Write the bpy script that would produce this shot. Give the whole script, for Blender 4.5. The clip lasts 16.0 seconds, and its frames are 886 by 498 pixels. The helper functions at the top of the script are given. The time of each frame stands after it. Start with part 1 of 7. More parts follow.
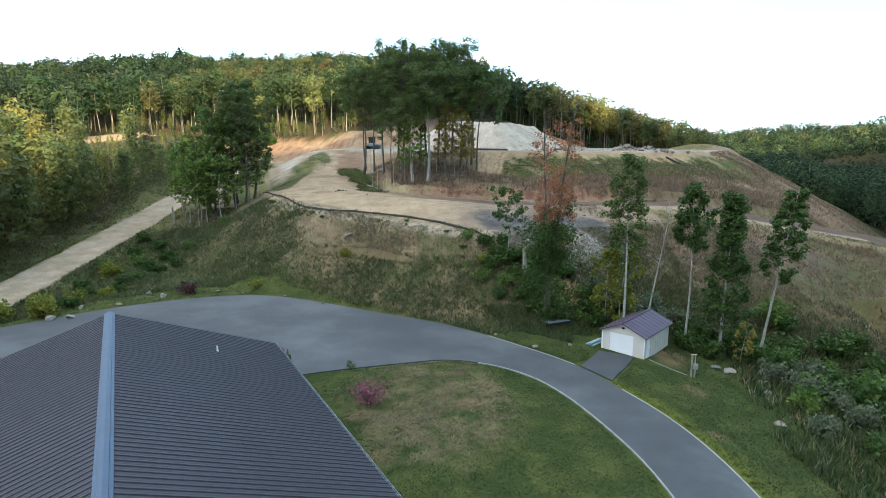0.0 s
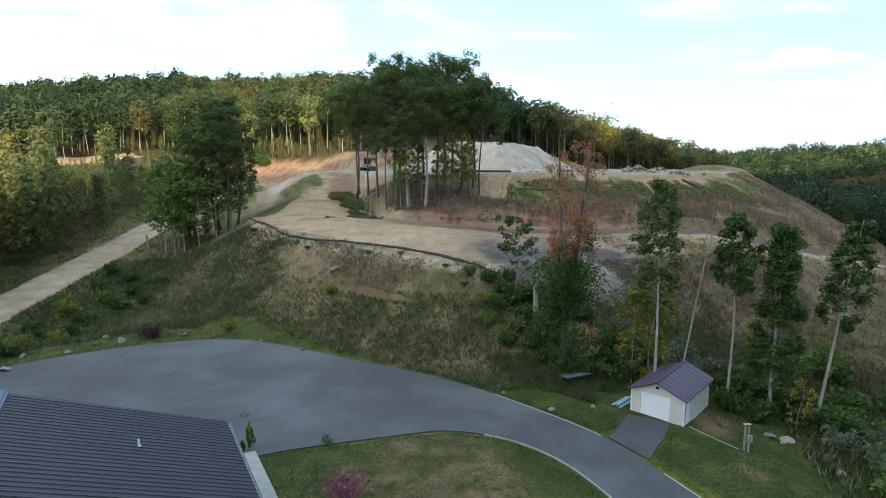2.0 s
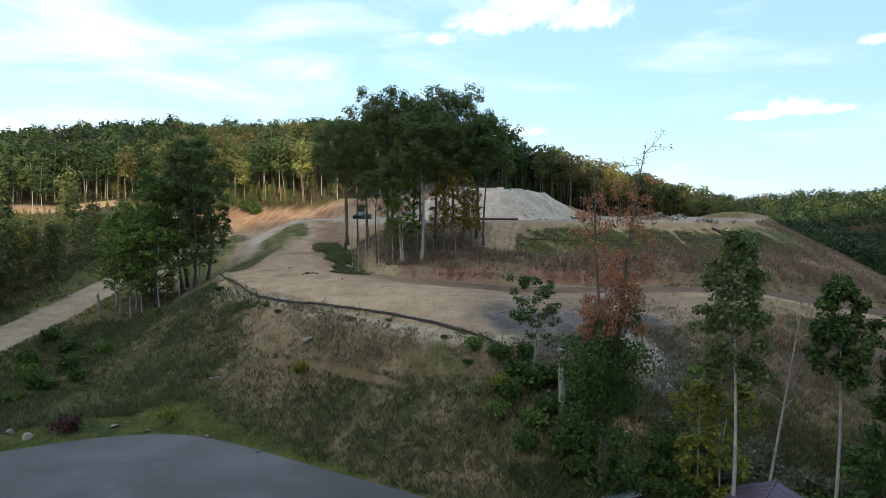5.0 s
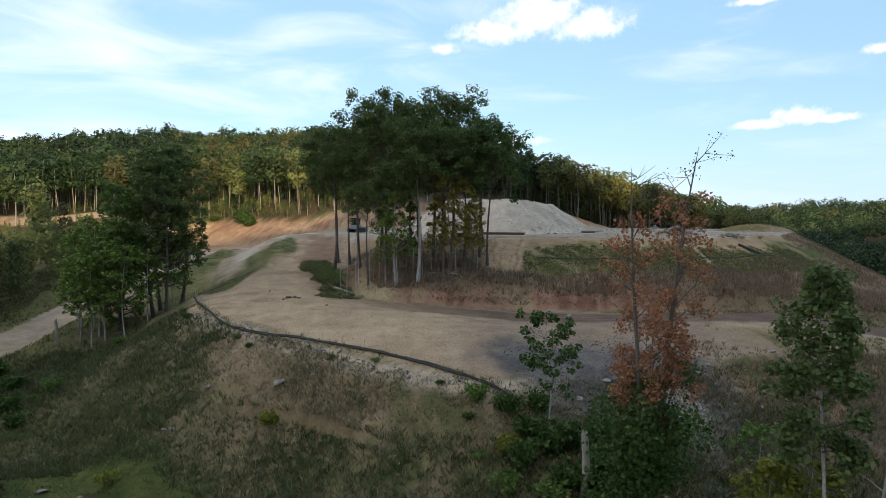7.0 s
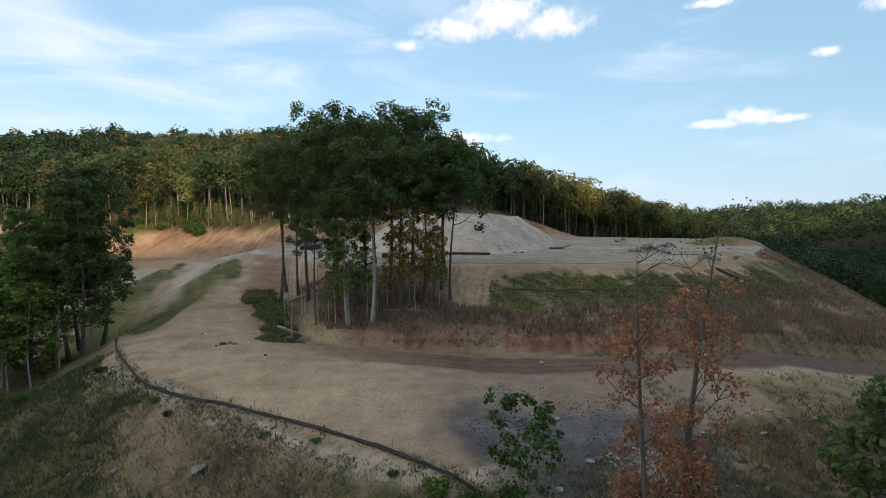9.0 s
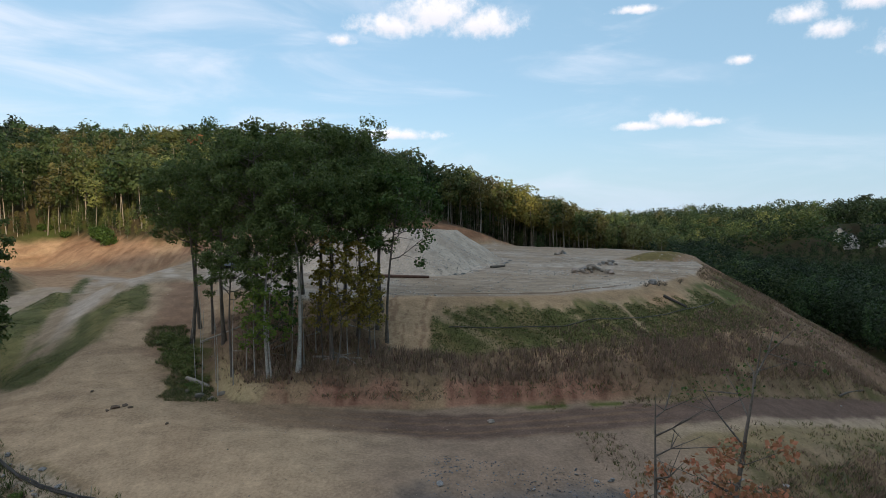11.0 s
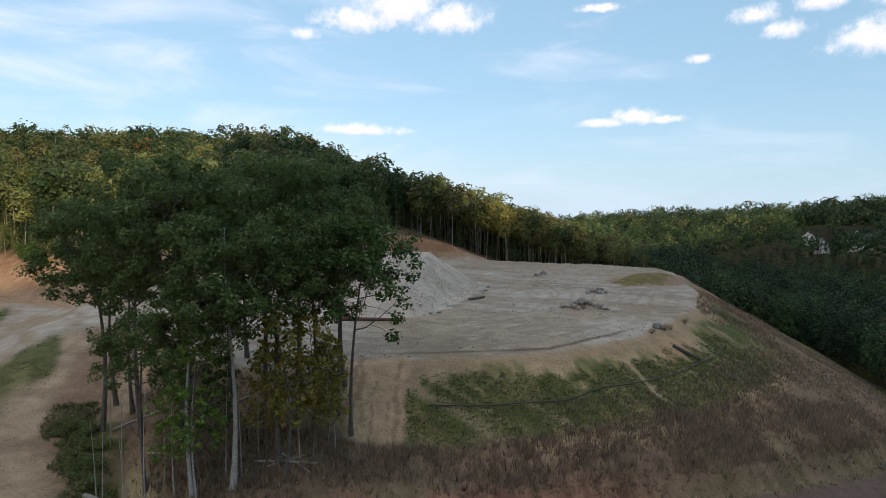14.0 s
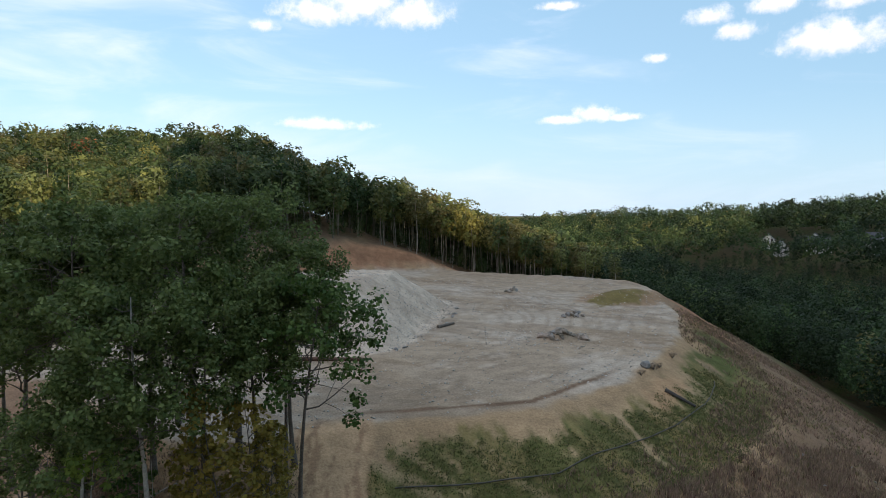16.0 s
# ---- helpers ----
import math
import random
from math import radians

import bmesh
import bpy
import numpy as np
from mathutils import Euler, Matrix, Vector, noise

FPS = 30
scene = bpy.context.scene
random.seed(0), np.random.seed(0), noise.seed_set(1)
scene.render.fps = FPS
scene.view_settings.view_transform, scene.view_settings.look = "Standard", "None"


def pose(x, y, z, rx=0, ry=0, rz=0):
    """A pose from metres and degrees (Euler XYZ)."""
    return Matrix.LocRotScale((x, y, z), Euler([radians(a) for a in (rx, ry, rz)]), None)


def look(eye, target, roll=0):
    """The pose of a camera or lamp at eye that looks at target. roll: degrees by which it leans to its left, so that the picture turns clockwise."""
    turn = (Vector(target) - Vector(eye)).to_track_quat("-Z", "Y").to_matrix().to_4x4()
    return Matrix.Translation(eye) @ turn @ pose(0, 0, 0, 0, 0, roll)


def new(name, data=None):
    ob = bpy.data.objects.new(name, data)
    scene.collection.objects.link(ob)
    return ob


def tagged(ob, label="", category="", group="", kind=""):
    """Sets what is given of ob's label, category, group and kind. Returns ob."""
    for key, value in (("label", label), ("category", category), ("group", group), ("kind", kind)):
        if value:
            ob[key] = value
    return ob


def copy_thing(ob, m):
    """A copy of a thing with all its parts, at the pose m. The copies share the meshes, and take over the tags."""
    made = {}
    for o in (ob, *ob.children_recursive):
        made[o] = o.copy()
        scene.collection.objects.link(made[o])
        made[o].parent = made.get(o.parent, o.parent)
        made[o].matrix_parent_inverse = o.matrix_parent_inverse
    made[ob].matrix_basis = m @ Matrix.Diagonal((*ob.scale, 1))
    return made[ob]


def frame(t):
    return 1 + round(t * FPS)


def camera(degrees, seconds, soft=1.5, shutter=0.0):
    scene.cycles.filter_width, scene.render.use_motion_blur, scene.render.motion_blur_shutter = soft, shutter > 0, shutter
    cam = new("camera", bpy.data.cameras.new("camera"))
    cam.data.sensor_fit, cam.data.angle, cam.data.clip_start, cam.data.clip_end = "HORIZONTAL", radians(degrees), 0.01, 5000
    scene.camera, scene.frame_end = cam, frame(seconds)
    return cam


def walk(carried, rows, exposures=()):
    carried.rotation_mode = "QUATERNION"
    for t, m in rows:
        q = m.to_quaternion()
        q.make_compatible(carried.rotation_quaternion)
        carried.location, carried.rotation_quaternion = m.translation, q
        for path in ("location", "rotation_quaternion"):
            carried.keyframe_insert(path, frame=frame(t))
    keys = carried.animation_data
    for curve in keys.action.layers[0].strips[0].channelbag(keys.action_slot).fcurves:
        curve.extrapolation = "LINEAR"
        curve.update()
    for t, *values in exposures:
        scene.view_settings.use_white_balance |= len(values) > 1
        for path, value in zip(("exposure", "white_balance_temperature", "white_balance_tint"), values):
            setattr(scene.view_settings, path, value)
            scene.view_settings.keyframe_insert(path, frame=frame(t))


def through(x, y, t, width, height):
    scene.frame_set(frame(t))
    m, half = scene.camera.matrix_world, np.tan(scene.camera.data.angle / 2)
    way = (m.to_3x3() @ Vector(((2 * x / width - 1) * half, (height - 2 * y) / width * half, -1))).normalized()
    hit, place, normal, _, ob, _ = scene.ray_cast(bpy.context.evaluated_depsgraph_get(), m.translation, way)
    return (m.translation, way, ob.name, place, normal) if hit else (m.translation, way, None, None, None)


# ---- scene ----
cam = camera(73.07, 16.0, soft=0.8)
PATH = [
    (0, (0.007, 0.002, 0.006), (-0.003, 19.716, -3.360), 0.26),
    (0.5, (0.125, 2.258, 0.098), (0.091, 21.997, -3.127), 0.25),
    (1, (0.187, 4.499, 0.199), (0.136, 24.262, -2.869), 0.20),
    (1.5, (0.148, 6.810, 0.294), (0.123, 26.597, -2.617), 0.23),
    (2, (0.180, 9.126, 0.379), (0.157, 28.940, -2.343), 0.18),
    (2.5, (0.184, 11.310, 0.430), (0.164, 31.150, -2.097), 0.21),
    (3, (0.211, 13.588, 0.454), (0.196, 33.462, -1.789), 0.22),
    (3.5, (0.371, 15.981, 0.341), (0.311, 35.888, -1.580), 0.11),
    (4, (0.416, 18.146, 0.358), (0.354, 38.079, -1.271), 0.10),
    (6.5, (0.891, 28.960, 0.525), (0.742, 48.942, -0.317), -0.03),
    (7, (1.028, 31.249, 1.289), (0.828, 51.230, 0.435), 0.05),
    (7.5, (1.007, 33.369, 2.122), (0.819, 53.350, 1.279), 0.06),
    (8, (1.087, 35.434, 3.010), (0.892, 55.415, 2.149), -0.06),
    (8.5, (1.136, 37.539, 3.940), (0.949, 57.519, 3.051), -0.07),
    (9, (1.691, 39.089, 4.991), (2.686, 59.042, 4.051), -0.09),
    (9.5, (1.837, 40.407, 5.992), (4.220, 60.241, 5.039), -0.02),
    (12, (1.869, 50.915, 10.436), (5.202, 70.604, 9.334), 0.26),
    (12.5, (2.099, 53.108, 11.236), (5.633, 72.761, 10.111), 0.20),
    (13, (2.351, 55.096, 12.103), (6.217, 74.685, 10.960), 0.21),
    (13.5, (2.635, 57.175, 12.973), (6.770, 76.708, 11.809), 0.14),
    (14, (2.961, 59.265, 13.810), (7.241, 78.766, 12.633), 0.13),
    (14.5, (3.305, 61.463, 14.750), (7.686, 80.939, 13.535), 0.09),
    (15, (3.642, 63.658, 15.678), (8.134, 83.106, 14.420), 0.11),
    (15.5, (3.995, 65.768, 16.583), (8.881, 85.120, 15.304), 0.18),
    (16, (4.336, 67.929, 17.521), (9.825, 87.116, 16.204), 0.23),
]
EXPOSURES = [(0, 1.3, 6450, 10), (1.5, 1.04, 6400, 11), (3.5, 0.66, 6450, 13), (7, 0.27, 6600, 16), (9.5, 0.02, 6600, 16), (12.2, -0.08, 6600, 16), (14, 0.04, 6600, 17), (16, 0.18, 6600, 17)]
walk(cam, [(t, look(eye, target, roll)) for t, eye, target, roll in PATH], EXPOSURES)

# ---------- sky, sun ----------
SUN_FROM = Vector((0.335, -0.92, 0.265)).normalized()
world = bpy.data.worlds.new("sky")
scene.world = world
world.use_nodes = True


def build_sky():
    nt = world.node_tree
    nt.nodes.clear()
    N, L = nt.nodes.new, nt.links.new

    def math_node(op, a, b=None, c=None, clamp=False):
        n = N("ShaderNodeMath")
        n.operation, n.use_clamp = op, clamp
        for i, v in enumerate((a, b, c)):
            if v is None:
                continue
            if isinstance(v, (int, float)):
                n.inputs[i].default_value = v
            else:
                L(v, n.inputs[i])
        return n.outputs[0]

    sky = N("ShaderNodeTexSky")
    sky.sky_type, sky.sun_disc = "NISHITA", False
    sky.sun_elevation = math.asin(SUN_FROM.z)
    sky.sun_rotation = math.atan2(SUN_FROM.x, SUN_FROM.y)
    sky.altitude, sky.air_density, sky.dust_density, sky.ozone_density = 250, 1.0, 0.3, 1.2
    tc = N("ShaderNodeTexCoord")
    sep = N("ShaderNodeSeparateXYZ")
    L(tc.outputs["Generated"], sep.inputs[0])
    x, y, z = sep.outputs
    az = math_node("ARCTAN2", x, y)
    el = math_node("ARCSINE", z)
    # thin high cloud, drawn out sideways
    comb = N("ShaderNodeCombineXYZ")
    L(math_node("MULTIPLY", az, 2.2), comb.inputs[0])
    L(math_node("MULTIPLY", el, 9.0), comb.inputs[1])
    thin = N("ShaderNodeTexNoise")
    thin.inputs["Scale"].default_value, thin.inputs["Detail"].default_value = 1.5, 7
    thin.inputs["Roughness"].default_value, thin.inputs["Distortion"].default_value = 0.55, 0.6
    L(comb.outputs[0], thin.inputs["Vector"])
    left = math_node("MULTIPLY_ADD", az, -0.16, 0.0)
    veil = math_node("ADD", thin.outputs["Fac"], left)
    low = math_node("MULTIPLY_ADD", el, -1.9, 0.30, True)
    veil = math_node("ADD", veil, math_node("MULTIPLY", low, 0.9))
    # veil added overhead, above the view, to brighten the ground
    veil = math_node("ADD", veil, math_node("MULTIPLY_ADD", el, 0.55, -0.22, True))
    mr = N("ShaderNodeMapRange")
    mr.interpolation_type = "SMOOTHSTEP"
    L(veil, mr.inputs[0])
    mr.inputs[1].default_value, mr.inputs[2].default_value = 0.44, 0.86
    veil = math_node("MULTIPLY", mr.outputs[0], 0.7)
    # heaps of fair-weather cloud: azimuth, elevation, half width, half height (degrees)
    edge = N("ShaderNodeTexNoise")
    edge.inputs["Scale"].default_value, edge.inputs["Detail"].default_value = 42.0, 9
    edge.inputs["Roughness"].default_value = 0.62
    L(tc.outputs["Generated"], edge.inputs["Vector"])
    puff, shade = None, None
    for a, e, w, h in CLOUDS:
        da = math_node("DIVIDE", math_node("SUBTRACT", az, radians(a)), radians(w))
        de = math_node("DIVIDE", math_node("SUBTRACT", el, radians(e)), radians(h))
        below = math_node("MULTIPLY", math_node("MINIMUM", de, 0.0), 1.6)
        de2 = math_node("ADD", math_node("MAXIMUM", de, 0.0), below)
        r = math_node("SQRT", math_node("ADD", math_node("POWER", math_node("ABSOLUTE", da), 2.0), math_node("POWER", math_node("ABSOLUTE", de2), 2.0)))
        f = math_node("ADD", math_node("SUBTRACT", 1.0, r), math_node("MULTIPLY_ADD", edge.outputs["Fac"], 1.9, -0.9))
        puff = f if puff is None else math_node("MAXIMUM", puff, f)
        s = math_node("MULTIPLY", math_node("SUBTRACT", 1.2, r, clamp=True), math_node("MULTIPLY_ADD", de, -0.8, 0.35, True))
        shade = s if shade is None else math_node("MAXIMUM", shade, s)
    mp = N("ShaderNodeMapRange")
    mp.interpolation_type = "SMOOTHSTEP"
    L(puff, mp.inputs[0])
    mp.inputs[1].default_value, mp.inputs[2].default_value = -0.1, 0.95
    tone = N("ShaderNodeMix")
    tone.data_type = "RGBA"
    L(math_node("MULTIPLY", shade, 0.9), tone.inputs["Factor"])
    tone.inputs["A"].default_value = (CLOUD_W * 1.0, CLOUD_W * 1.0, CLOUD_W * 1.0, 1)
    tone.inputs["B"].default_value = (CLOUD_W * 0.55, CLOUD_W * 0.62, CLOUD_W * 0.72, 1)
    m1 = N("ShaderNodeMix")
    m1.data_type = "RGBA"
    L(veil, m1.inputs["Factor"])
    pale = N("ShaderNodeMix")
    pale.data_type = "RGBA"
    pale.inputs["Factor"].default_value = 0.52
    L(sky.outputs[0], pale.inputs["A"])
    pale.inputs["B"].default_value = (CLOUD_W * 0.38, CLOUD_W * 0.69, CLOUD_W * 0.91, 1)
    L(pale.outputs["Result"], m1.inputs["A"])
    m1.inputs["B"].default_value = (CLOUD_W * 0.86, CLOUD_W * 0.92, CLOUD_W * 1.0, 1)
    m2 = N("ShaderNodeMix")
    m2.data_type = "RGBA"
    L(math_node("MULTIPLY", mp.outputs[0], 0.95), m2.inputs["Factor"])
    L(tone.outputs["Result"], m2.inputs["B"])
    haze = N("ShaderNodeMapRange")
    haze.interpolation_type = "SMOOTHSTEP"
    L(el, haze.inputs[0])
    haze.inputs[1].default_value, haze.inputs[2].default_value = radians(11), radians(-1)
    haze.inputs[3].default_value, haze.inputs[4].default_value = 0.0, 0.7
    m3 = N("ShaderNodeMix")
    m3.data_type = "RGBA"
    L(haze.outputs[0], m3.inputs["Factor"])
    L(m1.outputs["Result"], m3.inputs["A"])
    m3.inputs["B"].default_value = (CLOUD_W * 0.43, CLOUD_W * 0.62, CLOUD_W * 0.76, 1)
    L(m3.outputs["Result"], m2.inputs["A"])
    bg = N("ShaderNodeBackground")
    bg.inputs["Strength"].default_value = SKY_STRENGTH
    L(m2.outputs["Result"], bg.inputs["Color"])
    out = N("ShaderNodeOutputWorld")
    L(bg.outputs[0], out.inputs["Surface"])


SKY_STRENGTH, CLOUD_W = 0.13, 9.0
CLOUDS = [(4.2, 17.2, 4.2, 1.5), (8.4, 18.3, 5.0, 2.7), (12.6, 17.4, 4.2, 1.9), (-0.4, 15.9, 1.5, 0.8), (29.9, 8.6, 2.2, 1.1), (27.2, 8.2, 2.6, 0.6), (32.4, 8.3, 2.4, 0.5), (4.5, 7.7, 5.0, 0.7),
          (26.6, 18.0, 2.4, 0.5), (35.2, 13.2, 1.1, 0.6), (39.4, 16.0, 2.2, 1.0), (41.8, 14.7, 2.2, 1.0), (44.4, 16.4, 2.2, 1.0), (48.6, 13.2, 4.6, 1.9), (50.5, 16.2, 4.0, 1.3)]
build_sky()
sun = new("sun", bpy.data.lights.new("sun", "SUN"))
sun.data.energy, sun.data.angle, sun.data.color = 4.6, radians(0.6), (1.0, 0.84, 0.56)
sun.matrix_world = look(SUN_FROM * 400, (0, 0, 0))

# ---------- relief ----------


def arr(*v):
    return [np.asarray(a, float) for a in v]


def seg_dist(x, y, a, b):
    ax, ay = a
    bx, by = b
    t = ((x - ax) * (bx - ax) + (y - ay) * (by - ay)) / ((bx - ax) ** 2 + (by - ay) ** 2)
    t = np.clip(t, 0, 1)
    return np.hypot(x - ax - t * (bx - ax), y - ay - t * (by - ay))


def line_dist(x, y, pts):
    return np.min([seg_dist(x, y, a, b) for a, b in zip(pts, pts[1:])], axis=0)


def poly_sd(x, y, poly):
    """Signed distance to a closed outline, below zero inside."""
    d = line_dist(x, y, list(poly) + [poly[0]])
    inside = np.zeros(np.shape(d), bool)
    for (ax, ay), (bx, by) in zip(poly, list(poly[1:]) + [poly[0]]):
        if ay == by:
            continue
        inside ^= ((ay > y) != (by > y)) & (x < (bx - ax) * (y - ay) / (by - ay) + ax)
    return np.where(inside, -d, d)


def smax(a, b, k):
    h = np.clip(0.5 + 0.5 * (a - b) / k, 0, 1)
    return b + (a - b) * h + k * h * (1 - h)


def smooth(a, b, x):
    t = np.clip((x - a) / (b - a), 0, 1)
    return t * t * (3 - 2 * t)


def hash2(i, j, s):
    v = np.sin(i * 127.1 + j * 311.7 + s * 74.7) * 43758.5453
    return v - np.floor(v)


def vnoise(x, y, scale, s=0):
    """Value noise in -1..1."""
    x, y = x / scale, y / scale
    i, j = np.floor(x), np.floor(y)
    u, v = x - i, y - j
    u, v = u * u * (3 - 2 * u), v * v * (3 - 2 * v)
    n = (hash2(i, j, s) * (1 - u) + hash2(i + 1, j, s) * u) * (1 - v) + (hash2(i, j + 1, s) * (1 - u) + hash2(i + 1, j + 1, s) * u) * v
    return 2 * n - 1


def fbm(x, y, scale, s=0, octaves=4):
    return sum(vnoise(x, y, scale / 2**k, s + k) * 0.55**k for k in range(octaves))


YARD = [(-70.9, -70), (-62.8, 18.7), (-48.6, 54.7), (-42.5, 68.7), (-33.4, 76.7), (-24.3, 78.2), (-13.2, 70.7), (-3, 62.7), (4.1, 58.7), (10.1, 61.2),
        (20.3, 62.7), (32.4, 59.7), (42.5, 50.7), (55.7, 18.7), (60.8, -70)]
BENCH = [(-32.4, 108.1), (-27.4, 97.1), (-19.5, 91.4), (-12.4, 85.6), (-5.1, 79.1), (4.1, 75.6), (12.2, 78.6), (25.3, 82.6), (42.5, 89.6), (60.0, 100.2),
         (85.0, 106.0), (151.9, 112.0), (151.9, 119.0), (85.0, 113.0), (62.0, 109.0), (40.5, 100.6), (22.3, 99.1), (4.1, 99.6), (-8.1, 100.6), (-12.2, 107.1),
         (-15.2, 117.1), (-27.4, 119.1)]
PAD = [(11.1, 118.4), (28.4, 117.9), (40.5, 123.5), (52.7, 133), (62, 142), (73, 157), (82, 173), (90, 190), (92, 203), (80, 216), (62, 228), (50, 238), (34, 236),
       (10, 222), (-10, 206), (-35.5, 203), (-60.8, 213.5), (-87.1, 235.5), (-93.2, 225.5), (-72.9, 199.5), (-58.8, 177.5), (-44.6, 157.5), (-33.4, 145.5),
       (-24.3, 138.5), (-14.2, 133.5), (-6.1, 120.0), (3, 115.6)]
RAMP = [(-25.3, 105.2), (-13.2, 105.2), (-14.2, 121.2), (-17.2, 141.2), (-30.4, 141.2), (-26.3, 121.2)]
HAUL = [(-54.7, 39), (-54.4, 74), (-54.8, 104), (-55.7, 129), (-55.7, 151), (-58.8, 177)]


DRIVE = [(-62, 40), (-52, 51), (-43.5, 58.5), (-38.5, 64.5), (-31, 69.8), (-24, 71.9), (-18.6, 70.7), (-13.6, 67.9), (-7, 64.0), (0.2, 59.9), (4.4, 56.8), (11.9, 49.8), (14, 45),
         (16.2, 40), (17.4, 34), (17.6, 26), (17, 10), (16, -20), (11.2, -20), (12, 10), (12.8, 26), (12.4, 33), (11, 38.5), (9.4, 43), (7.6, 46.2), (4.8, 48.5), (0.8, 49.6), (-4, 48.2), (-11.6, 45.8),
         (-13, 44), (-30, 36), (-50, 30)]
APRON = [(14.7, 53.9), (17.6, 52.6), (15.9, 49.6), (14.9, 48.2), (13.9, 46.4), (12.0, 49.6), (12.9, 50.9)]
FRONT = BENCH[:12]


def bench_z(x, y):
    front, back = line_dist(x, y, FRONT), line_dist(x, y, BENCH[12:])
    droop = np.where(poly_sd(x, y, BENCH) > 0, 1.6 * (front < back - 0.01), 1.6 * np.clip(1 - front / 8, 0, 1))
    return -7.3 - 0.06 * (np.clip(x, -25, 8) + 16) - droop - 0.17 * np.clip(x - 38, 0, 50) - 0.05 * np.maximum(x - 88, 0)


def pad_z(x, y):
    return -0.75 + 0.006 * (y - 140) - 5.5 * smooth(-27, -50, x)


def yard_z(x, y):
    return -18.1 - 0.05 * np.maximum(x, 0) - 0.10 * np.maximum(x - 18, 0) + 0 * y


def haul_z(y):
    return np.interp(y, [0, 74, 129, 150, 177, 205], [-27, -18.2, -10.6, -8.0, -6.6, -6.0])


def natural(x, y):
    east = np.maximum(x + 8, 0)
    d = line_dist(x + 0.75 * east, y, [(-8, 335), (-320, 390), (-900, 500)])
    n = 54.5 - 0.24 * d - 3.5 * smooth(8, 40, d) - 0.6 * np.maximum(x - 72 - 0.5 * np.maximum(y - 195, 0), 0)
    n = smax(n, -27.0 + 0 * x, 8)
    r = 37 - 0.17 * line_dist(x, y, [(60, 780), (250, 560), (430, 330), (900, 100)])
    n = smax(n, r, 14)
    far = np.hypot(x, y - 200)
    n = np.where(far > 800, n + (20 + 0 * n - n) * smooth(800, 1500, far), n)
    n = n + 3.5 * smooth(-90, -150, x) * smooth(250, 320, y)
    # unseen ridge added behind the house to keep the low sun off the yard
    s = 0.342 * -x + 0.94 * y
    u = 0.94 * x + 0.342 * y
    # crest heights chosen to set which woods the sun reaches
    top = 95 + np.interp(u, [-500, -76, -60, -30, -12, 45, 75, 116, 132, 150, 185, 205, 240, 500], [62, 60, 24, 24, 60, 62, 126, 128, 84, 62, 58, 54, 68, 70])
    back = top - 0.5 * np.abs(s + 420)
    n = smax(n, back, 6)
    return n - 0.07 * np.clip(y, -250, 620) + 1.6 * fbm(x, y, 45, 3, 3)


def height(x, y):
    x, y = arr(x, y)
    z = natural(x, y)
    z = np.maximum(z, yard_z(x, y) - 0.42 * np.maximum(poly_sd(x, y, YARD), 0))
    sd = poly_sd(x, y, YARD)
    z = np.where(sd < 0, np.minimum(z, yard_z(x, y)), z)
    z = np.where((sd >= 0) & (y < 58) & (y > -90), np.minimum(z, yard_z(x, y) + 0.6 * np.maximum(sd, 0)), z)
    dh = np.maximum(line_dist(x, y, HAUL) - 3.8, 0)
    hz = haul_z(y)
    z = np.where(dh < 30, np.clip(z, hz - 0.5 * dh, hz + 0.6 * dh), z)
    pd = np.maximum(poly_sd(x, y, PAD) + 1.2 * fbm(x, y, 14, 9, 3), 0)
    pz = pad_z(x, y)
    steep = 0.34 + 0.10 * smooth(45, 60, x) + 0.12 * smooth(66, 80, x)
    z = np.clip(z, pz - steep * pd, pz + 0.62 * pd)
    bd = np.maximum(poly_sd(x, y, BENCH), 0)
    bz = bench_z(x, y)
    z = np.clip(z, bz - (0.56 - 0.11 * smooth(4, 11, x)) * bd, bz + 1.15 * np.maximum(bd - 0.3, 0))
    rd = np.maximum(poly_sd(x, y, RAMP), 0)
    rz = -7.6 + 0.165 * (y - 103)
    z = np.where(rd < 12, np.clip(z, rz - 0.42 * rd, rz + 0.5 * rd), z)
    dd = poly_sd(x, y, DRIVE)
    z = np.where(dd < 8, np.minimum(z, yard_z(x, y) + 0.55 * np.maximum(dd - 0.2, 0)), z)
    z = z + 1.7 * smooth(1, 0.1, np.hypot((x - 74) / 14, (y - 175 - 0.35 * (x - 74)) / 8))
    for mx, my, mr, mh in ((43.5, 144, 3.4, 0.9), (53.3, 158.6, 2.6, 0.7), (54.4, 188, 2.2, 0.6)):
        z = z + mh * smooth(1, 0, np.hypot((x - mx) / mr, (y - my) / (0.7 * mr)))
    # heap of crushed stone
    u, v = (x - 12.9) * 0.475 + (y - 169) * 0.88, (x - 12.9) * 0.88 - (y - 169) * 0.475
    q = np.hypot(np.maximum(np.abs(u) - 14, 0), np.maximum(np.abs(v) - 7, 0))
    heap = 6.5 - 0.66 * q + 0.35 * fbm(x, y, 7, 21, 3)
    z = np.maximum(z, np.minimum(heap, 6.2 + 0.4 * fbm(x, y, 6, 2, 2)))
    return z


def hz(x, y):
    return float(height(np.array([x]), np.array([y]))[0])

# ---------- materials ----------


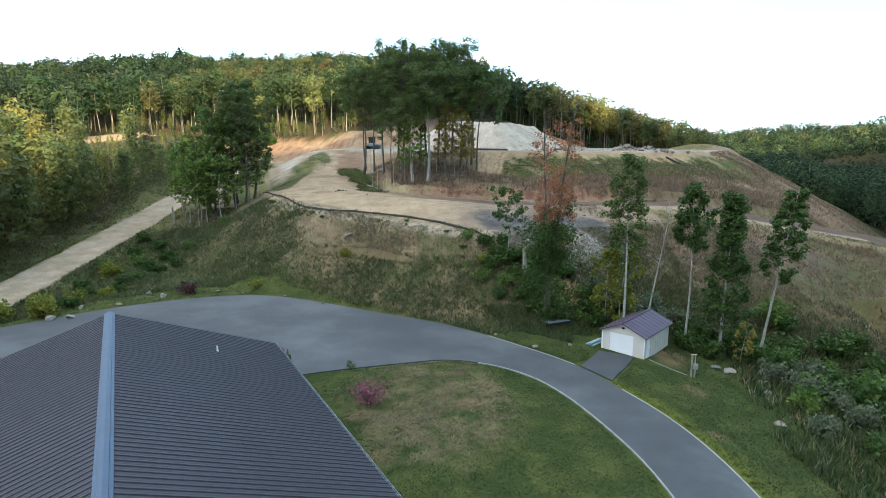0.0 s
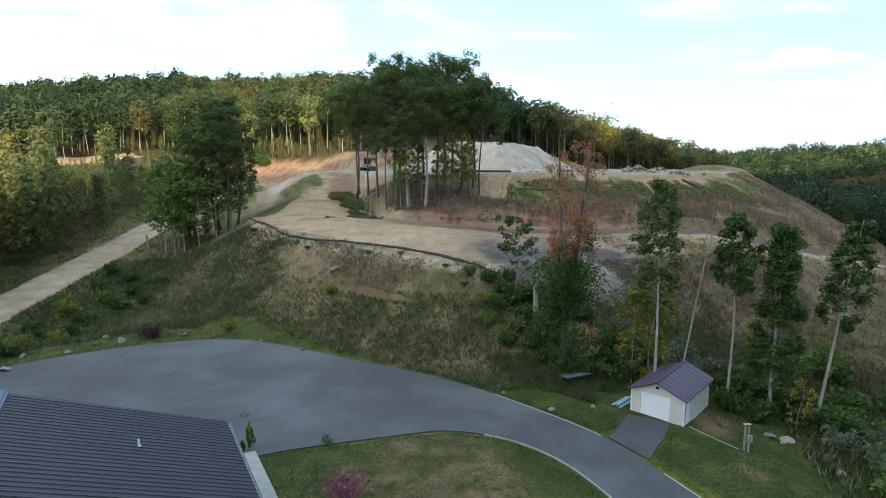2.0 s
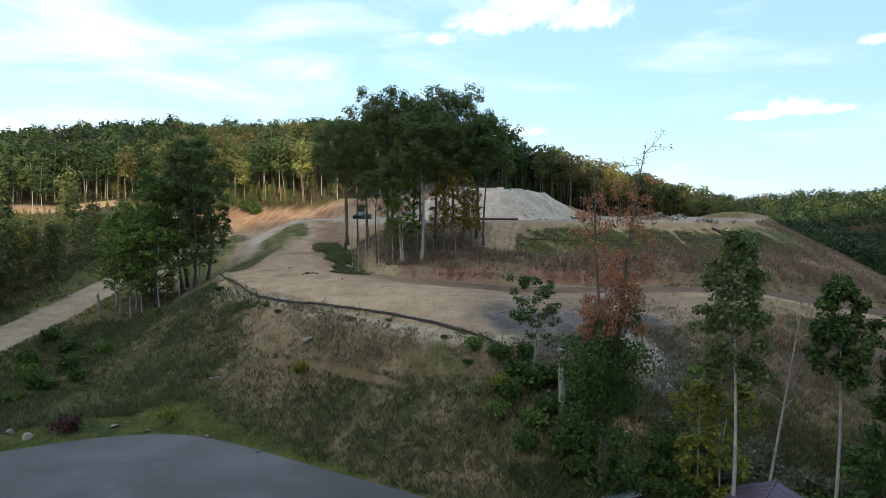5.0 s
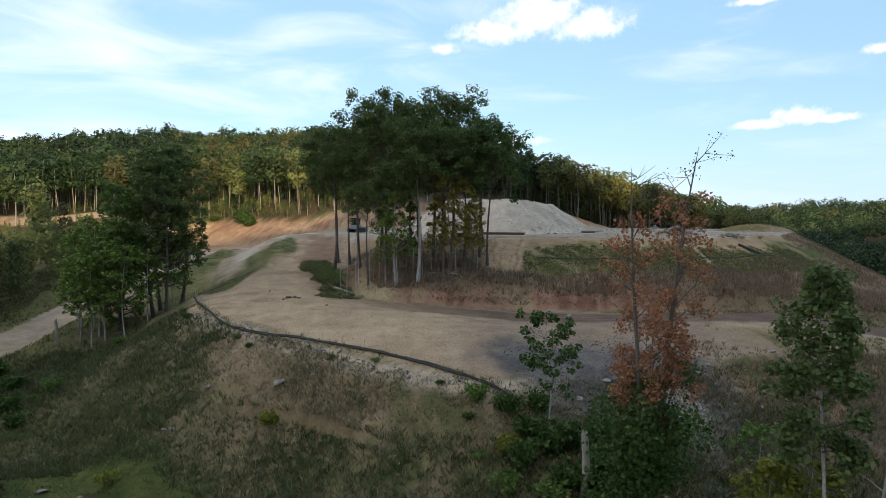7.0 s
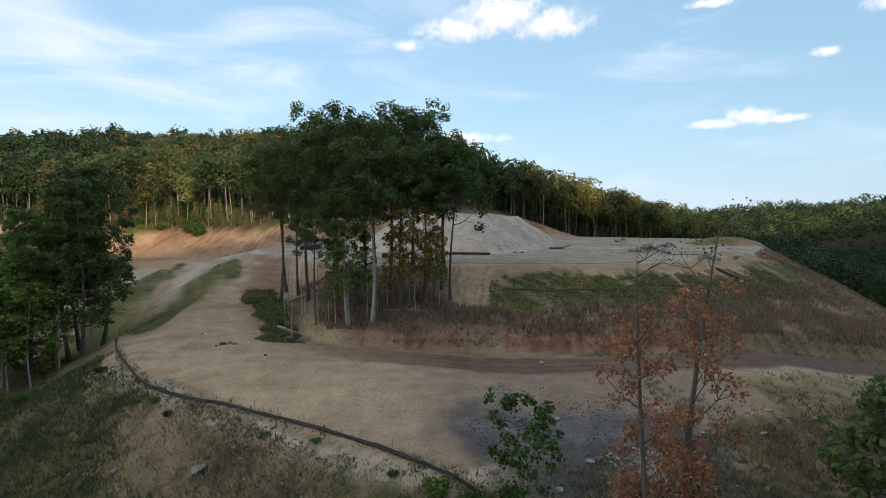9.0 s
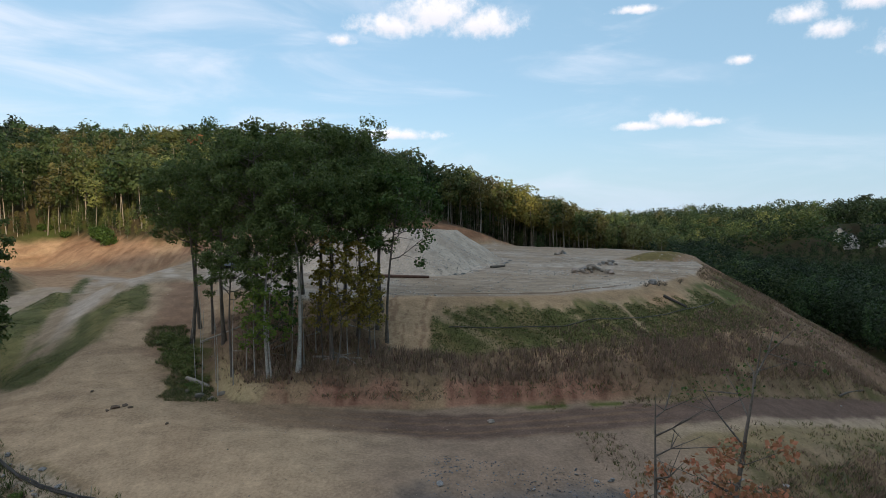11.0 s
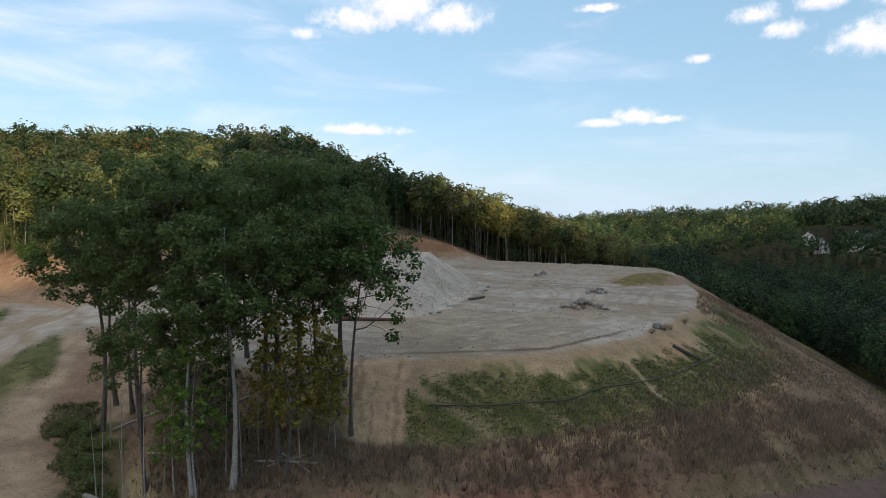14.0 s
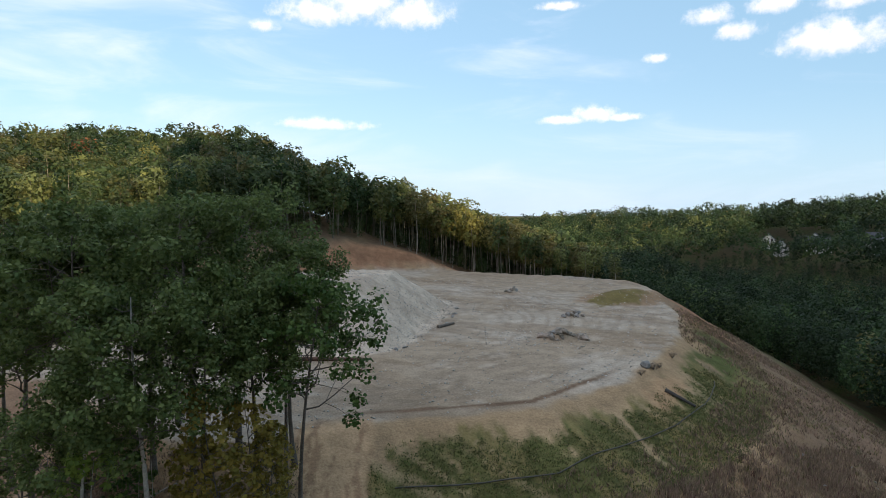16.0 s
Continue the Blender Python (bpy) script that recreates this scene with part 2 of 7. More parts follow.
def material(name, colour=(0.5, 0.5, 0.5), rough=0.85, metal=0.0, vary=0.25, grain=(0.6, 9.0), bump=0.3, attr="", second=None, per="", spec=0.4, bump_size=None, spread_by=0.32):
    """A surface with variation at two scales and fine relief. attr: a colour attribute that gives the base colour."""
    m = bpy.data.materials.new(name)
    m.use_nodes = True
    nt = m.node_tree
    nt.nodes.clear()
    N, L = nt.nodes.new, nt.links.new
    out, p = N("ShaderNodeOutputMaterial"), N("ShaderNodeBsdfPrincipled")
    L(p.outputs[0], out.inputs["Surface"])
    tc = N("ShaderNodeTexCoord")
    if attr:
        a = N("ShaderNodeAttribute")
        a.attribute_name = attr
        base = a.outputs["Color"]
    else:
        r = N("ShaderNodeRGB")
        r.outputs[0].default_value = (*colour, 1)
        base = r.outputs[0]
    tex = []
    for k, s in enumerate(grain):
        n = N("ShaderNodeTexNoise")
        n.inputs["Scale"].default_value, n.inputs["Detail"].default_value, n.inputs["Roughness"].default_value = s, 5, 0.62
        L(tc.outputs["Object"], n.inputs["Vector"])
        tex.append(n)
    if second:
        mr = N("ShaderNodeMapRange")
        mr.interpolation_type = "SMOOTHSTEP"
        L(tex[0].outputs["Fac"], mr.inputs[0])
        mr.inputs[1].default_value, mr.inputs[2].default_value = 0.42, 0.66
        mx = N("ShaderNodeMix")
        mx.data_type = "RGBA"
        L(mr.outputs[0], mx.inputs["Factor"])
        L(base, mx.inputs["A"])
        mx.inputs["B"].default_value = (*second, 1)
        base = mx.outputs["Result"]
    hsv = N("ShaderNodeHueSaturation")
    L(base, hsv.inputs["Color"])
    add = N("ShaderNodeMath")
    add.operation = "ADD"
    L(tex[0].outputs["Fac"], add.inputs[0])
    L(tex[1].outputs["Fac"], add.inputs[1])
    val = N("ShaderNodeMapRange")
    L(add.outputs[0], val.inputs[0])
    val.inputs[1].default_value, val.inputs[2].default_value = 0.72, 1.28
    val.inputs[3].default_value, val.inputs[4].default_value = 1 - vary, 1 + vary
    value = val.outputs[0]
    if per:
        if per == "island":
            rnd = N("ShaderNodeNewGeometry").outputs["Random Per Island"]
        else:
            rnd = N("ShaderNodeObjectInfo").outputs["Random"]
        mm = N("ShaderNodeMapRange")
        L(rnd, mm.inputs[0])
        mm.inputs[3].default_value, mm.inputs[4].default_value = 1 - spread_by, 1 + spread_by
        mul = N("ShaderNodeMath")
        mul.operation = "MULTIPLY"
        L(value, mul.inputs[0])
        L(mm.outputs[0], mul.inputs[1])
        value = mul.outputs[0]
        hh = N("ShaderNodeMapRange")
        L(rnd, hh.inputs[0])
        hh.inputs[3].default_value, hh.inputs[4].default_value = 0.515, 0.485
        L(hh.outputs[0], hsv.inputs["Hue"])
    L(value, hsv.inputs["Value"])
    L(hsv.outputs[0], p.inputs["Base Color"])
    p.inputs["Roughness"].default_value, p.inputs["Metallic"].default_value = rough, metal
    p.inputs["Specular IOR Level"].default_value = spec
    if bump:
        b = N("ShaderNodeBump")
        b.inputs["Strength"].default_value = bump
        b.inputs["Distance"].default_value = bump_size or 0.3 / grain[1]
        L(add.outputs[0], b.inputs["Height"])
        L(b.outputs[0], p.inputs["Normal"])
    return m


def leaf_material(name, colour, attr="", through=0.35, rough=0.55, spread_by=0.32):
    """Leaves: each leaf a little different, and some light comes through."""
    m = material(name, colour, rough, vary=0.12, grain=(0.15, 1.2), bump=0, attr=attr, per="island", spec=0.25, spread_by=spread_by)
    nt = m.node_tree
    p = next(n for n in nt.nodes if n.type == "BSDF_PRINCIPLED")
    out = next(n for n in nt.nodes if n.type == "OUTPUT_MATERIAL")
    t = nt.nodes.new("ShaderNodeBsdfTranslucent")
    mix = nt.nodes.new("ShaderNodeMixShader")
    mix.inputs[0].default_value = through
    nt.links.new(p.inputs["Base Color"].links[0].from_socket, t.inputs["Color"])
    nt.links.new(p.outputs[0], mix.inputs[1])
    nt.links.new(t.outputs[0], mix.inputs[2])
    nt.links.new(mix.outputs[0], out.inputs["Surface"])
    return m


M_SOIL = material("soil and grass", attr="soil", rough=0.95, vary=0.3, grain=(0.5, 4.5), bump=0.65, bump_size=0.12, spec=0.1)
M_ASPHALT = material("asphalt", (0.058, 0.059, 0.063), 0.70, vary=0.3, grain=(0.11, 16.0), bump=0.2, second=(0.082, 0.083, 0.087), spec=0.45)
M_APRON = material("fresh dark asphalt", (0.055, 0.056, 0.060), 0.72, vary=0.28, grain=(0.4, 14.0), bump=0.25, spec=0.42)
M_KERB = material("concrete edging", (0.30, 0.29, 0.27), 0.9, vary=0.25, grain=(1.5, 14.0))
M_METAL_ROOF = material("grey metal roofing", (0.040, 0.035, 0.045), 0.5, 0.3, vary=0.12, grain=(0.5, 5.0), bump=0.05)
M_RIDGE = material("blue-grey metal ridge", (0.058, 0.085, 0.135), 0.42, 0.3, vary=0.14, grain=(0.8, 6.0), bump=0.05)
M_GUTTER = material("pale grey metal gutter", (0.25, 0.275, 0.31), 0.45, 0.2, vary=0.14, grain=(0.8, 6.0), bump=0.05)
M_PURPLE_ROOF = material("plum metal roofing", (0.10, 0.068, 0.10), 0.5, 0.3, vary=0.15, grain=(0.8, 8.0), bump=0.05)
M_SIDING = material("cream siding", (0.60, 0.56, 0.50), 0.7, vary=0.07, grain=(0.8, 12.0), bump=0.1)
M_WHITE = material("white paint", (0.80, 0.80, 0.80), 0.5, vary=0.05, grain=(1.0, 15.0), bump=0.05)
M_BARK = material("grey-brown bark", (0.13, 0.11, 0.09), 0.95, vary=0.45, grain=(1.2, 9.0), bump=0.8, bump_size=0.05)
M_PALE_BARK = material("pale grey bark", (0.36, 0.34, 0.30), 0.9, vary=0.4, grain=(1.0, 7.0), bump=0.6, bump_size=0.04)
M_LEAF = leaf_material("deep green leaves", (0.060, 0.108, 0.024))
M_LEAF_DARK = leaf_material("dark canopy leaves", (0.108, 0.150, 0.045), through=0.4)
M_LEAF_LIGHT = leaf_material("fresh green leaves", (0.115, 0.18, 0.04))
M_LEAF_YELLOW = leaf_material("yellowing leaves", (0.25, 0.20, 0.04))
M_LEAF_RUST = leaf_material("rust-brown leaves", (0.38, 0.175, 0.088), through=0.35)
M_WOODS = leaf_material("woodland leaves", (0.06, 0.10, 0.03), attr="tint", through=0.4, spread_by=0.18)
M_TRUNKS = material("woodland trunks", (0.235, 0.21, 0.17), 0.95, vary=0.4, grain=(0.3, 3.0), bump=0.3, per="island")
M_GRASS = leaf_material("grass and weeds", (0.1, 0.1, 0.04), attr="tint", through=0.3, rough=0.8)


# ---------- helpers for meshes ----------
def mesh_from(name, verts, faces, mats, smooth_faces=False):
    me = bpy.data.meshes.new(name)
    me.from_pydata([tuple(v) for v in verts], [], [tuple(f) for f in faces])
    for m in mats:
        me.materials.append(m)
    if smooth_faces:
        me.polygons.foreach_set("use_smooth", np.ones(len(me.polygons), bool))
    return me


def fast_mesh(name, verts, corners, mat, tint=None, uniform=3):
    """A mesh of triangles or quads from arrays; tint: a colour for each vertex."""
    me = bpy.data.meshes.new(name)
    corners = np.asarray(corners, np.int32).reshape(-1, uniform)
    me.vertices.add(len(verts))
    me.vertices.foreach_set("co", np.ascontiguousarray(verts, np.float32).ravel())
    me.loops.add(corners.size)
    me.loops.foreach_set("vertex_index", corners.ravel())
    me.polygons.add(len(corners))
    me.polygons.foreach_set("loop_start", np.arange(0, corners.size, uniform, dtype=np.int32))
    me.materials.append(mat)
    if tint is not None:
        at = me.attributes.new("tint", "FLOAT_COLOR", "POINT")
        at.data.foreach_set("color", np.c_[tint, np.ones(len(tint))].astype(np.float32).ravel())
    me.update()
    me.validate()
    return me


def thing(name, label, category, at=(0, 0, 0), rz=0.0, group="", kind=""):
    ob = new(name)
    ob.matrix_basis = pose(*at, 0, 0, rz)
    return tagged(ob, label, category, group, kind)


def part(name, me, mat, parent, label=""):
    """Links a mesh or bmesh as one object under a thing or part."""
    if isinstance(me, bmesh.types.BMesh):
        data = bpy.data.meshes.new(name)
        me.to_mesh(data)
        me.free()
        if mat:
            data.materials.append(mat)
        me = data
    ob = new(name, me)
    ob.parent = parent
    if label:
        ob["label"] = label
    return ob


def box(bm, x0, x1, y0, y1, z0, z1, bevel=0.0):
    r = bmesh.ops.create_cube(bm, size=1)
    for v in r["verts"]:
        v.co = Vector(((x0 + x1) / 2 + v.co.x * (x1 - x0), (y0 + y1) / 2 + v.co.y * (y1 - y0), (z0 + z1) / 2 + v.co.z * (z1 - z0)))
    if bevel:
        edges = list({e for v in r["verts"] for e in v.link_edges})
        bmesh.ops.bevel(bm, geom=edges, offset=bevel, segments=2, affect="EDGES")
    return bm


def boxed(*a, bevel=0.0):
    return box(bmesh.new(), *a, bevel=bevel)


def tube_arrays(points, radii, sides=7):
    """Vertices and quads of a tapered tube along points."""
    P = np.asarray(points, float)
    R = np.asarray(radii, float)
    d = np.gradient(P, axis=0)
    d /= np.linalg.norm(d, axis=1, keepdims=True) + 1e-9
    ref = np.where(np.abs(d[:, 2:3]) > 0.9, [[1.0, 0, 0]], [[0, 0, 1.0]])
    a = np.cross(d, ref)
    a /= np.linalg.norm(a, axis=1, keepdims=True) + 1e-9
    b = np.cross(d, a)
    ang = np.arange(sides) * 2 * math.pi / sides
    V = P[:, None] + R[:, None, None] * (np.cos(ang)[None, :, None] * a[:, None] + np.sin(ang)[None, :, None] * b[:, None])
    n = len(P)
    i, j = np.meshgrid(np.arange(n - 1), np.arange(sides), indexing="ij")
    k = (j + 1) % sides
    F = np.stack([i * sides + j, i * sides + k, (i + 1) * sides + k, (i + 1) * sides + j], -1).reshape(-1, 4)
    return V.reshape(-1, 3), F


def tubes_mesh(name, tubes, mat):
    V, F, n = [], [], 0
    for pts, rad, sides in tubes:
        v, f = tube_arrays(pts, rad, sides)
        V.append(v)
        F.append(f + n)
        n += len(v)
    me = fast_mesh(name, np.concatenate(V), np.concatenate(F), mat, uniform=4)
    me.polygons.foreach_set("use_smooth", np.ones(len(me.polygons), bool))
    return me


def leaf_arrays(centres, size, r, droop=0.25, out=None):
    """A lozenge leaf spray, folded along its middle, at each centre: 4 vertices and 2 triangles each."""
    n = len(centres)
    d = r.normal(size=(n, 3))
    d[:, 2] -= droop
    d /= np.linalg.norm(d, axis=1, keepdims=True)
    s = np.cross(d, r.normal(size=(n, 3)))
    s /= np.linalg.norm(s, axis=1, keepdims=True) + 1e-9
    if out is not None:
        # sprays that face outwards from the bough they hang on
        f = out / (np.linalg.norm(out, axis=1, keepdims=True) + 1e-9) + [0, 0, 0.35] + 0.6 * r.normal(size=(n, 3))
        f /= np.linalg.norm(f, axis=1, keepdims=True)
        s = np.cross(f, d)
        s /= np.linalg.norm(s, axis=1, keepdims=True) + 1e-9
        d = np.cross(s, f)
    up = np.cross(d, s)
    L = size * r.uniform(0.6, 1.4, (n, 1))
    w = L * r.uniform(0.32, 0.5, (n, 1))
    V = np.stack([centres - d * L * 0.5, centres + s * w + up * w * 0.3, centres + d * L * 0.5, centres - s * w + up * w * 0.3], 1).reshape(-1, 3)
    k = np.arange(n)[:, None] * 4
    F = np.concatenate([k + [0, 1, 2], k + [0, 2, 3]], 1).reshape(-1, 3)
    return V, F


# ---------- trees ----------
def tree_parts(seed, tall, base, spread, leaf=0.34, leaves=3600, limbs=13, trunk=0.22, lean=0.0, airy=1.0, cone=0.0):
    """Limb tubes and leaf arrays of a broadleaf tree. base: the share of its height that is bare trunk."""
    r = np.random.default_rng(seed)
    t = np.linspace(0, 1, 9)
    wob = r.normal(size=(2,)) * 0.02 * tall
    P = np.stack([lean * tall * t**1.3 + wob[0] * np.sin(t * 4), wob[1] * np.sin(t * 5), tall * 0.93 * t - 0.4], -1)
    tubes = [(P, trunk * (1 - 0.88 * t) * (1 + 0.5 * np.exp(-t * 18)), 9)]
    centres, sizes = [], []
    for k in range(limbs):
        f = base + (0.97 - base) * (k + r.uniform(0, 1)) / limbs
        p0 = np.array([np.interp(f, t, P[:, i]) for i in range(3)])
        a = k * 2.4 + r.uniform(-0.5, 0.5)
        shape = math.sin(math.pi * min(1, 0.18 + 0.82 * (f - base) / (1 - base)) ** 0.8) * 0.75 + 0.3
        shape += cone * (1.25 * (1 - (f - base) / (1 - base)) + 0.12 - shape)
        reach = spread * shape * r.uniform(0.6, 1.25)
        rise = reach * r.uniform(0.35, 1.15)
        s = np.linspace(0, 1, 5)[:, None]
        q = p0 + s * np.array([math.cos(a) * reach, math.sin(a) * reach, 0]) + s**1.6 * np.array([0, 0, rise]) + np.r_[np.zeros((1, 3)), r.normal(size=(4, 3)) * 0.05 * reach]
        rad = max(0.02, trunk * (1 - f) * 0.55 + 0.02)
        tubes.append((q, rad * (1 - 0.8 * s[:, 0]), 5))
        centres.append(q[-1])
        sizes.append(1.0)
        # side twigs to both sides of the limb, each ending in a flat spray
        for m in range(5):
            u = 0.2 + 0.75 * (m + r.uniform(0, 1)) / 5
            p1 = np.array([np.interp(u, s[:, 0], q[:, i]) for i in range(3)])
            b = a + (1 if m % 2 else -1) * r.uniform(0.4, 1.4)
            far = reach * (0.55 - 0.3 * u) * r.uniform(0.7, 1.3) + 0.12 * spread
            w = p1 + far * np.array([math.cos(b), math.sin(b), r.uniform(-0.35, 0.8)])
            tubes.append((np.array([p1, (p1 + w) / 2 + [0, 0, 0.06 * far], w]), rad * np.array([0.45, 0.3, 0.12]), 4))
            centres.append(w)
            sizes.append(r.uniform(0.65, 1.05))
    centres, sizes = np.array(centres), np.array(sizes)
    share = sizes**2 * r.uniform(0.35, 1.4, len(sizes))
    who = r.choice(len(centres), leaves, p=share / share.sum())
    R = spread * 0.29 * airy * sizes
    off = r.normal(size=(leaves, 3))
    off /= np.linalg.norm(off, axis=1, keepdims=True)
    face = off + [0, 0, 0.3]
    off *= (r.uniform(0, 1, (leaves, 1)) ** 0.42) * R[who][:, None] * [1.1, 1.1, 0.9]
    return tubes, leaf_arrays(centres[who] + off, leaf, r, out=face)


def make_tree(name, label, at, seed, mat, bark=None, category="tree", group="", rz=0.0, **kw):
    ob = thing(name, label, category, at, rz, group)
    tubes, (V, F) = tree_parts(seed, **kw)
    part("trunk", tubes_mesh("trunk", tubes[:1], bark or M_BARK), None, ob)
    part("branchwork", tubes_mesh("branchwork", tubes[1:], M_BARK), None, ob, "slender dark branchwork")
    part("crown", fast_mesh("crown", V, F, mat), None, ob)
    return ob


# ---------- the ground ----------
def steps(stops):
    """Grid lines from stops of (place, spacing)."""
    out = [stops[0][0]]
    while out[-1] < stops[-1][0]:
        out.append(out[-1] + np.interp(out[-1], [s[0] for s in stops], [s[1] for s in stops]))
    return np.array(out)


def mix(a, b, w):
    w = np.asarray(w)[..., None]
    return a * (1 - w) + np.asarray(b) * w


# grass sown in two bands beside the ramp
SOWN = ([(-28.0, 141), (-33.2, 132), (-31.5, 124), (-28.2, 115.5), (-25.2, 117.5), (-25.0, 128.6), (-26.2, 138)], [(-59, 200), (-47, 152), (-46, 130), (-42, 117), (-36, 112), (-29.5, 109), (-28.2, 113.5), (-34.5, 121.5), (-38.2, 131.7), (-41.6, 149), (-54, 186)])


def soil_colour(x, y, z):
    n1, n2, n3 = fbm(x, y, 9, 31), fbm(x, y, 2.6, 41), fbm(x, y, 28, 51)
    e = n1 * 1.2 + n2 * 0.5
    pd, bd, rd = poly_sd(x, y, PAD), poly_sd(x, y, BENCH), poly_sd(x, y, RAMP)
    c = np.tile(np.array([0.060, 0.054, 0.032]), (*x.shape, 1))                # leaf litter
    c = mix(c, (0.05, 0.07, 0.025), smooth(0.1, 0.7, n1 + n2 * 0.5))
    # hillside below the bench: dry weeds over brown soil
    near = (1 - smooth(60, 75, -x)) * (1 - smooth(90, 110, x)) * (1 - smooth(118, 135, y))
    slope = mix(np.tile(np.array([0.148, 0.126, 0.078]), (*x.shape, 1)), (0.084, 0.090, 0.042), smooth(-0.25, 0.6, n1 + 0.6 * n2 + smooth(-12, -16.5, z) * 0.7))
    rill = fbm(x * 1.0 + 0.12 * y + 0.5 * n1, y * 0.2, 1.3, 46)
    slope = mix(slope, (0.20, 0.155, 0.105), smooth(-0.05, 0.5, rill + 0.3 * n1) * smooth(-16.5, -12.5, z) * 0.75)
    slope = mix(slope, (0.25, 0.20, 0.14), smooth(0.1, 0.7, fbm(x + 0.4 * y, y * 0.4, 2.4, 44) + 0.35 * n3) * smooth(-15, -11.5, z) * 0.8)
    slope = mix(slope, (0.080, 0.086, 0.042), 0.55 * smooth(-17, -25, x + 2.5 * n1))
    c = mix(c, slope, near)
    # dry brown slope round the pad and to the far side
    dry = smooth(12, 22, x) * smooth(3, 6, -(-bd)) * (1 - smooth(95, 115, x))
    brown = mix(np.tile(np.array([0.168, 0.123, 0.091]), (*x.shape, 1)), (0.175, 0.135, 0.092), smooth(0, 0.6, n1))
    brown = mix(brown, (0.118, 0.095, 0.080), smooth(88, 82, y - 0.15 * x) * smooth(-0.6, 0.5, n2 + 0.5 * n1 + 0.4))
    c = mix(c, brown, dry * smooth(60, 75, y - 0.2 * x) * smooth(-20, -15, z))
    c = mix(c, brown, smooth(30, 12, pd) * smooth(96, 104, y) * smooth(-26, -14, x))
    # tan dirt shoulder along the pad, grass sown on its bank
    c = mix(c, (0.27, 0.21, 0.14), smooth(5.5 + e, 3.5 + e, pd))
    streak = fbm(x * 1.1 + 0.2 * y, y * 0.22, 1.8, 77)
    bank = smooth(2.0, 3.6, pd + 0.6 * n2 + 1.6 * streak) * smooth(13.5, 11.5, pd + 1.2 * n1) * smooth(-0.6, 0.4, x - 10.4 - 0.2 * (y - 108.5) + 0.3 * n2) * (1 - smooth(112, 130, y - 0.35 * x + 20 * 0)) 
    c = mix(c, (0.30, 0.235, 0.155), smooth(2.0, 3.0, pd) * smooth(15.5, 13.0, pd + 1.0 * n2) * smooth(14, 20, x) * smooth(66, 56, x) * smooth(135, 128, y))
    c = mix(c, mix(np.tile(np.array([0.092, 0.104, 0.042]), (*x.shape, 1)), (0.16, 0.145, 0.07), smooth(0.1, 0.7, streak + 0.5 * n1)), bank * smooth(-0.75, 0.0, 0.6 * n2 + 0.3 * n1 + 0.8 * streak + 0.14 * (pd - 3.5)))
    gash = fbm(x * 1.0 + 0.8 * y + 0.4 * n1, (y - x) * 0.05, 1.15, 57, 2)
    c = mix(c, (0.25, 0.21, 0.135), bank * 0.75 * smooth(0.42, 0.62, gash) * smooth(-0.4, 0.3, n1))
    rside = smooth(54, 60, x) * smooth(1.5, 3, pd) * smooth(9, 7, pd) * smooth(125, 132, y)
    c = mix(c, (0.075, 0.095, 0.035), rside * smooth(-0.5, 0.3, n2 + 0.3))
    # left shoulder of the ramp: green streaks on pale soil
    left = smooth(-15, -20, x) * smooth(112, 118, y) * smooth(-62, -56, x) * smooth(175, 160, y) * smooth(-1.5, 0.5, pd)
    c = mix(c, (0.235, 0.20, 0.15), left)
    # bare pad: grey stone dust, tan towards its rim, clay in the cut behind
    pad = smooth(0.6, -0.6, pd + 0.5 * n2)
    grey = mix(np.tile(np.array([0.268, 0.238, 0.195]), (*x.shape, 1)), (0.315, 0.30, 0.27), smooth(-0.2, 0.5, n3 + 0.4 * n1 + 0.3 * smooth(10, 40, x)))
    grey = mix(grey, (0.20, 0.165, 0.125), smooth(0.3, 0.7, fbm(x + y, (x - y) * 0.25, 8, 71)) * 0.6)
    c = mix(c, grey, pad)
    scuff = fbm(x * 0.5 + 0.3 * y, y * 0.9 - 0.3 * x, 3.0, 83)
    c = mix(c, (0.44, 0.43, 0.41), pad * smooth(0.6, 0.8, scuff) * smooth(5, 25, x) * 0.25)
    for lane in ([(-24, 140), (-8, 132), (12, 128), (30, 131), (45, 142), (56, 162), (58, 190), (52, 215)], [(-20, 148), (0, 136), (20, 134), (36, 142), (46, 160), (50, 186), (46, 208)], [(8, 124), (26, 125), (42, 133), (56, 148), (68, 164), (80, 186)]):
        ld = line_dist(x, y, lane) + 0.9 * n3 + 0.25 * n1
        marks = smooth(0.5, 0.2, np.abs(np.abs(ld) - 1.1)) + 0.7 * smooth(0.4, 0.15, np.abs(np.abs(ld) - 3.4)) + 0.6 * smooth(0.5, 0.2, np.abs(np.abs(ld) - 5.0))
        c = mix(c, (0.20, 0.175, 0.145), pad * np.clip(marks, 0, 1) * smooth(-0.5, 0.4, n1 + 0.5 * n2) * 0.55)
    for a in (0.35, -0.5, 1.15):
        u = x * math.cos(a) + y * math.sin(a)
        v = y * math.cos(a) - x * math.sin(a) + 2.0 * n3
        c = mix(c, (0.19, 0.165, 0.135), pad * smooth(0.25, 0.6, fbm(u * 0.06, v, 1.5, 85 + int(10 * a), 3)) * smooth(-0.1, 0.5, fbm(x, y, 17, 88)) * 0.45)
    rim = np.abs(pd + 2.2 + 0.4 * n1)
    c = mix(c, (0.13, 0.095, 0.07), pad * smooth(0.55, 0.25, rim) * smooth(10, 14, x) * smooth(46, 36, x))
    clay = smooth(0.5, 2.0, pd + 0.4 * n2) * smooth(13.5, 10, pd + e) * smooth(185, 200, y + 0.25 * x + 20)
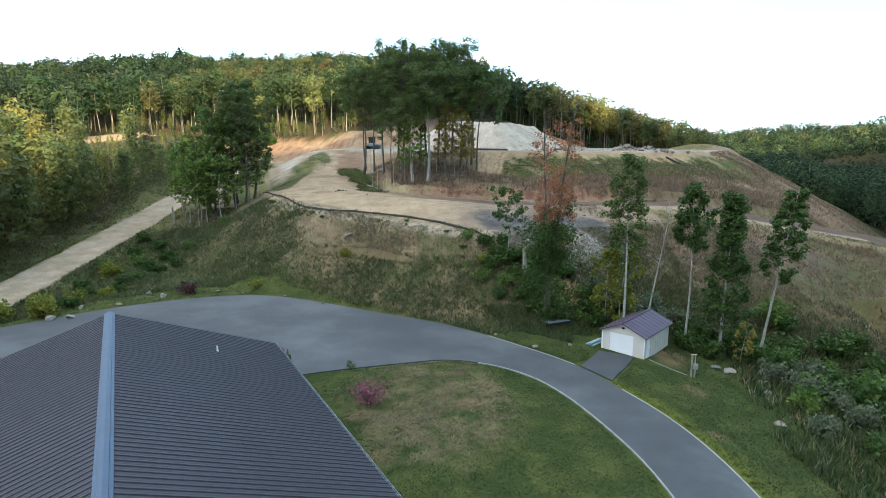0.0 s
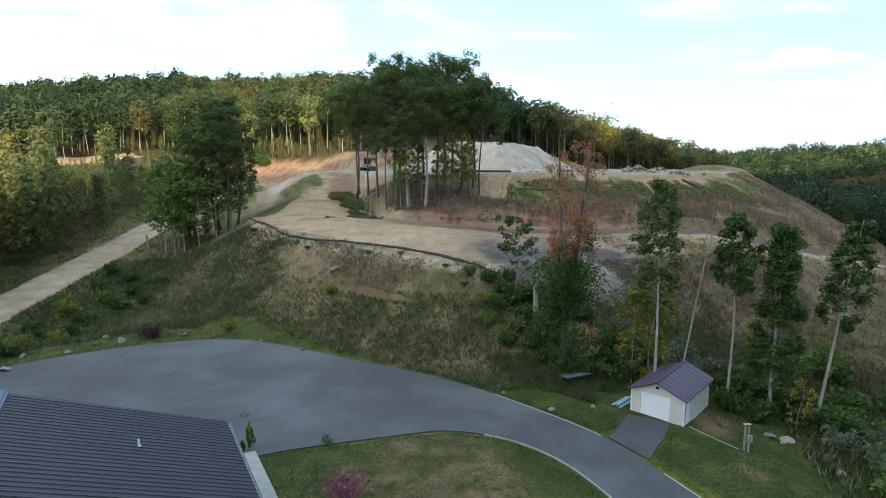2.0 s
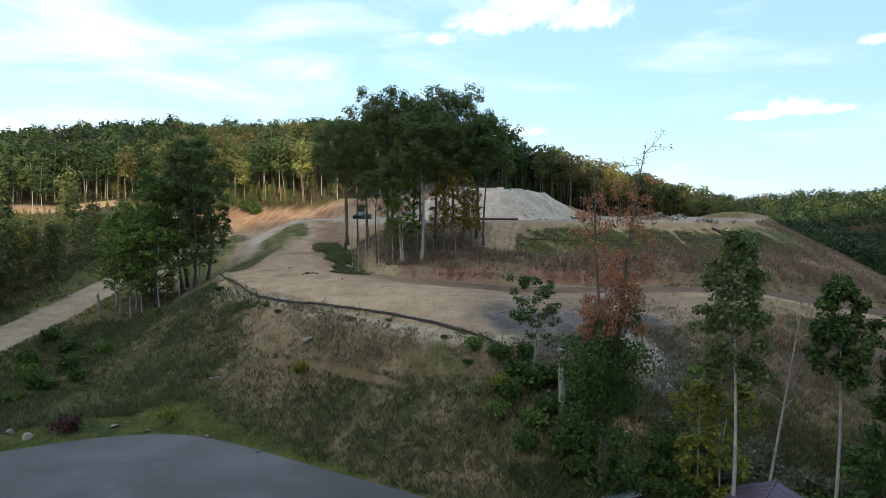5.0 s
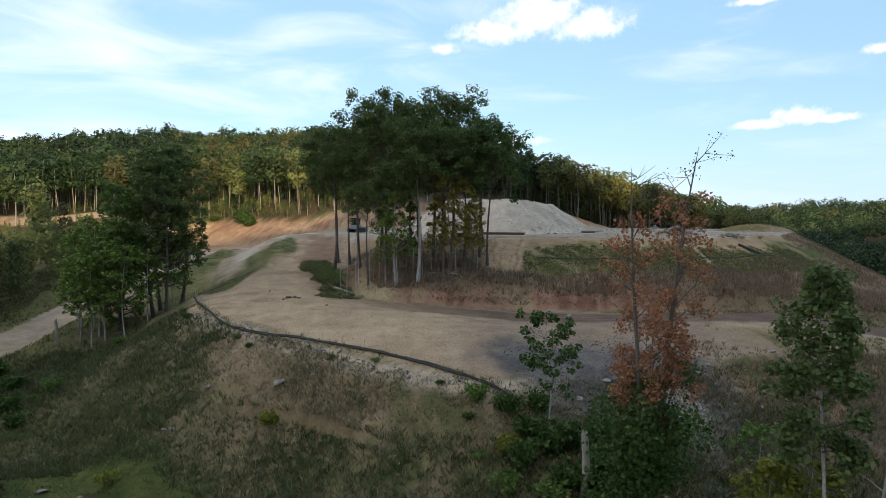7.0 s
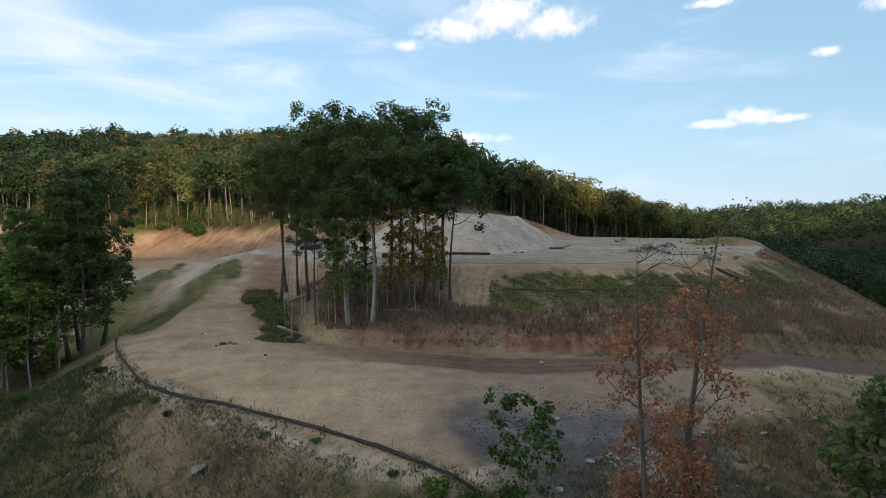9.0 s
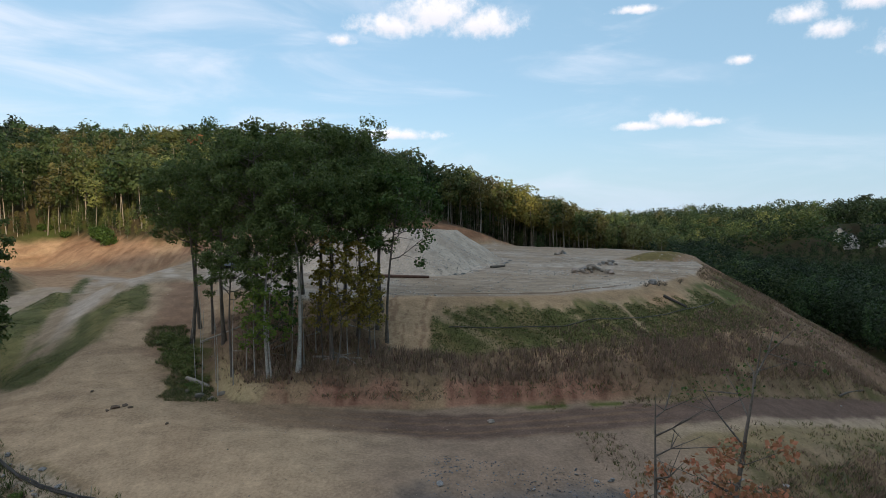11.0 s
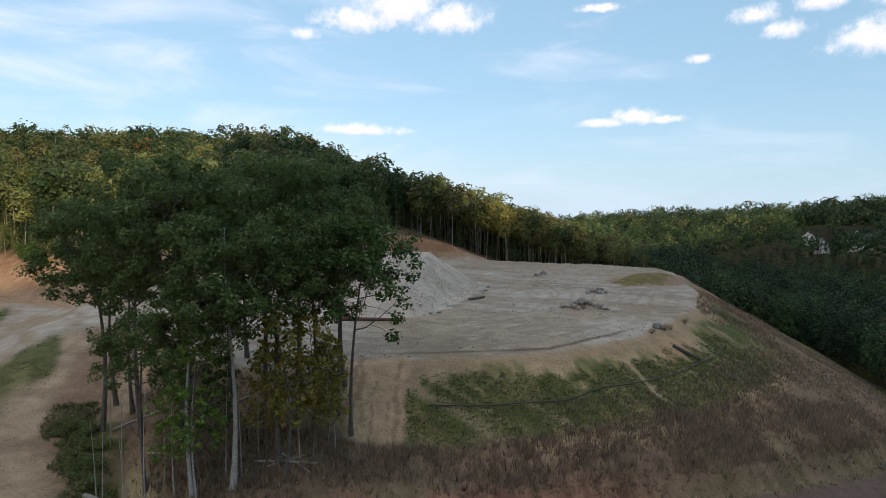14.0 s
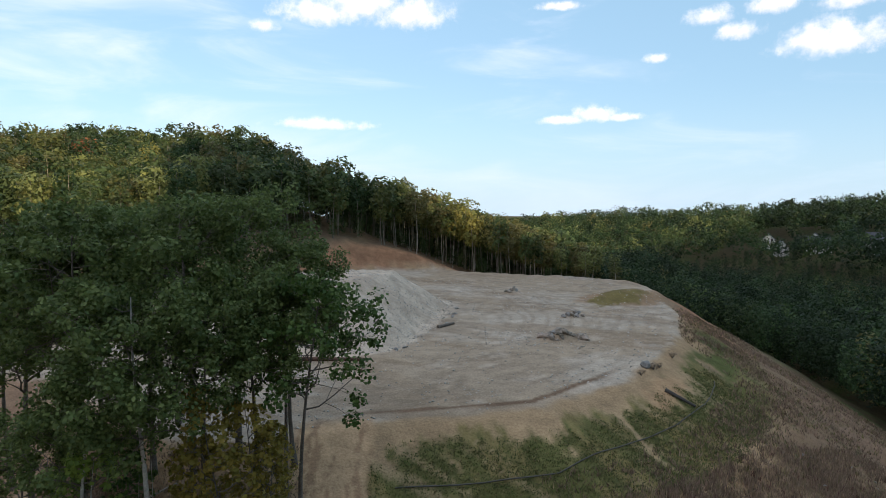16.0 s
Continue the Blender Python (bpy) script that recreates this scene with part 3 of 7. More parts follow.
    c = mix(c, mix(np.tile(np.array([0.285, 0.20, 0.138]), (*x.shape, 1)), (0.34, 0.255, 0.175), smooth(-0.3, 0.5, n1)), clay)
    c = mix(c, (0.26, 0.148, 0.095), clay * smooth(-5, 15, x) * 0.85)
    c = mix(c, (0.17, 0.105, 0.07), clay * 0.7 * smooth(0.1, 0.5, fbm(x * 0.25, z * 1.5 + 0.5 * n1, 1.6, 93)))
    c = mix(c, (0.32, 0.23, 0.155), pad * smooth(-30, -50, x) * smooth(165, 185, y))
    c = mix(c, (0.25, 0.16, 0.105), pad * 0.7 * smooth(-30, -50, x) * smooth(165, 185, y) * smooth(0.0, 0.5, fbm(x, y * 0.4, 7, 94)))
    spill = smooth(0.2, 0.6, bd) * smooth(2.6, 1.2, bd + 0.6 * n2) * smooth(1.0, 0.0, line_dist(x, y, FRONT[1:7]) - bd) * smooth(-0.8, -0.2, n2 + 0.2)
    c = mix(c, (0.36, 0.325, 0.27), spill * 0.9)
    c = mix(c, (0.21, 0.225, 0.235), spill * smooth(0.1, 0.5, fbm(x, y, 1.6, 97)) * smooth(1.0, 1.8, bd))
    # bench and ramp: tan graded dirt
    tan = smooth(0.5, -0.5, np.minimum(bd, rd) + 0.4 * n2) * (1 - smooth(26, 34, x + 2 * n1))
    c = mix(c, mix(np.tile(np.array([0.335, 0.272, 0.196]), (*x.shape, 1)), (0.30, 0.24, 0.172), smooth(0, 0.6, n1 + 0.3 * n2)), tan)
    c = mix(c, (0.185, 0.150, 0.128), tan * 0.75 * smooth(-3, 9, x + 2 * n1))
    c = mix(c, (0.225, 0.178, 0.128), tan * 0.6 * smooth(0.1, 0.5, fbm(x * 0.3 + 0.2 * y, y, 2.2, 98)) * smooth(-0.3, 0.3, n3))
    road = smooth(3.4, 2.2, line_dist(x, y, [(-21, 140), (-19, 122), (-14, 108), (-4, 98), (12, 94.5), (35, 95.5), (50, 101), (62, 106.3), (85, 110), (150, 115)]) + 0.5 * n2)
    c = mix(c, mix(np.tile(np.array([0.25, 0.195, 0.14]), (*x.shape, 1)), (0.112, 0.084, 0.072), smooth(-8, 8, x)), road * smooth(1, -1, np.minimum(bd, rd)))
    ld = line_dist(x, y, [(-20, 140), (-18, 122), (-13.5, 108), (-4, 97.4), (12, 94), (35, 95.5)])
    ruts = smooth(0.35, 0.15, np.abs(ld - 0.95 + 0.25 * n1)) + 0.7 * smooth(0.3, 0.1, np.abs(ld - 2.3 - 0.4 * n1))
    c = mix(c, (0.19, 0.135, 0.09), np.clip(ruts, 0, 1) * 0.55 * tan)
    c = mix(c, (0.195, 0.135, 0.098), tan * smooth(3.4, 1.4, line_dist(x, y, [(-22, 142), (-20, 128), (-17, 114)]) + 0.7 * n2) * smooth(108, 117, y) * 0.85)
    run = fbm(x * 0.9 + y * 0.35, y * 0.12 - x * 0.1, 2.6, 61)
    crest = smooth(1.5, -2.5, poly_sd(x, y, [(-62, 205), (-45, 160), (-38, 140), (-33, 126), (-30, 124), (-33, 133), (-28.6, 141), (-24, 146), (-22, 158), (-40, 190)]) + 1.5 * run)
    c = mix(c, mix(np.tile(np.array([0.345, 0.325, 0.295]), (*x.shape, 1)), (0.26, 0.22, 0.165), smooth(-0.2, 0.45, run)), crest * smooth(-1.0, 0.5, 2 + n2) * 0.9)
    for sown in SOWN:
        g = smooth(1.0, -1.2, poly_sd(x, y, sown) + 1.3 * run + 0.5 * n2)
        c = mix(c, mix(np.tile(np.array([0.075, 0.092, 0.034]), (*x.shape, 1)), (0.13, 0.135, 0.055), smooth(-0.1, 0.5, run)), 0.9 * g)
    c = mix(c, mix(np.tile(np.array([0.10, 0.105, 0.045]), (*x.shape, 1)), (0.20, 0.165, 0.105), smooth(0.0, 0.5, n2)), smooth(0.6, -0.6, poly_sd(x, y, [(-12.6, 101.6), (-14.6, 104), (-16.6, 110), (-19.6, 118.5), (-18.5, 121.5), (-13, 116), (-11, 106)]) + 0.8 * n2 + 0.4 * n1))
    berm = smooth(1.3, 0.5, np.abs(line_dist(x, y, [(26, 91.4), (35, 92.8), (50, 98), (62, 103.4), (76, 106.6)]) + 0.5 * n2)) * smooth(25, 31, x)
    weeds = smooth(2.5, 1.0, np.abs(line_dist(x, y, [(18, 90), (40, 92), (60, 101), (140, 110)]) + n1)) * smooth(24, 32, x)
    c = mix(c, (0.20, 0.17, 0.105), weeds)
    c = mix(c, (0.30, 0.255, 0.20), berm * 0.8)
    # red cut bank behind the bench
    red = smooth(0.1, 0.5, bd) * smooth(2.6, 1.4, bd + 0.5 * n2) * smooth(95, 99, y) * smooth(34, 24, x) * smooth(-12, -9, x)
    cut = mix(np.tile(np.array([0.265, 0.162, 0.122]), (*x.shape, 1)), (0.17, 0.095, 0.072), smooth(0.05, 0.45, fbm(x * 1.0, y * 0.15, 1.2, 99)))
    cut = mix(cut, (0.30, 0.235, 0.155), smooth(-2, -7, x + 2 * n1) + smooth(0.25, 0.6, n1 + 0.4 * n2) * 0.8)
    c = mix(c, cut, red)
    c = mix(c, (0.075, 0.098, 0.03), smooth(1.1, 0.3, np.abs(line_dist(x, y, [(18.5, 98.6), (22, 98.8), (29, 98.6)]) + 0.3 * n2)) * smooth(-0.4, 0.2, n2))
    c = mix(c, (0.31, 0.225, 0.145), smooth(1.0, 0.55, np.hypot((x - 45.2) / 4.4, (y - 122.6 - 0.75 * (x - 45.2)) / 2.4) + 0.3 * n2))
    # fresh gully soil at the end of the bank
    gul = smooth(4.8, 6.4, x + 0.4 * n2) * smooth(0.5, -0.4, x - 10.4 - 0.2 * (y - 108.5) + 0.3 * n2) * smooth(105.5, 107, y) * smooth(121, 118, y)
    c = mix(c, mix(np.tile(np.array([0.36, 0.27, 0.18]), (*x.shape, 1)), (0.22, 0.15, 0.10), 0.8 * smooth(0.2, 0.42, fbm(x * 7.0 - 1.4 * y + 0.8 * n2, y * 0.35, 1.6, 87, 3))), gul)
    # grey broken stone tipped over the bench's edge
    tip = smooth(1.2, -1.2, poly_sd(x, y, [(2.6, 79), (5.5, 84.4), (10, 84.6), (18, 84.4), (25, 82), (23, 72), (16.5, 70), (7, 75)]) + 0.9 * n1 + 0.8 * n2)
    c = mix(c, mix(np.tile(np.array([0.054, 0.062, 0.072]), (*x.shape, 1)), (0.105, 0.110, 0.117), smooth(-0.1, 0.6, n2 + smooth(14, 19, x) * 0.5)), tip * 0.85)
    c = mix(c, (0.30, 0.295, 0.285), 0.85 * smooth(1.0, 0.5, np.hypot((x - 17.4) / 3.4, (y - 75.2) / 4.2) + 0.35 * n2))
    # stone heap
    u, v = (x - 12.9) * 0.475 + (y - 169) * 0.88, (x - 12.9) * 0.88 - (y - 169) * 0.475
    q = np.hypot(np.maximum(np.abs(u) - 14, 0), np.maximum(np.abs(v) - 7, 0))
    c = mix(c, mix(np.tile(np.array([0.40, 0.375, 0.335]), (*x.shape, 1)), (0.335, 0.308, 0.27), smooth(-0.1, 0.5, n1)), smooth(12.6, 11.6, q + 0.4 * n2))
    # haul road
    hd = line_dist(x, y, HAUL)
    c = mix(c, (0.11, 0.115, 0.05), smooth(9, 5, hd + n1) * (y < 170))
    c = mix(c, mix(np.tile(np.array([0.33, 0.285, 0.235]), (*x.shape, 1)), (0.30, 0.26, 0.20), smooth(0, 0.5, n2)), smooth(4.0, 3.2, hd + 0.4 * n2))
    c = mix(c, (0.36, 0.27, 0.18), smooth(1.1, 0.85, np.hypot((x + 122) / 30, (y - 218 + 0.35 * (x + 122)) / 11) + 0.1 * e))
    c = mix(c, (0.34, 0.22, 0.13), smooth(1.0, 0.5, np.hypot((x - 14.0) / 2.2, (y - 65.8) / 2.6) + 0.25 * n2))
    c = mix(c, (0.30, 0.195, 0.12), smooth(1.0, 0.6, np.hypot((x - 13.9) / 1.6, (y - 64.2) / 1.8) + 0.25 * n2))
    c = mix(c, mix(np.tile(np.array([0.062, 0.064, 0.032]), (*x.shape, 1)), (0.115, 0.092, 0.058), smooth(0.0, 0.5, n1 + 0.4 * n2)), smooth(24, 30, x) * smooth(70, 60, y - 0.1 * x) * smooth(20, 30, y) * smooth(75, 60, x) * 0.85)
    c = mix(c, (0.34, 0.31, 0.27), smooth(1.0, 0.7, np.hypot((x - 51) / 2.0, (y - 66) / 3) + 0.3 * n2))
    # lawn
    yd = poly_sd(x, y, YARD)
    lawn = smooth(0.5, -1.0, yd + 0.6 * n2)
    thatch = smooth(1.15, 0.55, np.hypot((x + 1.5) / 7.0, (y - 41.5) / 8.5) + 0.25 * n1)
    g = mix(np.tile(np.array([0.040, 0.060, 0.019]), (*x.shape, 1)), (0.062, 0.080, 0.026), smooth(-0.3, 0.5, fbm(x, y, 1.9, 95)))
    g = mix(g, (0.135, 0.118, 0.072), thatch * smooth(-0.35, 0.35, fbm(x, y, 1.1, 96) + 0.4 * n2) * 0.8)
    for ax, ay, ar in ((3.4, 44.5, 1.7), (1.4, 40.4, 1.2), (-4.1, 32.6, 1.5), (-5.4, 38.4, 1.2), (18.8, 37.6, 1.4), (20.2, 46.5, 1.5)):
        g = mix(g, (0.17, 0.13, 0.082), 0.7 * smooth(1.0, 0.35, np.hypot(x - ax, y - ay) / ar + 0.55 * n2))
    g = mix(g, (0.095, 0.118, 0.022), 0.85 * smooth(1.7, 0.7, poly_sd(x, y, DRIVE) + 0.35 * n2) * smooth(11, 14, x))
    g = mix(g, (0.15, 0.108, 0.07), 0.8 * smooth(1.1, 0.6, np.hypot((x - 21.6) / 2.4, (y - 54.5) / 3.2) + 0.3 * n2))
    c = mix(c, g, lawn)
    c = mix(c, (0.22, 0.165, 0.115), smooth(1.1, 0.8, np.hypot((x - 76) / 14, (y - 175 - 0.35 * (x - 74)) / 9) + 0.15 * n2))
    c = mix(c, (0.13, 0.115, 0.05), smooth(1.0, 0.6, np.hypot((x - 69) / 8, (y - 171.5 - 0.35 * (x - 70)) / 5) + 0.5 * n2 + 0.2 * n1))
    return c * (1.2, 1.04, 0.90)


def build_ground():
    xs = steps([(-3200, 260), (-900, 70), (-300, 14), (-110, 3.0), (-62, 0.75), (-36, 0.5), (1, 0.45), (4, 0.3), (13, 0.3), (17, 0.45), (50, 0.5), (62, 0.7), (75, 0.8), (120, 3.0), (300, 12), (900, 70), (3200, 260)])
    ys = steps([(-3200, 260), (-700, 50), (-200, 12), (10, 2.0), (28, 0.5), (60, 0.42), (112, 0.42), (140, 0.65), (180, 1.2), (260, 4.0), (500, 14), (1000, 70), (3600, 260)])
    X, Y = np.meshgrid(xs, ys)
    Z = height(X, Y)
    C = soil_colour(X, Y, Z)
    turf = np.minimum(smooth(-0.5, 2.5, poly_sd(X, Y, YARD)), 1 - 0.75 * smooth(15, 12, poly_sd(X, Y, PAD)) * smooth(6, 9, X) * (Y < 136))
    rough = 0.10 * fbm(X, Y, 3.0, 12, 3) * smooth(900, 300, np.hypot(X, Y)) * turf
    calm = smooth(0.5, 2.5, poly_sd(X, Y, DRIVE)) * smooth(0.5, 2.5, poly_sd(X, Y, APRON))
    slope = smooth(1.0, 5.0, poly_sd(X, Y, PAD)) * smooth(-10, -6, Z) * smooth(98, 104, Y) * smooth(-12, 0, X)
    rills = np.abs(vnoise(X + 0.3 * Y, Y * 0.12, 1.7, 5)) * 0.22
    Z = Z + rough * calm * (0.4 + 0.9 * smooth(0, 3, np.minimum(poly_sd(X, Y, BENCH), poly_sd(X, Y, PAD)))) - rills * slope
    deep = smooth(1.0, -0.6, np.minimum(poly_sd(X, Y, DRIVE), poly_sd(X, Y, APRON)))
    Z = Z - 0.10 * deep
    ny, nx = X.shape
    i, j = np.meshgrid(np.arange(ny - 1), np.arange(nx - 1), indexing="ij")
    F = np.stack([i * nx + j, i * nx + j + 1, (i + 1) * nx + j + 1, (i + 1) * nx + j], -1).reshape(-1, 4)
    me = fast_mesh("ground", np.stack([X, Y, Z], -1).reshape(-1, 3), F, M_SOIL, uniform=4)
    at = me.attributes.new("soil", "FLOAT_COLOR", "POINT")
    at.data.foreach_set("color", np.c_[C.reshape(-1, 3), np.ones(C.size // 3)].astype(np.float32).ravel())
    me.polygons.foreach_set("use_smooth", np.ones(len(me.polygons), bool))
    tagged(new("ground", me), "graded hillside of tan dirt, dry weeds and lawn", "ground", kind="structure")


build_ground()


def paving(name, outline, mat, label, step=0.8, lift=0.03):
    """A sheet of paving with a thick rim that follows the yard's fall."""
    bm = bmesh.new()
    vs = [bm.verts.new((x, y, 0)) for x, y in outline]
    bm.faces.new(vs)
    bmesh.ops.triangulate(bm, faces=bm.faces[:])
    for _ in range(3):
        long = [e for e in bm.edges if e.calc_length() > 3.0]
        if long:
            bmesh.ops.subdivide_edges(bm, edges=long, cuts=1)
            bmesh.ops.triangulate(bm, faces=bm.faces[:])
    co = np.array([v.co for v in bm.verts])
    z = yard_z(co[:, 0], co[:, 1])
    for v, h in zip(bm.verts, z):
        v.co.z = h + lift
    r = bmesh.ops.extrude_face_region(bm, geom=bm.faces[:])
    for v in r["geom"]:
        if isinstance(v, bmesh.types.BMVert):
            v.co.z -= 0.12
    bmesh.ops.recalc_face_normals(bm, faces=bm.faces[:])
    me = bpy.data.meshes.new(name)
    bm.to_mesh(me)
    bm.free()
    me.materials.append(mat)
    return tagged(new(name, me), label, "road", kind="structure")


def rounded(pts, n=4):
    """A closed outline with its corners drawn round."""
    P = np.array(pts, float)
    for _ in range(n):
        Q = np.roll(P, -1, 0)
        P = np.stack([0.75 * P + 0.25 * Q, 0.25 * P + 0.75 * Q], 1).reshape(-1, 2)
        if len(P) > 260:
            break
    return [tuple(p) for p in P]


paving("road_driveway", rounded(DRIVE, 3), M_ASPHALT, "smooth grey asphalt driveway curving past the lawn")
paving("road_apron", APRON, M_APRON, "dark asphalt apron before the small garage", lift=0.036)

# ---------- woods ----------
# deep is leaf green with the self-shade of dense woods put in
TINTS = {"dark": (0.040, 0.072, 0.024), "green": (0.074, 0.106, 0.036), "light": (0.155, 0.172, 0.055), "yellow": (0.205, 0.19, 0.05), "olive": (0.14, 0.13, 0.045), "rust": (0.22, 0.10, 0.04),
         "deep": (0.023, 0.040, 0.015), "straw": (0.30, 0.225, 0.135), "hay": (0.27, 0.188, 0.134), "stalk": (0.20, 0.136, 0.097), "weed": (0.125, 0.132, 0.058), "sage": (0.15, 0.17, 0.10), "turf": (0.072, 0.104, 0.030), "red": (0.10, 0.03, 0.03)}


def wood_templates(seeds, leaves, leaf, base, spread, lobes=22, taper=0.0):
    """Woodland trees for the joined masses: a trunk, and a crown built of leafy lobes, each a little lighter or darker."""
    out = []
    for s in seeds:
        r = np.random.default_rng(s)
        tall = 20.0
        t = np.linspace(0, 1, 5)
        P = np.stack([0.5 * np.sin(3 * t + s), 0.5 * np.cos(2 * t + s), tall * 0.93 * t - 0.5], -1)
        tv, tf = tube_arrays(P, 0.17 * (1 - 0.8 * t), 5)
        k = np.arange(lobes)
        h = -0.85 + 1.75 * (k + r.uniform(0, 1, lobes)) / lobes
        w = spread * np.sqrt(np.clip(1 - h * h, 0.05, 1)) * (1 - taper * (h + 1) / 2) * np.sqrt(r.uniform(0.1, 1.0, lobes))
        a = k * 2.4 + r.uniform(-0.7, 0.7, lobes)
        mid, half = (base + 1) / 2 * tall - 0.6, (1 - base) / 2 * tall
        tips = np.stack([np.cos(a) * w, np.sin(a) * w, mid + h * half * 0.92 + r.normal(size=lobes) * 0.4], -1)
        R = spread * r.uniform(0.30, 0.54, lobes)
        who = r.choice(lobes, leaves, p=R**2 / (R**2).sum())
        n = r.normal(size=(leaves, 3))
        n[:, 2] = np.abs(n[:, 2]) * np.where(r.uniform(0, 1, leaves) < 0.68, 1, -1)
        n /= np.linalg.norm(n, axis=1, keepdims=True)
        c = tips[who] + n * (r.uniform(0.55, 1.0, (leaves, 1)) * R[who][:, None]) * [1, 1, 0.9]
        d0 = c - [0, 0, mid - 0.3 * half]
        f = n + 0.5 * d0 / (np.linalg.norm(d0, axis=1, keepdims=True) + 1e-9) + 0.33 * r.normal(size=(leaves, 3))
        f /= np.linalg.norm(f, axis=1, keepdims=True)
        d = np.cross(f, r.normal(size=(leaves, 3)))
        d /= np.linalg.norm(d, axis=1, keepdims=True) + 1e-9
        e = np.cross(f, d)
        L = leaf * r.uniform(0.6, 1.4, (leaves, 1))
        lv = np.stack([c - d * L * 0.5 + e * L * 0.42, c - d * L * 0.5 - e * L * 0.42, c + d * L * 0.6], 1).reshape(-1, 3)
        tone = np.repeat(r.uniform(0.72, 1.25, lobes)[who], 3)[:, None]
        out.append((tv, tf, lv, np.arange(3 * leaves).reshape(-1, 3), tone))
    return out


def plant_woods(name, label, places, tall, templates, palette, seed, trunks=True):
    """Joins many trees into one mass of leaves and one of trunks."""
    r = np.random.default_rng(seed)
    LV, LF, LT, TV, TF = [], [], [], [], []
    nl = nt_ = 0
    keys, share = zip(*palette)
    share = np.array(share) / sum(share)
    for (x, y, z), h in zip(places, tall):
        tv, tf, lv, lf, tone = templates[r.integers(len(templates))]
        a, s = r.uniform(0, 2 * math.pi), h / 20.0
        w = s * r.uniform(0.85, 1.25)
        rot = np.array([[math.cos(a) * w, -math.sin(a) * w, 0], [math.sin(a) * w, math.cos(a) * w, 0], [0, 0, s]])
        col = np.array(TINTS[keys[r.choice(len(keys), p=share)]]) * r.uniform(0.68, 1.3)
        v = lv @ rot.T + (x, y, z)
        LV.append(v)
        LF.append(lf + nl)
        LT.append(col * tone)
        nl += len(v)
        if trunks:
            v = tv @ rot.T + (x, y, z)
            TV.append(v)
            TF.append(tf + nt_)
            nt_ += len(v)
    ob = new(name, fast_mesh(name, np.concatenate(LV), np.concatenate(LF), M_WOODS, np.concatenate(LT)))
    tagged(ob, label, "woods", kind="stuff")
    if trunks:
        me = fast_mesh("trunks", np.concatenate(TV), np.concatenate(TF), M_TRUNKS, uniform=4)
        ob2 = tagged(new("woodland_trunks", me), "slender pale trunks of the woodland trees", "woods", kind="stuff")
    return ob


def scatter(x0, x1, y0, y1, gap, keep, seed):
    r = np.random.default_rng(seed)
    gx, gy = np.meshgrid(np.arange(x0, x1, gap), np.arange(y0, y1, gap))
    x = (gx + r.uniform(-0.45, 0.45, gx.shape) * gap).ravel()
    y = (gy + r.uniform(-0.45, 0.45, gy.shape) * gap).ravel()
    m = keep(x, y)
    x, y = x[m], y[m]
    return np.stack([x, y, height(x, y)], -1)


def wild(x, y):
    """Where woods stand: off the graded ground."""
    cut = (poly_sd(x, y, PAD) > 12 - 8 * smooth(60, 69, x) + 2 * vnoise(x, y, 15, 4)) & (poly_sd(x, y, BENCH) > 22) & (line_dist(x, y, HAUL) > 6)
    return cut & (poly_sd(x, y, YARD) > 12) & (np.hypot((x + 122) / 30, (y - 218 + 0.35 * (x + 122)) / 11) > 1.05)


# houses across the valley: place, turn, width, length
FAR_HOUSES = [(284, 352, -45, 7, 9), (274, 333, -40, 7, 9), (288, 322, 50, 8, 11), (304, 339, -50, 7, 10), (300, 296, -45, 7, 9), (310, 307, 40, 8, 10)]


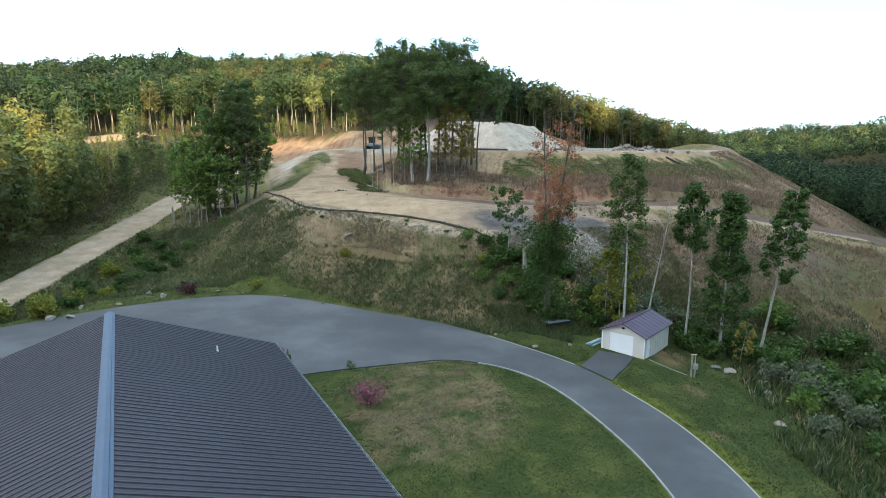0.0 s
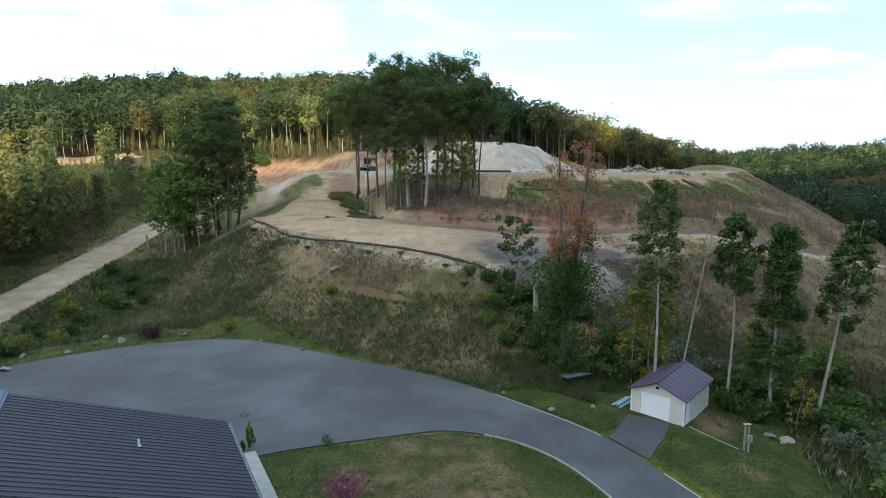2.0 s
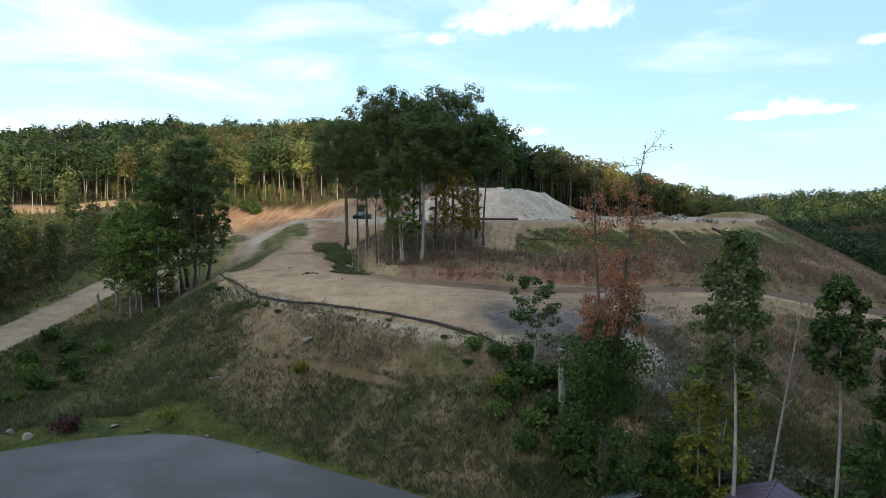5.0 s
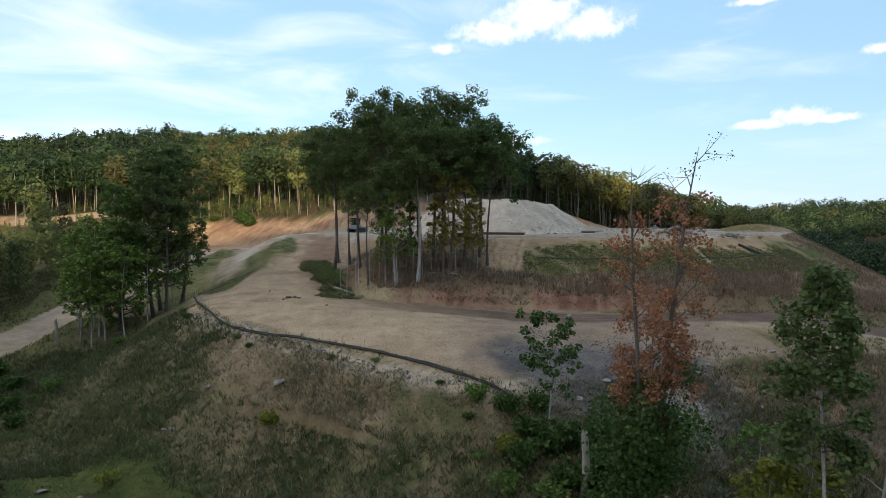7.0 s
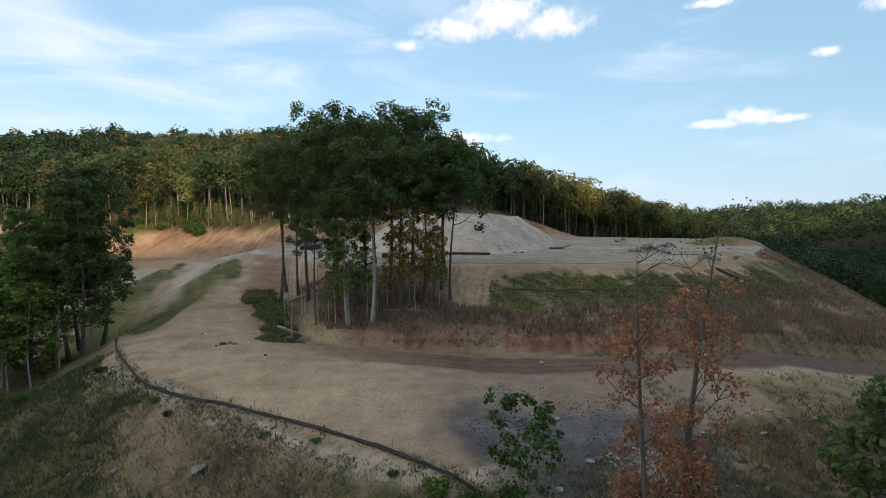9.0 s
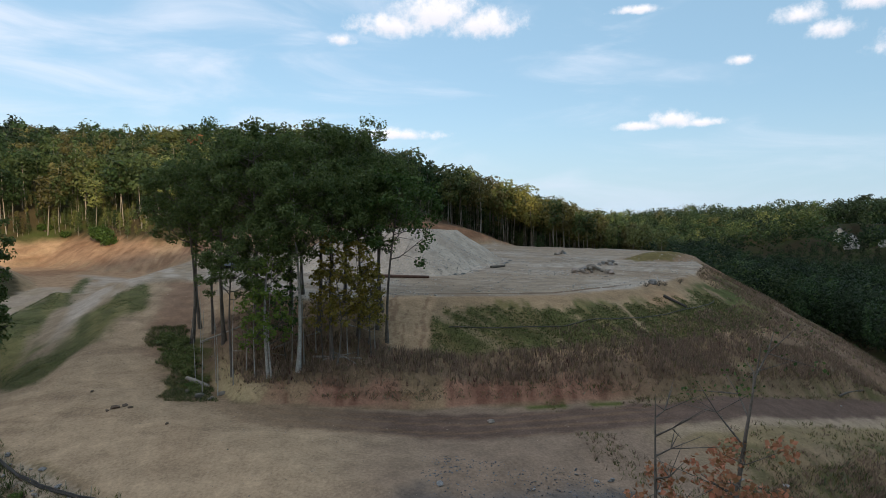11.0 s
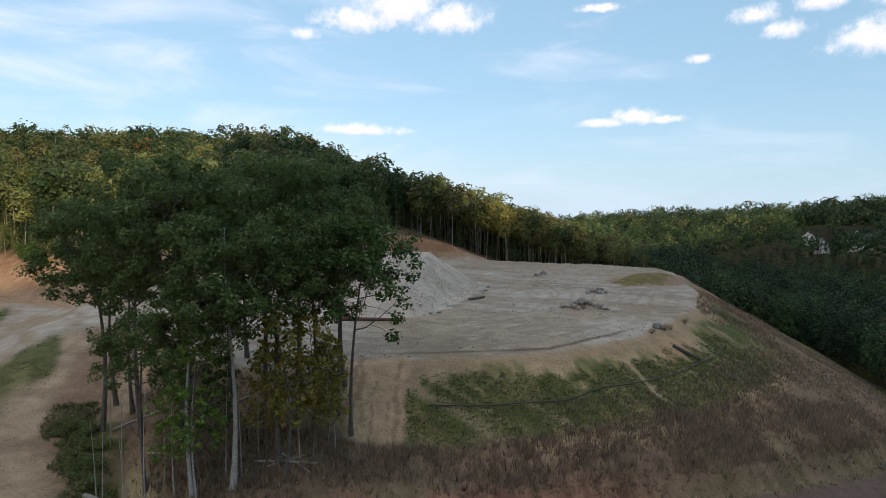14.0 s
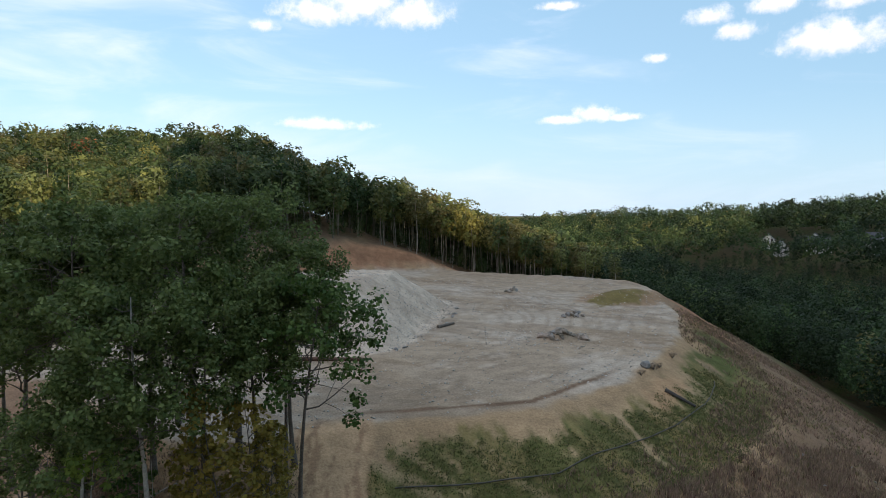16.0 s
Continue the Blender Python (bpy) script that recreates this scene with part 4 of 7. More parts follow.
def build_woods():
    near = wood_templates(range(8), 540, 0.72, 0.44, 3.3, 38)
    dim = wood_templates(range(40, 46), 380, 0.92, 0.36, 3.6, 34)
    young = wood_templates(range(20, 28), 700, 0.58, 0.16, 3.0, 40, taper=0.6)
    mid = wood_templates(range(30, 36), 380, 0.68, 0.14, 3.8, 32)
    far = wood_templates(range(10, 16), 130, 1.1, 0.42, 4.6, 14)
    r = np.random.default_rng(5)
    hill = scatter(-330, 170, 180, 405, 6.3, lambda x, y: wild(x, y) & (y < np.where(x > -70, 395, 366)) & (y < 356 + 0.2 * np.maximum(-20 - x, 0) + 0.65 * np.maximum(x, 0)) & (y > 190 - 0.12 * x) & (np.abs(x + 40) < 75 + 0.72 * y) & (x < 95 + 0.15 * (y - 200)), 1)
    # sun and shade put into leaf tints: sunlit part lighter, far ridge darkest
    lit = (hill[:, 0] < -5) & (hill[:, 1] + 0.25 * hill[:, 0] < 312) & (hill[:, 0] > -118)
    plant_woods("hillside_woods", "dense broadleaf woods in lighter sunlit tints, green turning yellow", hill[lit], r.normal(20, 1.9, lit.sum()), near, [("green", 5), ("light", 2.6), ("yellow", 0.25), ("olive", 2.6), ("rust", 0.1), ("dark", 3.0)], 2)
    edge = (~lit) & (hill[:, 0] > 44) & (hill[:, 1] < 300)
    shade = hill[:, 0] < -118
    plant_woods("hillside_woods", "broadleaf woods on the far ridge, shade put into dark tints", hill[shade], r.normal(20, 1.9, shade.sum()), dim, [("deep", 3), ("dark", 5), ("green", 1.2), ("olive", 0.4)], 14)
    deep = ~lit & ~edge & ~shade
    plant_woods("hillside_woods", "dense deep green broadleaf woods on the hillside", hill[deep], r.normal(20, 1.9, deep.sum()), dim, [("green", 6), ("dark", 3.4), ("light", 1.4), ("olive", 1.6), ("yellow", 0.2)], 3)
    # the tree line falls away eastwards along the pad
    roof = lambda p: p[:, 1] * np.interp(p[:, 0] / p[:, 1], [0.15, 0.204, 0.298, 0.374, 0.478, 0.51, 0.58, 0.63, 0.74], [0.113, 0.098, 0.0675, 0.0496, 0.022, 0.004, -0.002, -0.022, -0.028])
    tall = np.minimum(roof(hill[edge]) - hill[edge][:, 2] + r.uniform(-4, 0.8, edge.sum()), 25)
    ok = tall > 6
    # low sun on this tree line is put into its yellow-green tints
    plant_woods("hillside_woods", "slender woods along the pad's far edge in sunlit yellow-green tints", hill[edge][ok], tall[ok], near, [("light", 3), ("olive", 3), ("yellow", 1.2), ("green", 3)], 13)
    low = scatter(12, 90, 215, 320, 6.5, lambda x, y: wild(x, y) & (y < 320 - 0.9 * x + 40), 15)
    plant_woods("undergrowth", "low green undergrowth beneath the ridge woods", low, r.uniform(5, 8, len(low)), mid, [("dark", 4), ("green", 3), ("deep", 3)], 16, trunks=False)
    fringe = scatter(-130, -4, 180, 275, 3.6, lambda x, y: (poly_sd(x, y, PAD) > 12.5) & wild(x, y + 4) & (y > 184 - 0.12 * x) & ~wild(x + 4, y - 30), 17)
    plant_woods("undergrowth", "saplings and leafy undergrowth along the woods' edge", fringe, r.uniform(2.5, 9.0, len(fringe)), young, [("green", 4), ("light", 4), ("olive", 3), ("dark", 2), ("yellow", 0.5)], 18)
    west = scatter(-125, -58, 62, 196, 4.0, lambda x, y: wild(x, y) & (x > -60 - 0.95 * y), 4)
    tall = np.minimum(r.normal(17, 3.0, len(west)), np.where(west[:, 1] > 135, 0, 11) + r.uniform(-2, 1.5, len(west)) - west[:, 2])
    low = np.abs(west[:, 0] + 0.56 * west[:, 1]) < 0.028 * west[:, 1] + 1.0
    tall = np.where(low, np.minimum(tall, np.maximum(-0.2 - west[:, 2], 4.5) + r.uniform(-0.4, 1, len(west))), tall)
    tall = np.maximum(tall, 3.0 + r.uniform(0, 0.8, len(west)))
    ok = tall > 2
    # mostly light and yellow tints, standing in for sun on these trees
    plant_woods("valley_woods", "young mixed woods beside the gravel haul road", west[ok], tall[ok], young, [("green", 3), ("light", 8), ("yellow", 2.4), ("olive", 2.5), ("dark", 0.6)], 5, trunks=False)
    east = scatter(70, 260, 90, 330, 5.2, lambda x, y: wild(x, y) & (height(x, y) < np.where(y > 225, -8, -19)) & (x < 45 + 0.95 * y) & (x > 88 + 0.1 * (y - 150)), 6)
    tall = np.minimum(r.normal(19, 2.6, len(east)), np.maximum(roof(east) - east[:, 2] + r.uniform(-3, 1, len(east)), 7.5))
    ok = tall > 7
    # deep tints carry the shade that these crowns cast on each other
    plant_woods("valley_woods", "woods below the graded slope, canopy shade put into dark green", east[ok], tall[ok], mid, [("deep", 8), ("dark", 4), ("green", 1.0), ("olive", 0.3)], 7, trunks=False)
    gone = lambda x, y: np.min([np.hypot(x - a, y - b) for a, b, *_ in FAR_HOUSES], axis=0) < 11
    over = scatter(110, 760, 210, 820, 7.0, lambda x, y: ((x > 240) | (y > 330)) & (x < 60 + 1.2 * y) & (y < 940 - 0.9 * x) & (x > 0.10 * y + 40) & ~gone(x, y), 8)
    high = r.uniform(14, 21, len(over)) + 2.5 * vnoise(over[:, 0], over[:, 1], 40, 77)
    for a, b, *_ in FAR_HOUSES:
        # low growth on the open side of each house
        k = math.hypot(a - 4, b - 68)
        along = ((a - over[:, 0]) * (a - 4) + (b - over[:, 1]) * (b - 68)) / k
        aside = np.abs((a - over[:, 0]) * (b - 68) - (b - over[:, 1]) * (a - 4)) / k
        high = np.where((along > 0) & (along < 34) & (aside < 8), np.minimum(high, 7 + 0.2 * along), high)
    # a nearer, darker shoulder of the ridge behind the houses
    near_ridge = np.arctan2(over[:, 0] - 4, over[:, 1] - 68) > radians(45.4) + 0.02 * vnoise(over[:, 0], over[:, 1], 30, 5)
    high = high + np.where(near_ridge & (np.hypot(over[:, 0], over[:, 1] - 68) > 400), 2.5, 0)
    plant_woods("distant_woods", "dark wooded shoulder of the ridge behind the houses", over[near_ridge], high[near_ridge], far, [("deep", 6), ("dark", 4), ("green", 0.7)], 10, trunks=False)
    over, high = over[~near_ridge], high[~near_ridge]
    plant_woods("distant_woods", "distant wooded ridge across the valley", over, high, far, [("deep", 2.5), ("dark", 6), ("green", 3.5), ("light", 1.2), ("olive", 0.5)], 9, trunks=False)


build_woods()

# ---------- house ----------
AX, DOWN = Vector((-0.475, 0.88, 0)), Vector((0.88, 0.475, 0))
HOUSE_TURN = math.degrees(math.atan2(0.475, 0.88))
RIDGE_END = Vector((-21.23, 36.83, -10.51))
HALF, RISE, LONG = 10.26, 3.59, 27.6


def build_house():
    # local axes: x down the slope towards the lawn, y along the ridge, from 0 at the far gable to -LONG
    ob = thing("house", "low house with ribbed grey metal roof and blue-grey ridge", "house", RIDGE_END, HOUSE_TURN)
    slope_len = math.hypot(HALF, RISE)
    ux, uz = HALF / slope_len, -RISE / slope_len
    floor_z = -18.3 - RIDGE_END.z
    bm = bmesh.new()
    w, e = HALF - 0.55, -RISE + 0.1
    prof = [(-w, floor_z), (w, floor_z), (w, e), (0, -0.16), (-w, e)]
    rings = [[bm.verts.new((x, y, z)) for x, z in prof] for y in (-0.45, -LONG + 0.45)]
    bm.faces.new(rings[0][::-1])
    bm.faces.new(rings[1])
    for i in range(5):
        j = (i + 1) % 5
        bm.faces.new((rings[0][i], rings[0][j], rings[1][j], rings[1][i]))
    bmesh.ops.recalc_face_normals(bm, faces=bm.faces[:])
    part("wall", bm, M_SIDING, ob, "cream siding wall")
    # roof sheets, each with raised ribs
    wide = 1.14
    n = int(LONG / wide)
    sheets = {}
    for side in (1, -1):
        prof = []
        ribs = 3
        for k in range(ribs):
            y0 = -k * wide / ribs
            prof += [(y0, 0), (y0 - 0.14, 0), (y0 - 0.155, 0.008), (y0 - 0.17, 0), (y0 - 0.30, 0), (y0 - 0.32, 0.038), (y0 - 0.355, 0.038), (y0 - 0.375, 0)]
        prof.append((-wide, 0))
        verts, faces = [], []
        for d in (0.04, slope_len):
            for y, h in prof:
                verts.append((side * (ux * d - uz * h), y, uz * d + ux * h))
        m = len(prof)
        for i in range(m - 1):
            f = (i, i + 1, m + i + 1, m + i)
            faces.append(f if side > 0 else f[::-1])
        base = len(verts)
        for d in (0.04, slope_len):
            verts += [(side * (ux * d + uz * 0.03), 0, uz * d - ux * 0.03), (side * (ux * d + uz * 0.03), -wide, uz * d - ux * 0.03)]
        f = (base, base + 2, base + 3, base + 1)
        faces.append(f)
        sheets[side] = mesh_from("roof_sheet", verts, faces, [M_METAL_ROOF])
        for i in range(n):
            sh = part("roof_sheet", sheets[side], None, ob)
            sh.location = (0, -i * wide, 0)
    bm = bmesh.new()
    for side in (1, -1):
        q = [(0, 0.095), (side * 0.17, 0.095 + 0.17 * uz / ux), (side * 0.18, 0.06 + 0.18 * uz / ux), (side * 0.30, 0.055 + 0.30 * uz / ux), (side * 0.31, 0.02 + 0.31 * uz / ux), (0, 0.02)]
        a = [bm.verts.new((x, 0.06, z)) for x, z in q]
        b = [bm.verts.new((x, -LONG - 0.06, z)) for x, z in q]
        for i in range(5):
            bm.faces.new((a[i], a[i + 1], b[i + 1], b[i]))
        bm.faces.new(a)
    bmesh.ops.recalc_face_normals(bm, faces=bm.faces[:])
    part("ridge_cap", bm, M_RIDGE, ob, "smooth blue-grey metal ridge cap")
    gx, gz = HALF + 0.02, -RISE - 0.06
    for side in (1, -1):
        bm = bmesh.new()
        for x0, x1, z0, z1 in ((gx, gx + 0.015, gz - 0.13, gz), (gx, gx + 0.14, gz - 0.13, gz - 0.115), (gx + 0.125, gx + 0.14, gz - 0.13, gz)):
            box(bm, side * x0, side * x1, -LONG, 0, z0, z1)
        g = part("gutter", bm, M_GUTTER, ob, "pale metal eaves gutter")
        strap = boxed(side * gx - 0.03, side * gx + side * 0.16, -0.02, 0.02, gz - 0.005, gz + 0.02)
        me = bpy.data.meshes.new("strap")
        strap.to_mesh(me)
        strap.free()
        me.materials.append(M_GUTTER)
        for i in range(int(LONG / 0.6)):
            s = part("gutter_strap", me, None, g)
            s.location = (0, -0.15 - i * 0.6, 0)
        bm = boxed(side * (gx + 0.02), side * (gx + 0.11), -0.30, -0.21, floor_z, gz - 0.13, bevel=0.01)
        part("downspout", bm, M_WHITE, ob, "white metal downspout")
    for end, y in ((1, 0.05), (-1, -LONG - 0.05)):
        for side in (1, -1):
            bm = bmesh.new()
            q = [(0, 0.0), (side * HALF, -RISE), (side * HALF, -RISE - 0.18), (0, -0.18)]
            a = [bm.verts.new((x, y - 0.02, z)) for x, z in q]
            b = [bm.verts.new((x, y + 0.02, z)) for x, z in q]
            bm.faces.new(a)
            bm.faces.new(b[::-1])
            for i in range(4):
                bm.faces.new((a[i], a[(i + 1) % 4], b[(i + 1) % 4], b[i]))
            bmesh.ops.recalc_face_normals(bm, faces=bm.faces[:])
            part("bargeboard", bm, M_METAL_ROOF, ob)
    # vent pipe with a flared collar
    at = Vector((-13.9, 35.3, -12.6)) - RIDGE_END
    vx, vy = at.dot(DOWN), at.dot(AX)
    tub = [([(vx, vy, -vx * RISE / HALF - 0.1), (vx, vy, -vx * RISE / HALF + 0.38)], [0.055, 0.055], 12),
           ([(vx, vy, -vx * RISE / HALF - 0.06), (vx, vy, -vx * RISE / HALF + 0.05), (vx, vy, -vx * RISE / HALF + 0.12)], [0.10, 0.08, 0.06], 12)]
    part("vent_pipe", tubes_mesh("vent_pipe", tub, M_WHITE), None, ob, "short white plastic vent pipe")


build_house()


def place(x, y, dz=0.0):
    return (x, y, hz(x, y) + dz)


def ribbon(name, pts, width, high, mat, label, category, kind="", sink=0.06):
    """A low strip laid along a line on the ground, with square shoulders."""
    P = np.array(pts, float)
    out = [P[0]]
    for a, b in zip(P, P[1:]):
        k = max(1, int(np.linalg.norm(b - a) / 1.0))
        out += [a + (b - a) * (i + 1) / k for i in range(k)]
    P = np.array(out)
    d = np.gradient(P, axis=0)
    d /= np.linalg.norm(d, axis=1, keepdims=True)
    nrm = np.stack([-d[:, 1], d[:, 0]], -1) * width / 2
    z = np.array([hz(x, y) for x, y in P])
    V, F = [], []
    for p, n_, h in zip(P, nrm, z):
        for s, dz in ((-1, -sink), (-0.92, high), (0.92, high), (1, -sink)):
            V.append((*(p + n_ * s), h + dz))
    for i in range(len(P) - 1):
        for j in range(3):
            F.append((4 * i + j, 4 * i + j + 1, 4 * i + j + 5, 4 * i + j + 4))
    F += [(0, 1, 2, 3), tuple(4 * (len(P) - 1) + k for k in (3, 2, 1, 0))]
    return tagged(new(name, mesh_from(name, V, F, [mat])), label, category, kind=kind)


OUTLINE = rounded(DRIVE, 3)


def edge_run(a, b):
    """The stretch of the driveway's rim between two of its outline corners."""
    P = np.array(OUTLINE)
    i = int(np.argmin(np.hypot(*(P - a).T)))
    j = int(np.argmin(np.hypot(*(P - b).T)))
    return [tuple(p) for p in (P[i:j + 1] if i < j else P[j:i + 1])]


ribbon("kerb_outer", edge_run((14.2, 44.6), (17.2, 15)), 0.12, 0.045, M_KERB, "pale concrete edging along the driveway", "kerb", "structure")
ribbon("kerb_inner", edge_run((3, 49.2), (12.4, 15)), 0.10, 0.04, M_KERB, "pale concrete edging round the lawn", "kerb", "structure")
ribbon("kerb_verge", edge_run((4.6, 56.5), (11.6, 50.0)), 0.12, 0.045, M_KERB, "thin concrete edging below the verge", "kerb", "structure")
walk_a = Vector((-12.2, 41.7, 0)) + DOWN * 1.35 + AX * 3.6
walk_b = walk_a - AX * 20
ribbon("pavement_walk", [walk_a[:2], walk_b[:2]], 1.7, 0.14, M_KERB, "pale concrete walk beside the house wall", "pavement", "structure")

# ---------- small garage ----------


def build_garage():
    # local: front gable faces -y, x across the front; origin at the front right corner of the walls
    ob = thing("garage", "small cream garage with plum metal roof and white door", "garage", (18.35, 52.2, -19.12), GARAGE_TURN)
    W, L, HW, HR = 4.1, 6.2, 2.2, 0.88
    t = 0.12
    bm = bmesh.new()
    dx0, dx1, dh = -W + 0.75, -W + 3.05, 2.0
    # front wall with its doorway
    box(bm, -W, dx0, 0, t, -0.2, HW)
    box(bm, dx1, 0, 0, t, -0.2, HW)
    box(bm, dx0, dx1, 0, t, dh, HW)
    box(bm, -W, 0, L - t, L, -0.2, HW)
    box(bm, -W, -W + t, t, L - t, -0.2, HW)
    box(bm, -t, 0, t, L - t, -0.2, HW)
    for y0 in (0, L - t):
        a = [bm.verts.new(c) for c in ((-W, y0, HW), (0, y0, HW), (-W / 2, y0, HW + HR - 0.06))]
        b = [bm.verts.new((v.co.x, y0 + t, v.co.z)) for v in a]
        bm.faces.new(a)
        bm.faces.new(b[::-1])
        for i in range(3):
            bm.faces.new((a[i], a[(i + 1) % 3], b[(i + 1) % 3], b[i]))
    bmesh.ops.recalc_face_normals(bm, faces=bm.faces[:])
    part("wall", bm, M_SIDING, ob, "cream panelled wall")
    for k in range(9):
        for x in (0.006,):
            part("batten", boxed(0, 0.02, 0.35 + k * 0.6, 0.38 + k * 0.6, -0.1, HW - 0.02), M_SIDING, ob)
    door = part("door", boxed(dx0, dx1, 0.05, 0.10, 0, dh), M_WHITE, ob, "white roll-up garage door")
    for k in range(4):
        part("door_panel", boxed(dx0 + 0.02, dx1 - 0.02, 0.03, 0.055, 0.02 + k * 0.497, 0.48 + k * 0.497, bevel=0.008), M_WHITE, door)
    part("side_door", boxed(0.0, 0.035, 0.45, 1.25, 0, 2.0, bevel=0.008), M_WHITE, ob, "white side door")
    for x in (-W, 0):
        part("corner_trim", boxed(x - 0.05, x + 0.05, -0.02, 0.06, -0.1, HW), M_WHITE, ob)
    for side, name in ((1, "roof_slope"), (-1, "roof_slope")):
        over, ov = 0.28, 0.3
        wide = W / 2 + over
        fall = HR / (W / 2) * wide
        verts, faces = [], []
        nrib = 9
        step = (L + 2 * ov) / nrib
        prof = []
        for k in range(nrib):
            y = -ov + k * step
            prof += [(y, 0), (y + step - 0.09, 0), (y + step - 0.06, 0.03), (y + step - 0.03, 0.03)]
        prof.append((L + ov, 0))
        for d in (0, 1):
            for y, h in prof:
                verts.append((-W / 2 + side * wide * d, y, HW + HR - fall * d + h + 0.03))
            for y, h in prof:
                verts.append((-W / 2 + side * wide * d, y, HW + HR - fall * d - 0.05))
        m = len(prof)
        for i in range(m - 1):
            faces.append((i, i + 1, 2 * m + i + 1, 2 * m + i))
            faces.append((m + i, 3 * m + i, 3 * m + i + 1, m + i + 1))
            faces.append((2 * m + i, 2 * m + i + 1, 3 * m + i + 1, 3 * m + i))
        for i in (0, m - 1):
            faces.append((i, 2 * m + i, 3 * m + i, m + i))
        part(name, mesh_from(name, verts, faces, [M_PURPLE_ROOF]), None, ob, "plum-coloured ribbed metal roof slope")
    part("ridge_cap", tubes_mesh("ridge_cap", [([(-W / 2, -0.32, HW + HR + 0.03), (-W / 2, L + 0.32, HW + HR + 0.03)], [0.09, 0.09], 8)], M_PURPLE_ROOF), None, ob)
    part("lamp", boxed(-W / 2 - 0.12, -W / 2 + 0.12, -0.16, 0.0, HW + 0.35, HW + 0.5, bevel=0.02), M_DARK, ob, "small dark gable lamp")
    return ob


GARAGE_TURN = -40.0
M_DARK = material("dark metal", (0.03, 0.03, 0.035), 0.5, 0.4, vary=0.2, grain=(2.0, 20.0), bump=0.1)
build_garage()

M_TEAL = material("pale blue-green pipe", (0.33, 0.47, 0.50), 0.4, vary=0.15, grain=(1.0, 10.0), bump=0.05)
M_RUST = material("rusted steel", (0.13, 0.07, 0.05), 0.85, 0.2, vary=0.4, grain=(1.5, 12.0), bump=0.5)
M_BLACK = material("black fabric", (0.058, 0.053, 0.048), 0.9, vary=0.3, grain=(2.0, 14.0), bump=0.6)
M_STONE = material("pale grey stone", (0.25, 0.215, 0.175), 0.95, vary=0.35, grain=(0.8, 6.0), bump=0.9, bump_size=0.08, per="object")
M_GREYSTONE = material("grey stone", (0.25, 0.24, 0.225), 0.95, vary=0.35, grain=(0.8, 6.0), bump=0.9, bump_size=0.08, per="object")
M_DEADWOOD = material("weathered dead wood", (0.30, 0.265, 0.22), 0.95, vary=0.4, grain=(1.5, 14.0), bump=0.7)
M_STAKE = material("pale timber stake", (0.48, 0.40, 0.29), 0.9, vary=0.25, grain=(2.0, 20.0), bump=0.3)
M_SHEET = material("dull grey sheet", (0.20, 0.24, 0.25), 0.55, 0.3, vary=0.3, grain=(0.8, 8.0), bump=0.1)
M_PINK = leaf_material("pink blossom", (0.27, 0.085, 0.125))
M_REDLEAF = leaf_material("dark red leaves", (0.075, 0.028, 0.03))
M_SAGE = leaf_material("grey-green leaves", (0.13, 0.155, 0.09))
M_YELLOWGREEN = leaf_material("yellow-green leaves", (0.19, 0.20, 0.03))

# pipes stacked beside the garage
for k, (x, y, dz, rz) in enumerate([(15.1, 55.8, 0.11, 47), (14.88, 56.0, 0.11, 48), (14.66, 56.2, 0.11, 45), (14.98, 55.92, 0.30, 47)]):
    ob = thing("pipe", "pale blue-green plastic pipe lying beside the garage", "pipe", (x, y, hz(x, y) + dz), rz, "pipes beside the garage")
    tub = [([(-1.2, 0, 0), (1.2, 0, 0)], [0.105, 0.105], 14), ([(1.2, 0, 0), (-1.2, 0, 0)], [0.09, 0.09], 14)]
    part("barrel", tubes_mesh("barrel", tub, M_TEAL), None, ob)
    part("socket", tubes_mesh("socket", [([(1.0, 0, 0), (1.25, 0, 0)], [0.12, 0.12], 14)], M_TEAL), None, ob)

# meter post
ob = thing("meter_post", "weathered meter post with a grey box on the verge", "post", place(21.6, 49.2))
part("post", boxed(-0.16, -0.04, -0.06, 0.06, -0.3, 2.0, bevel=0.01), M_DEADWOOD, ob)
part("post", boxed(0.12, 0.20, -0.04, 0.04, -0.3, 1.95, bevel=0.01), M_KERB, ob)
part("cap", boxed(-0.24, 0.26, -0.10, 0.10, 2.0, 2.06, bevel=0.01), M_STAKE, ob)
part("meter_box", boxed(0.0, 0.36, -0.24, -0.05, 0.75, 1.25, bevel=0.02), M_KERB, ob, "pale grey meter box")
part("conduit", tubes_mesh("conduit", [([(0.18, -0.14, 0.75), (0.18, -0.14, 0.0)], [0.03, 0.03], 8)], M_KERB), None, ob)
hose_pts = [(18.9, 52.3), (19.5, 51.4), (20.3, 50.4), (21.2, 49.4)]
ob = tagged(new("hose", tubes_mesh("hose", [([place(x, y, 0.03) for x, y in hose_pts], [0.035] * 4, 7)], M_KERB)), "thin pale conduit laid across the grass", "hose")

# drain cover in the driveway
ob = thing("drain_cover", "round dark iron drain cover in the driveway", "drain cover", (-14.7, 51.7, -18.07))
part("rim", tubes_mesh("rim", [([(0, 0, -0.03), (0, 0, 0.012), (0, 0, 0.014)], [0.36, 0.36, 0.30], 20)], M_DARK), None, ob)
part("lid", tubes_mesh("lid", [([(0, 0, -0.02), (0, 0, 0.008), (0, 0, 0.009)], [0.30, 0.30, 0.002], 20)], M_RUST), None, ob)

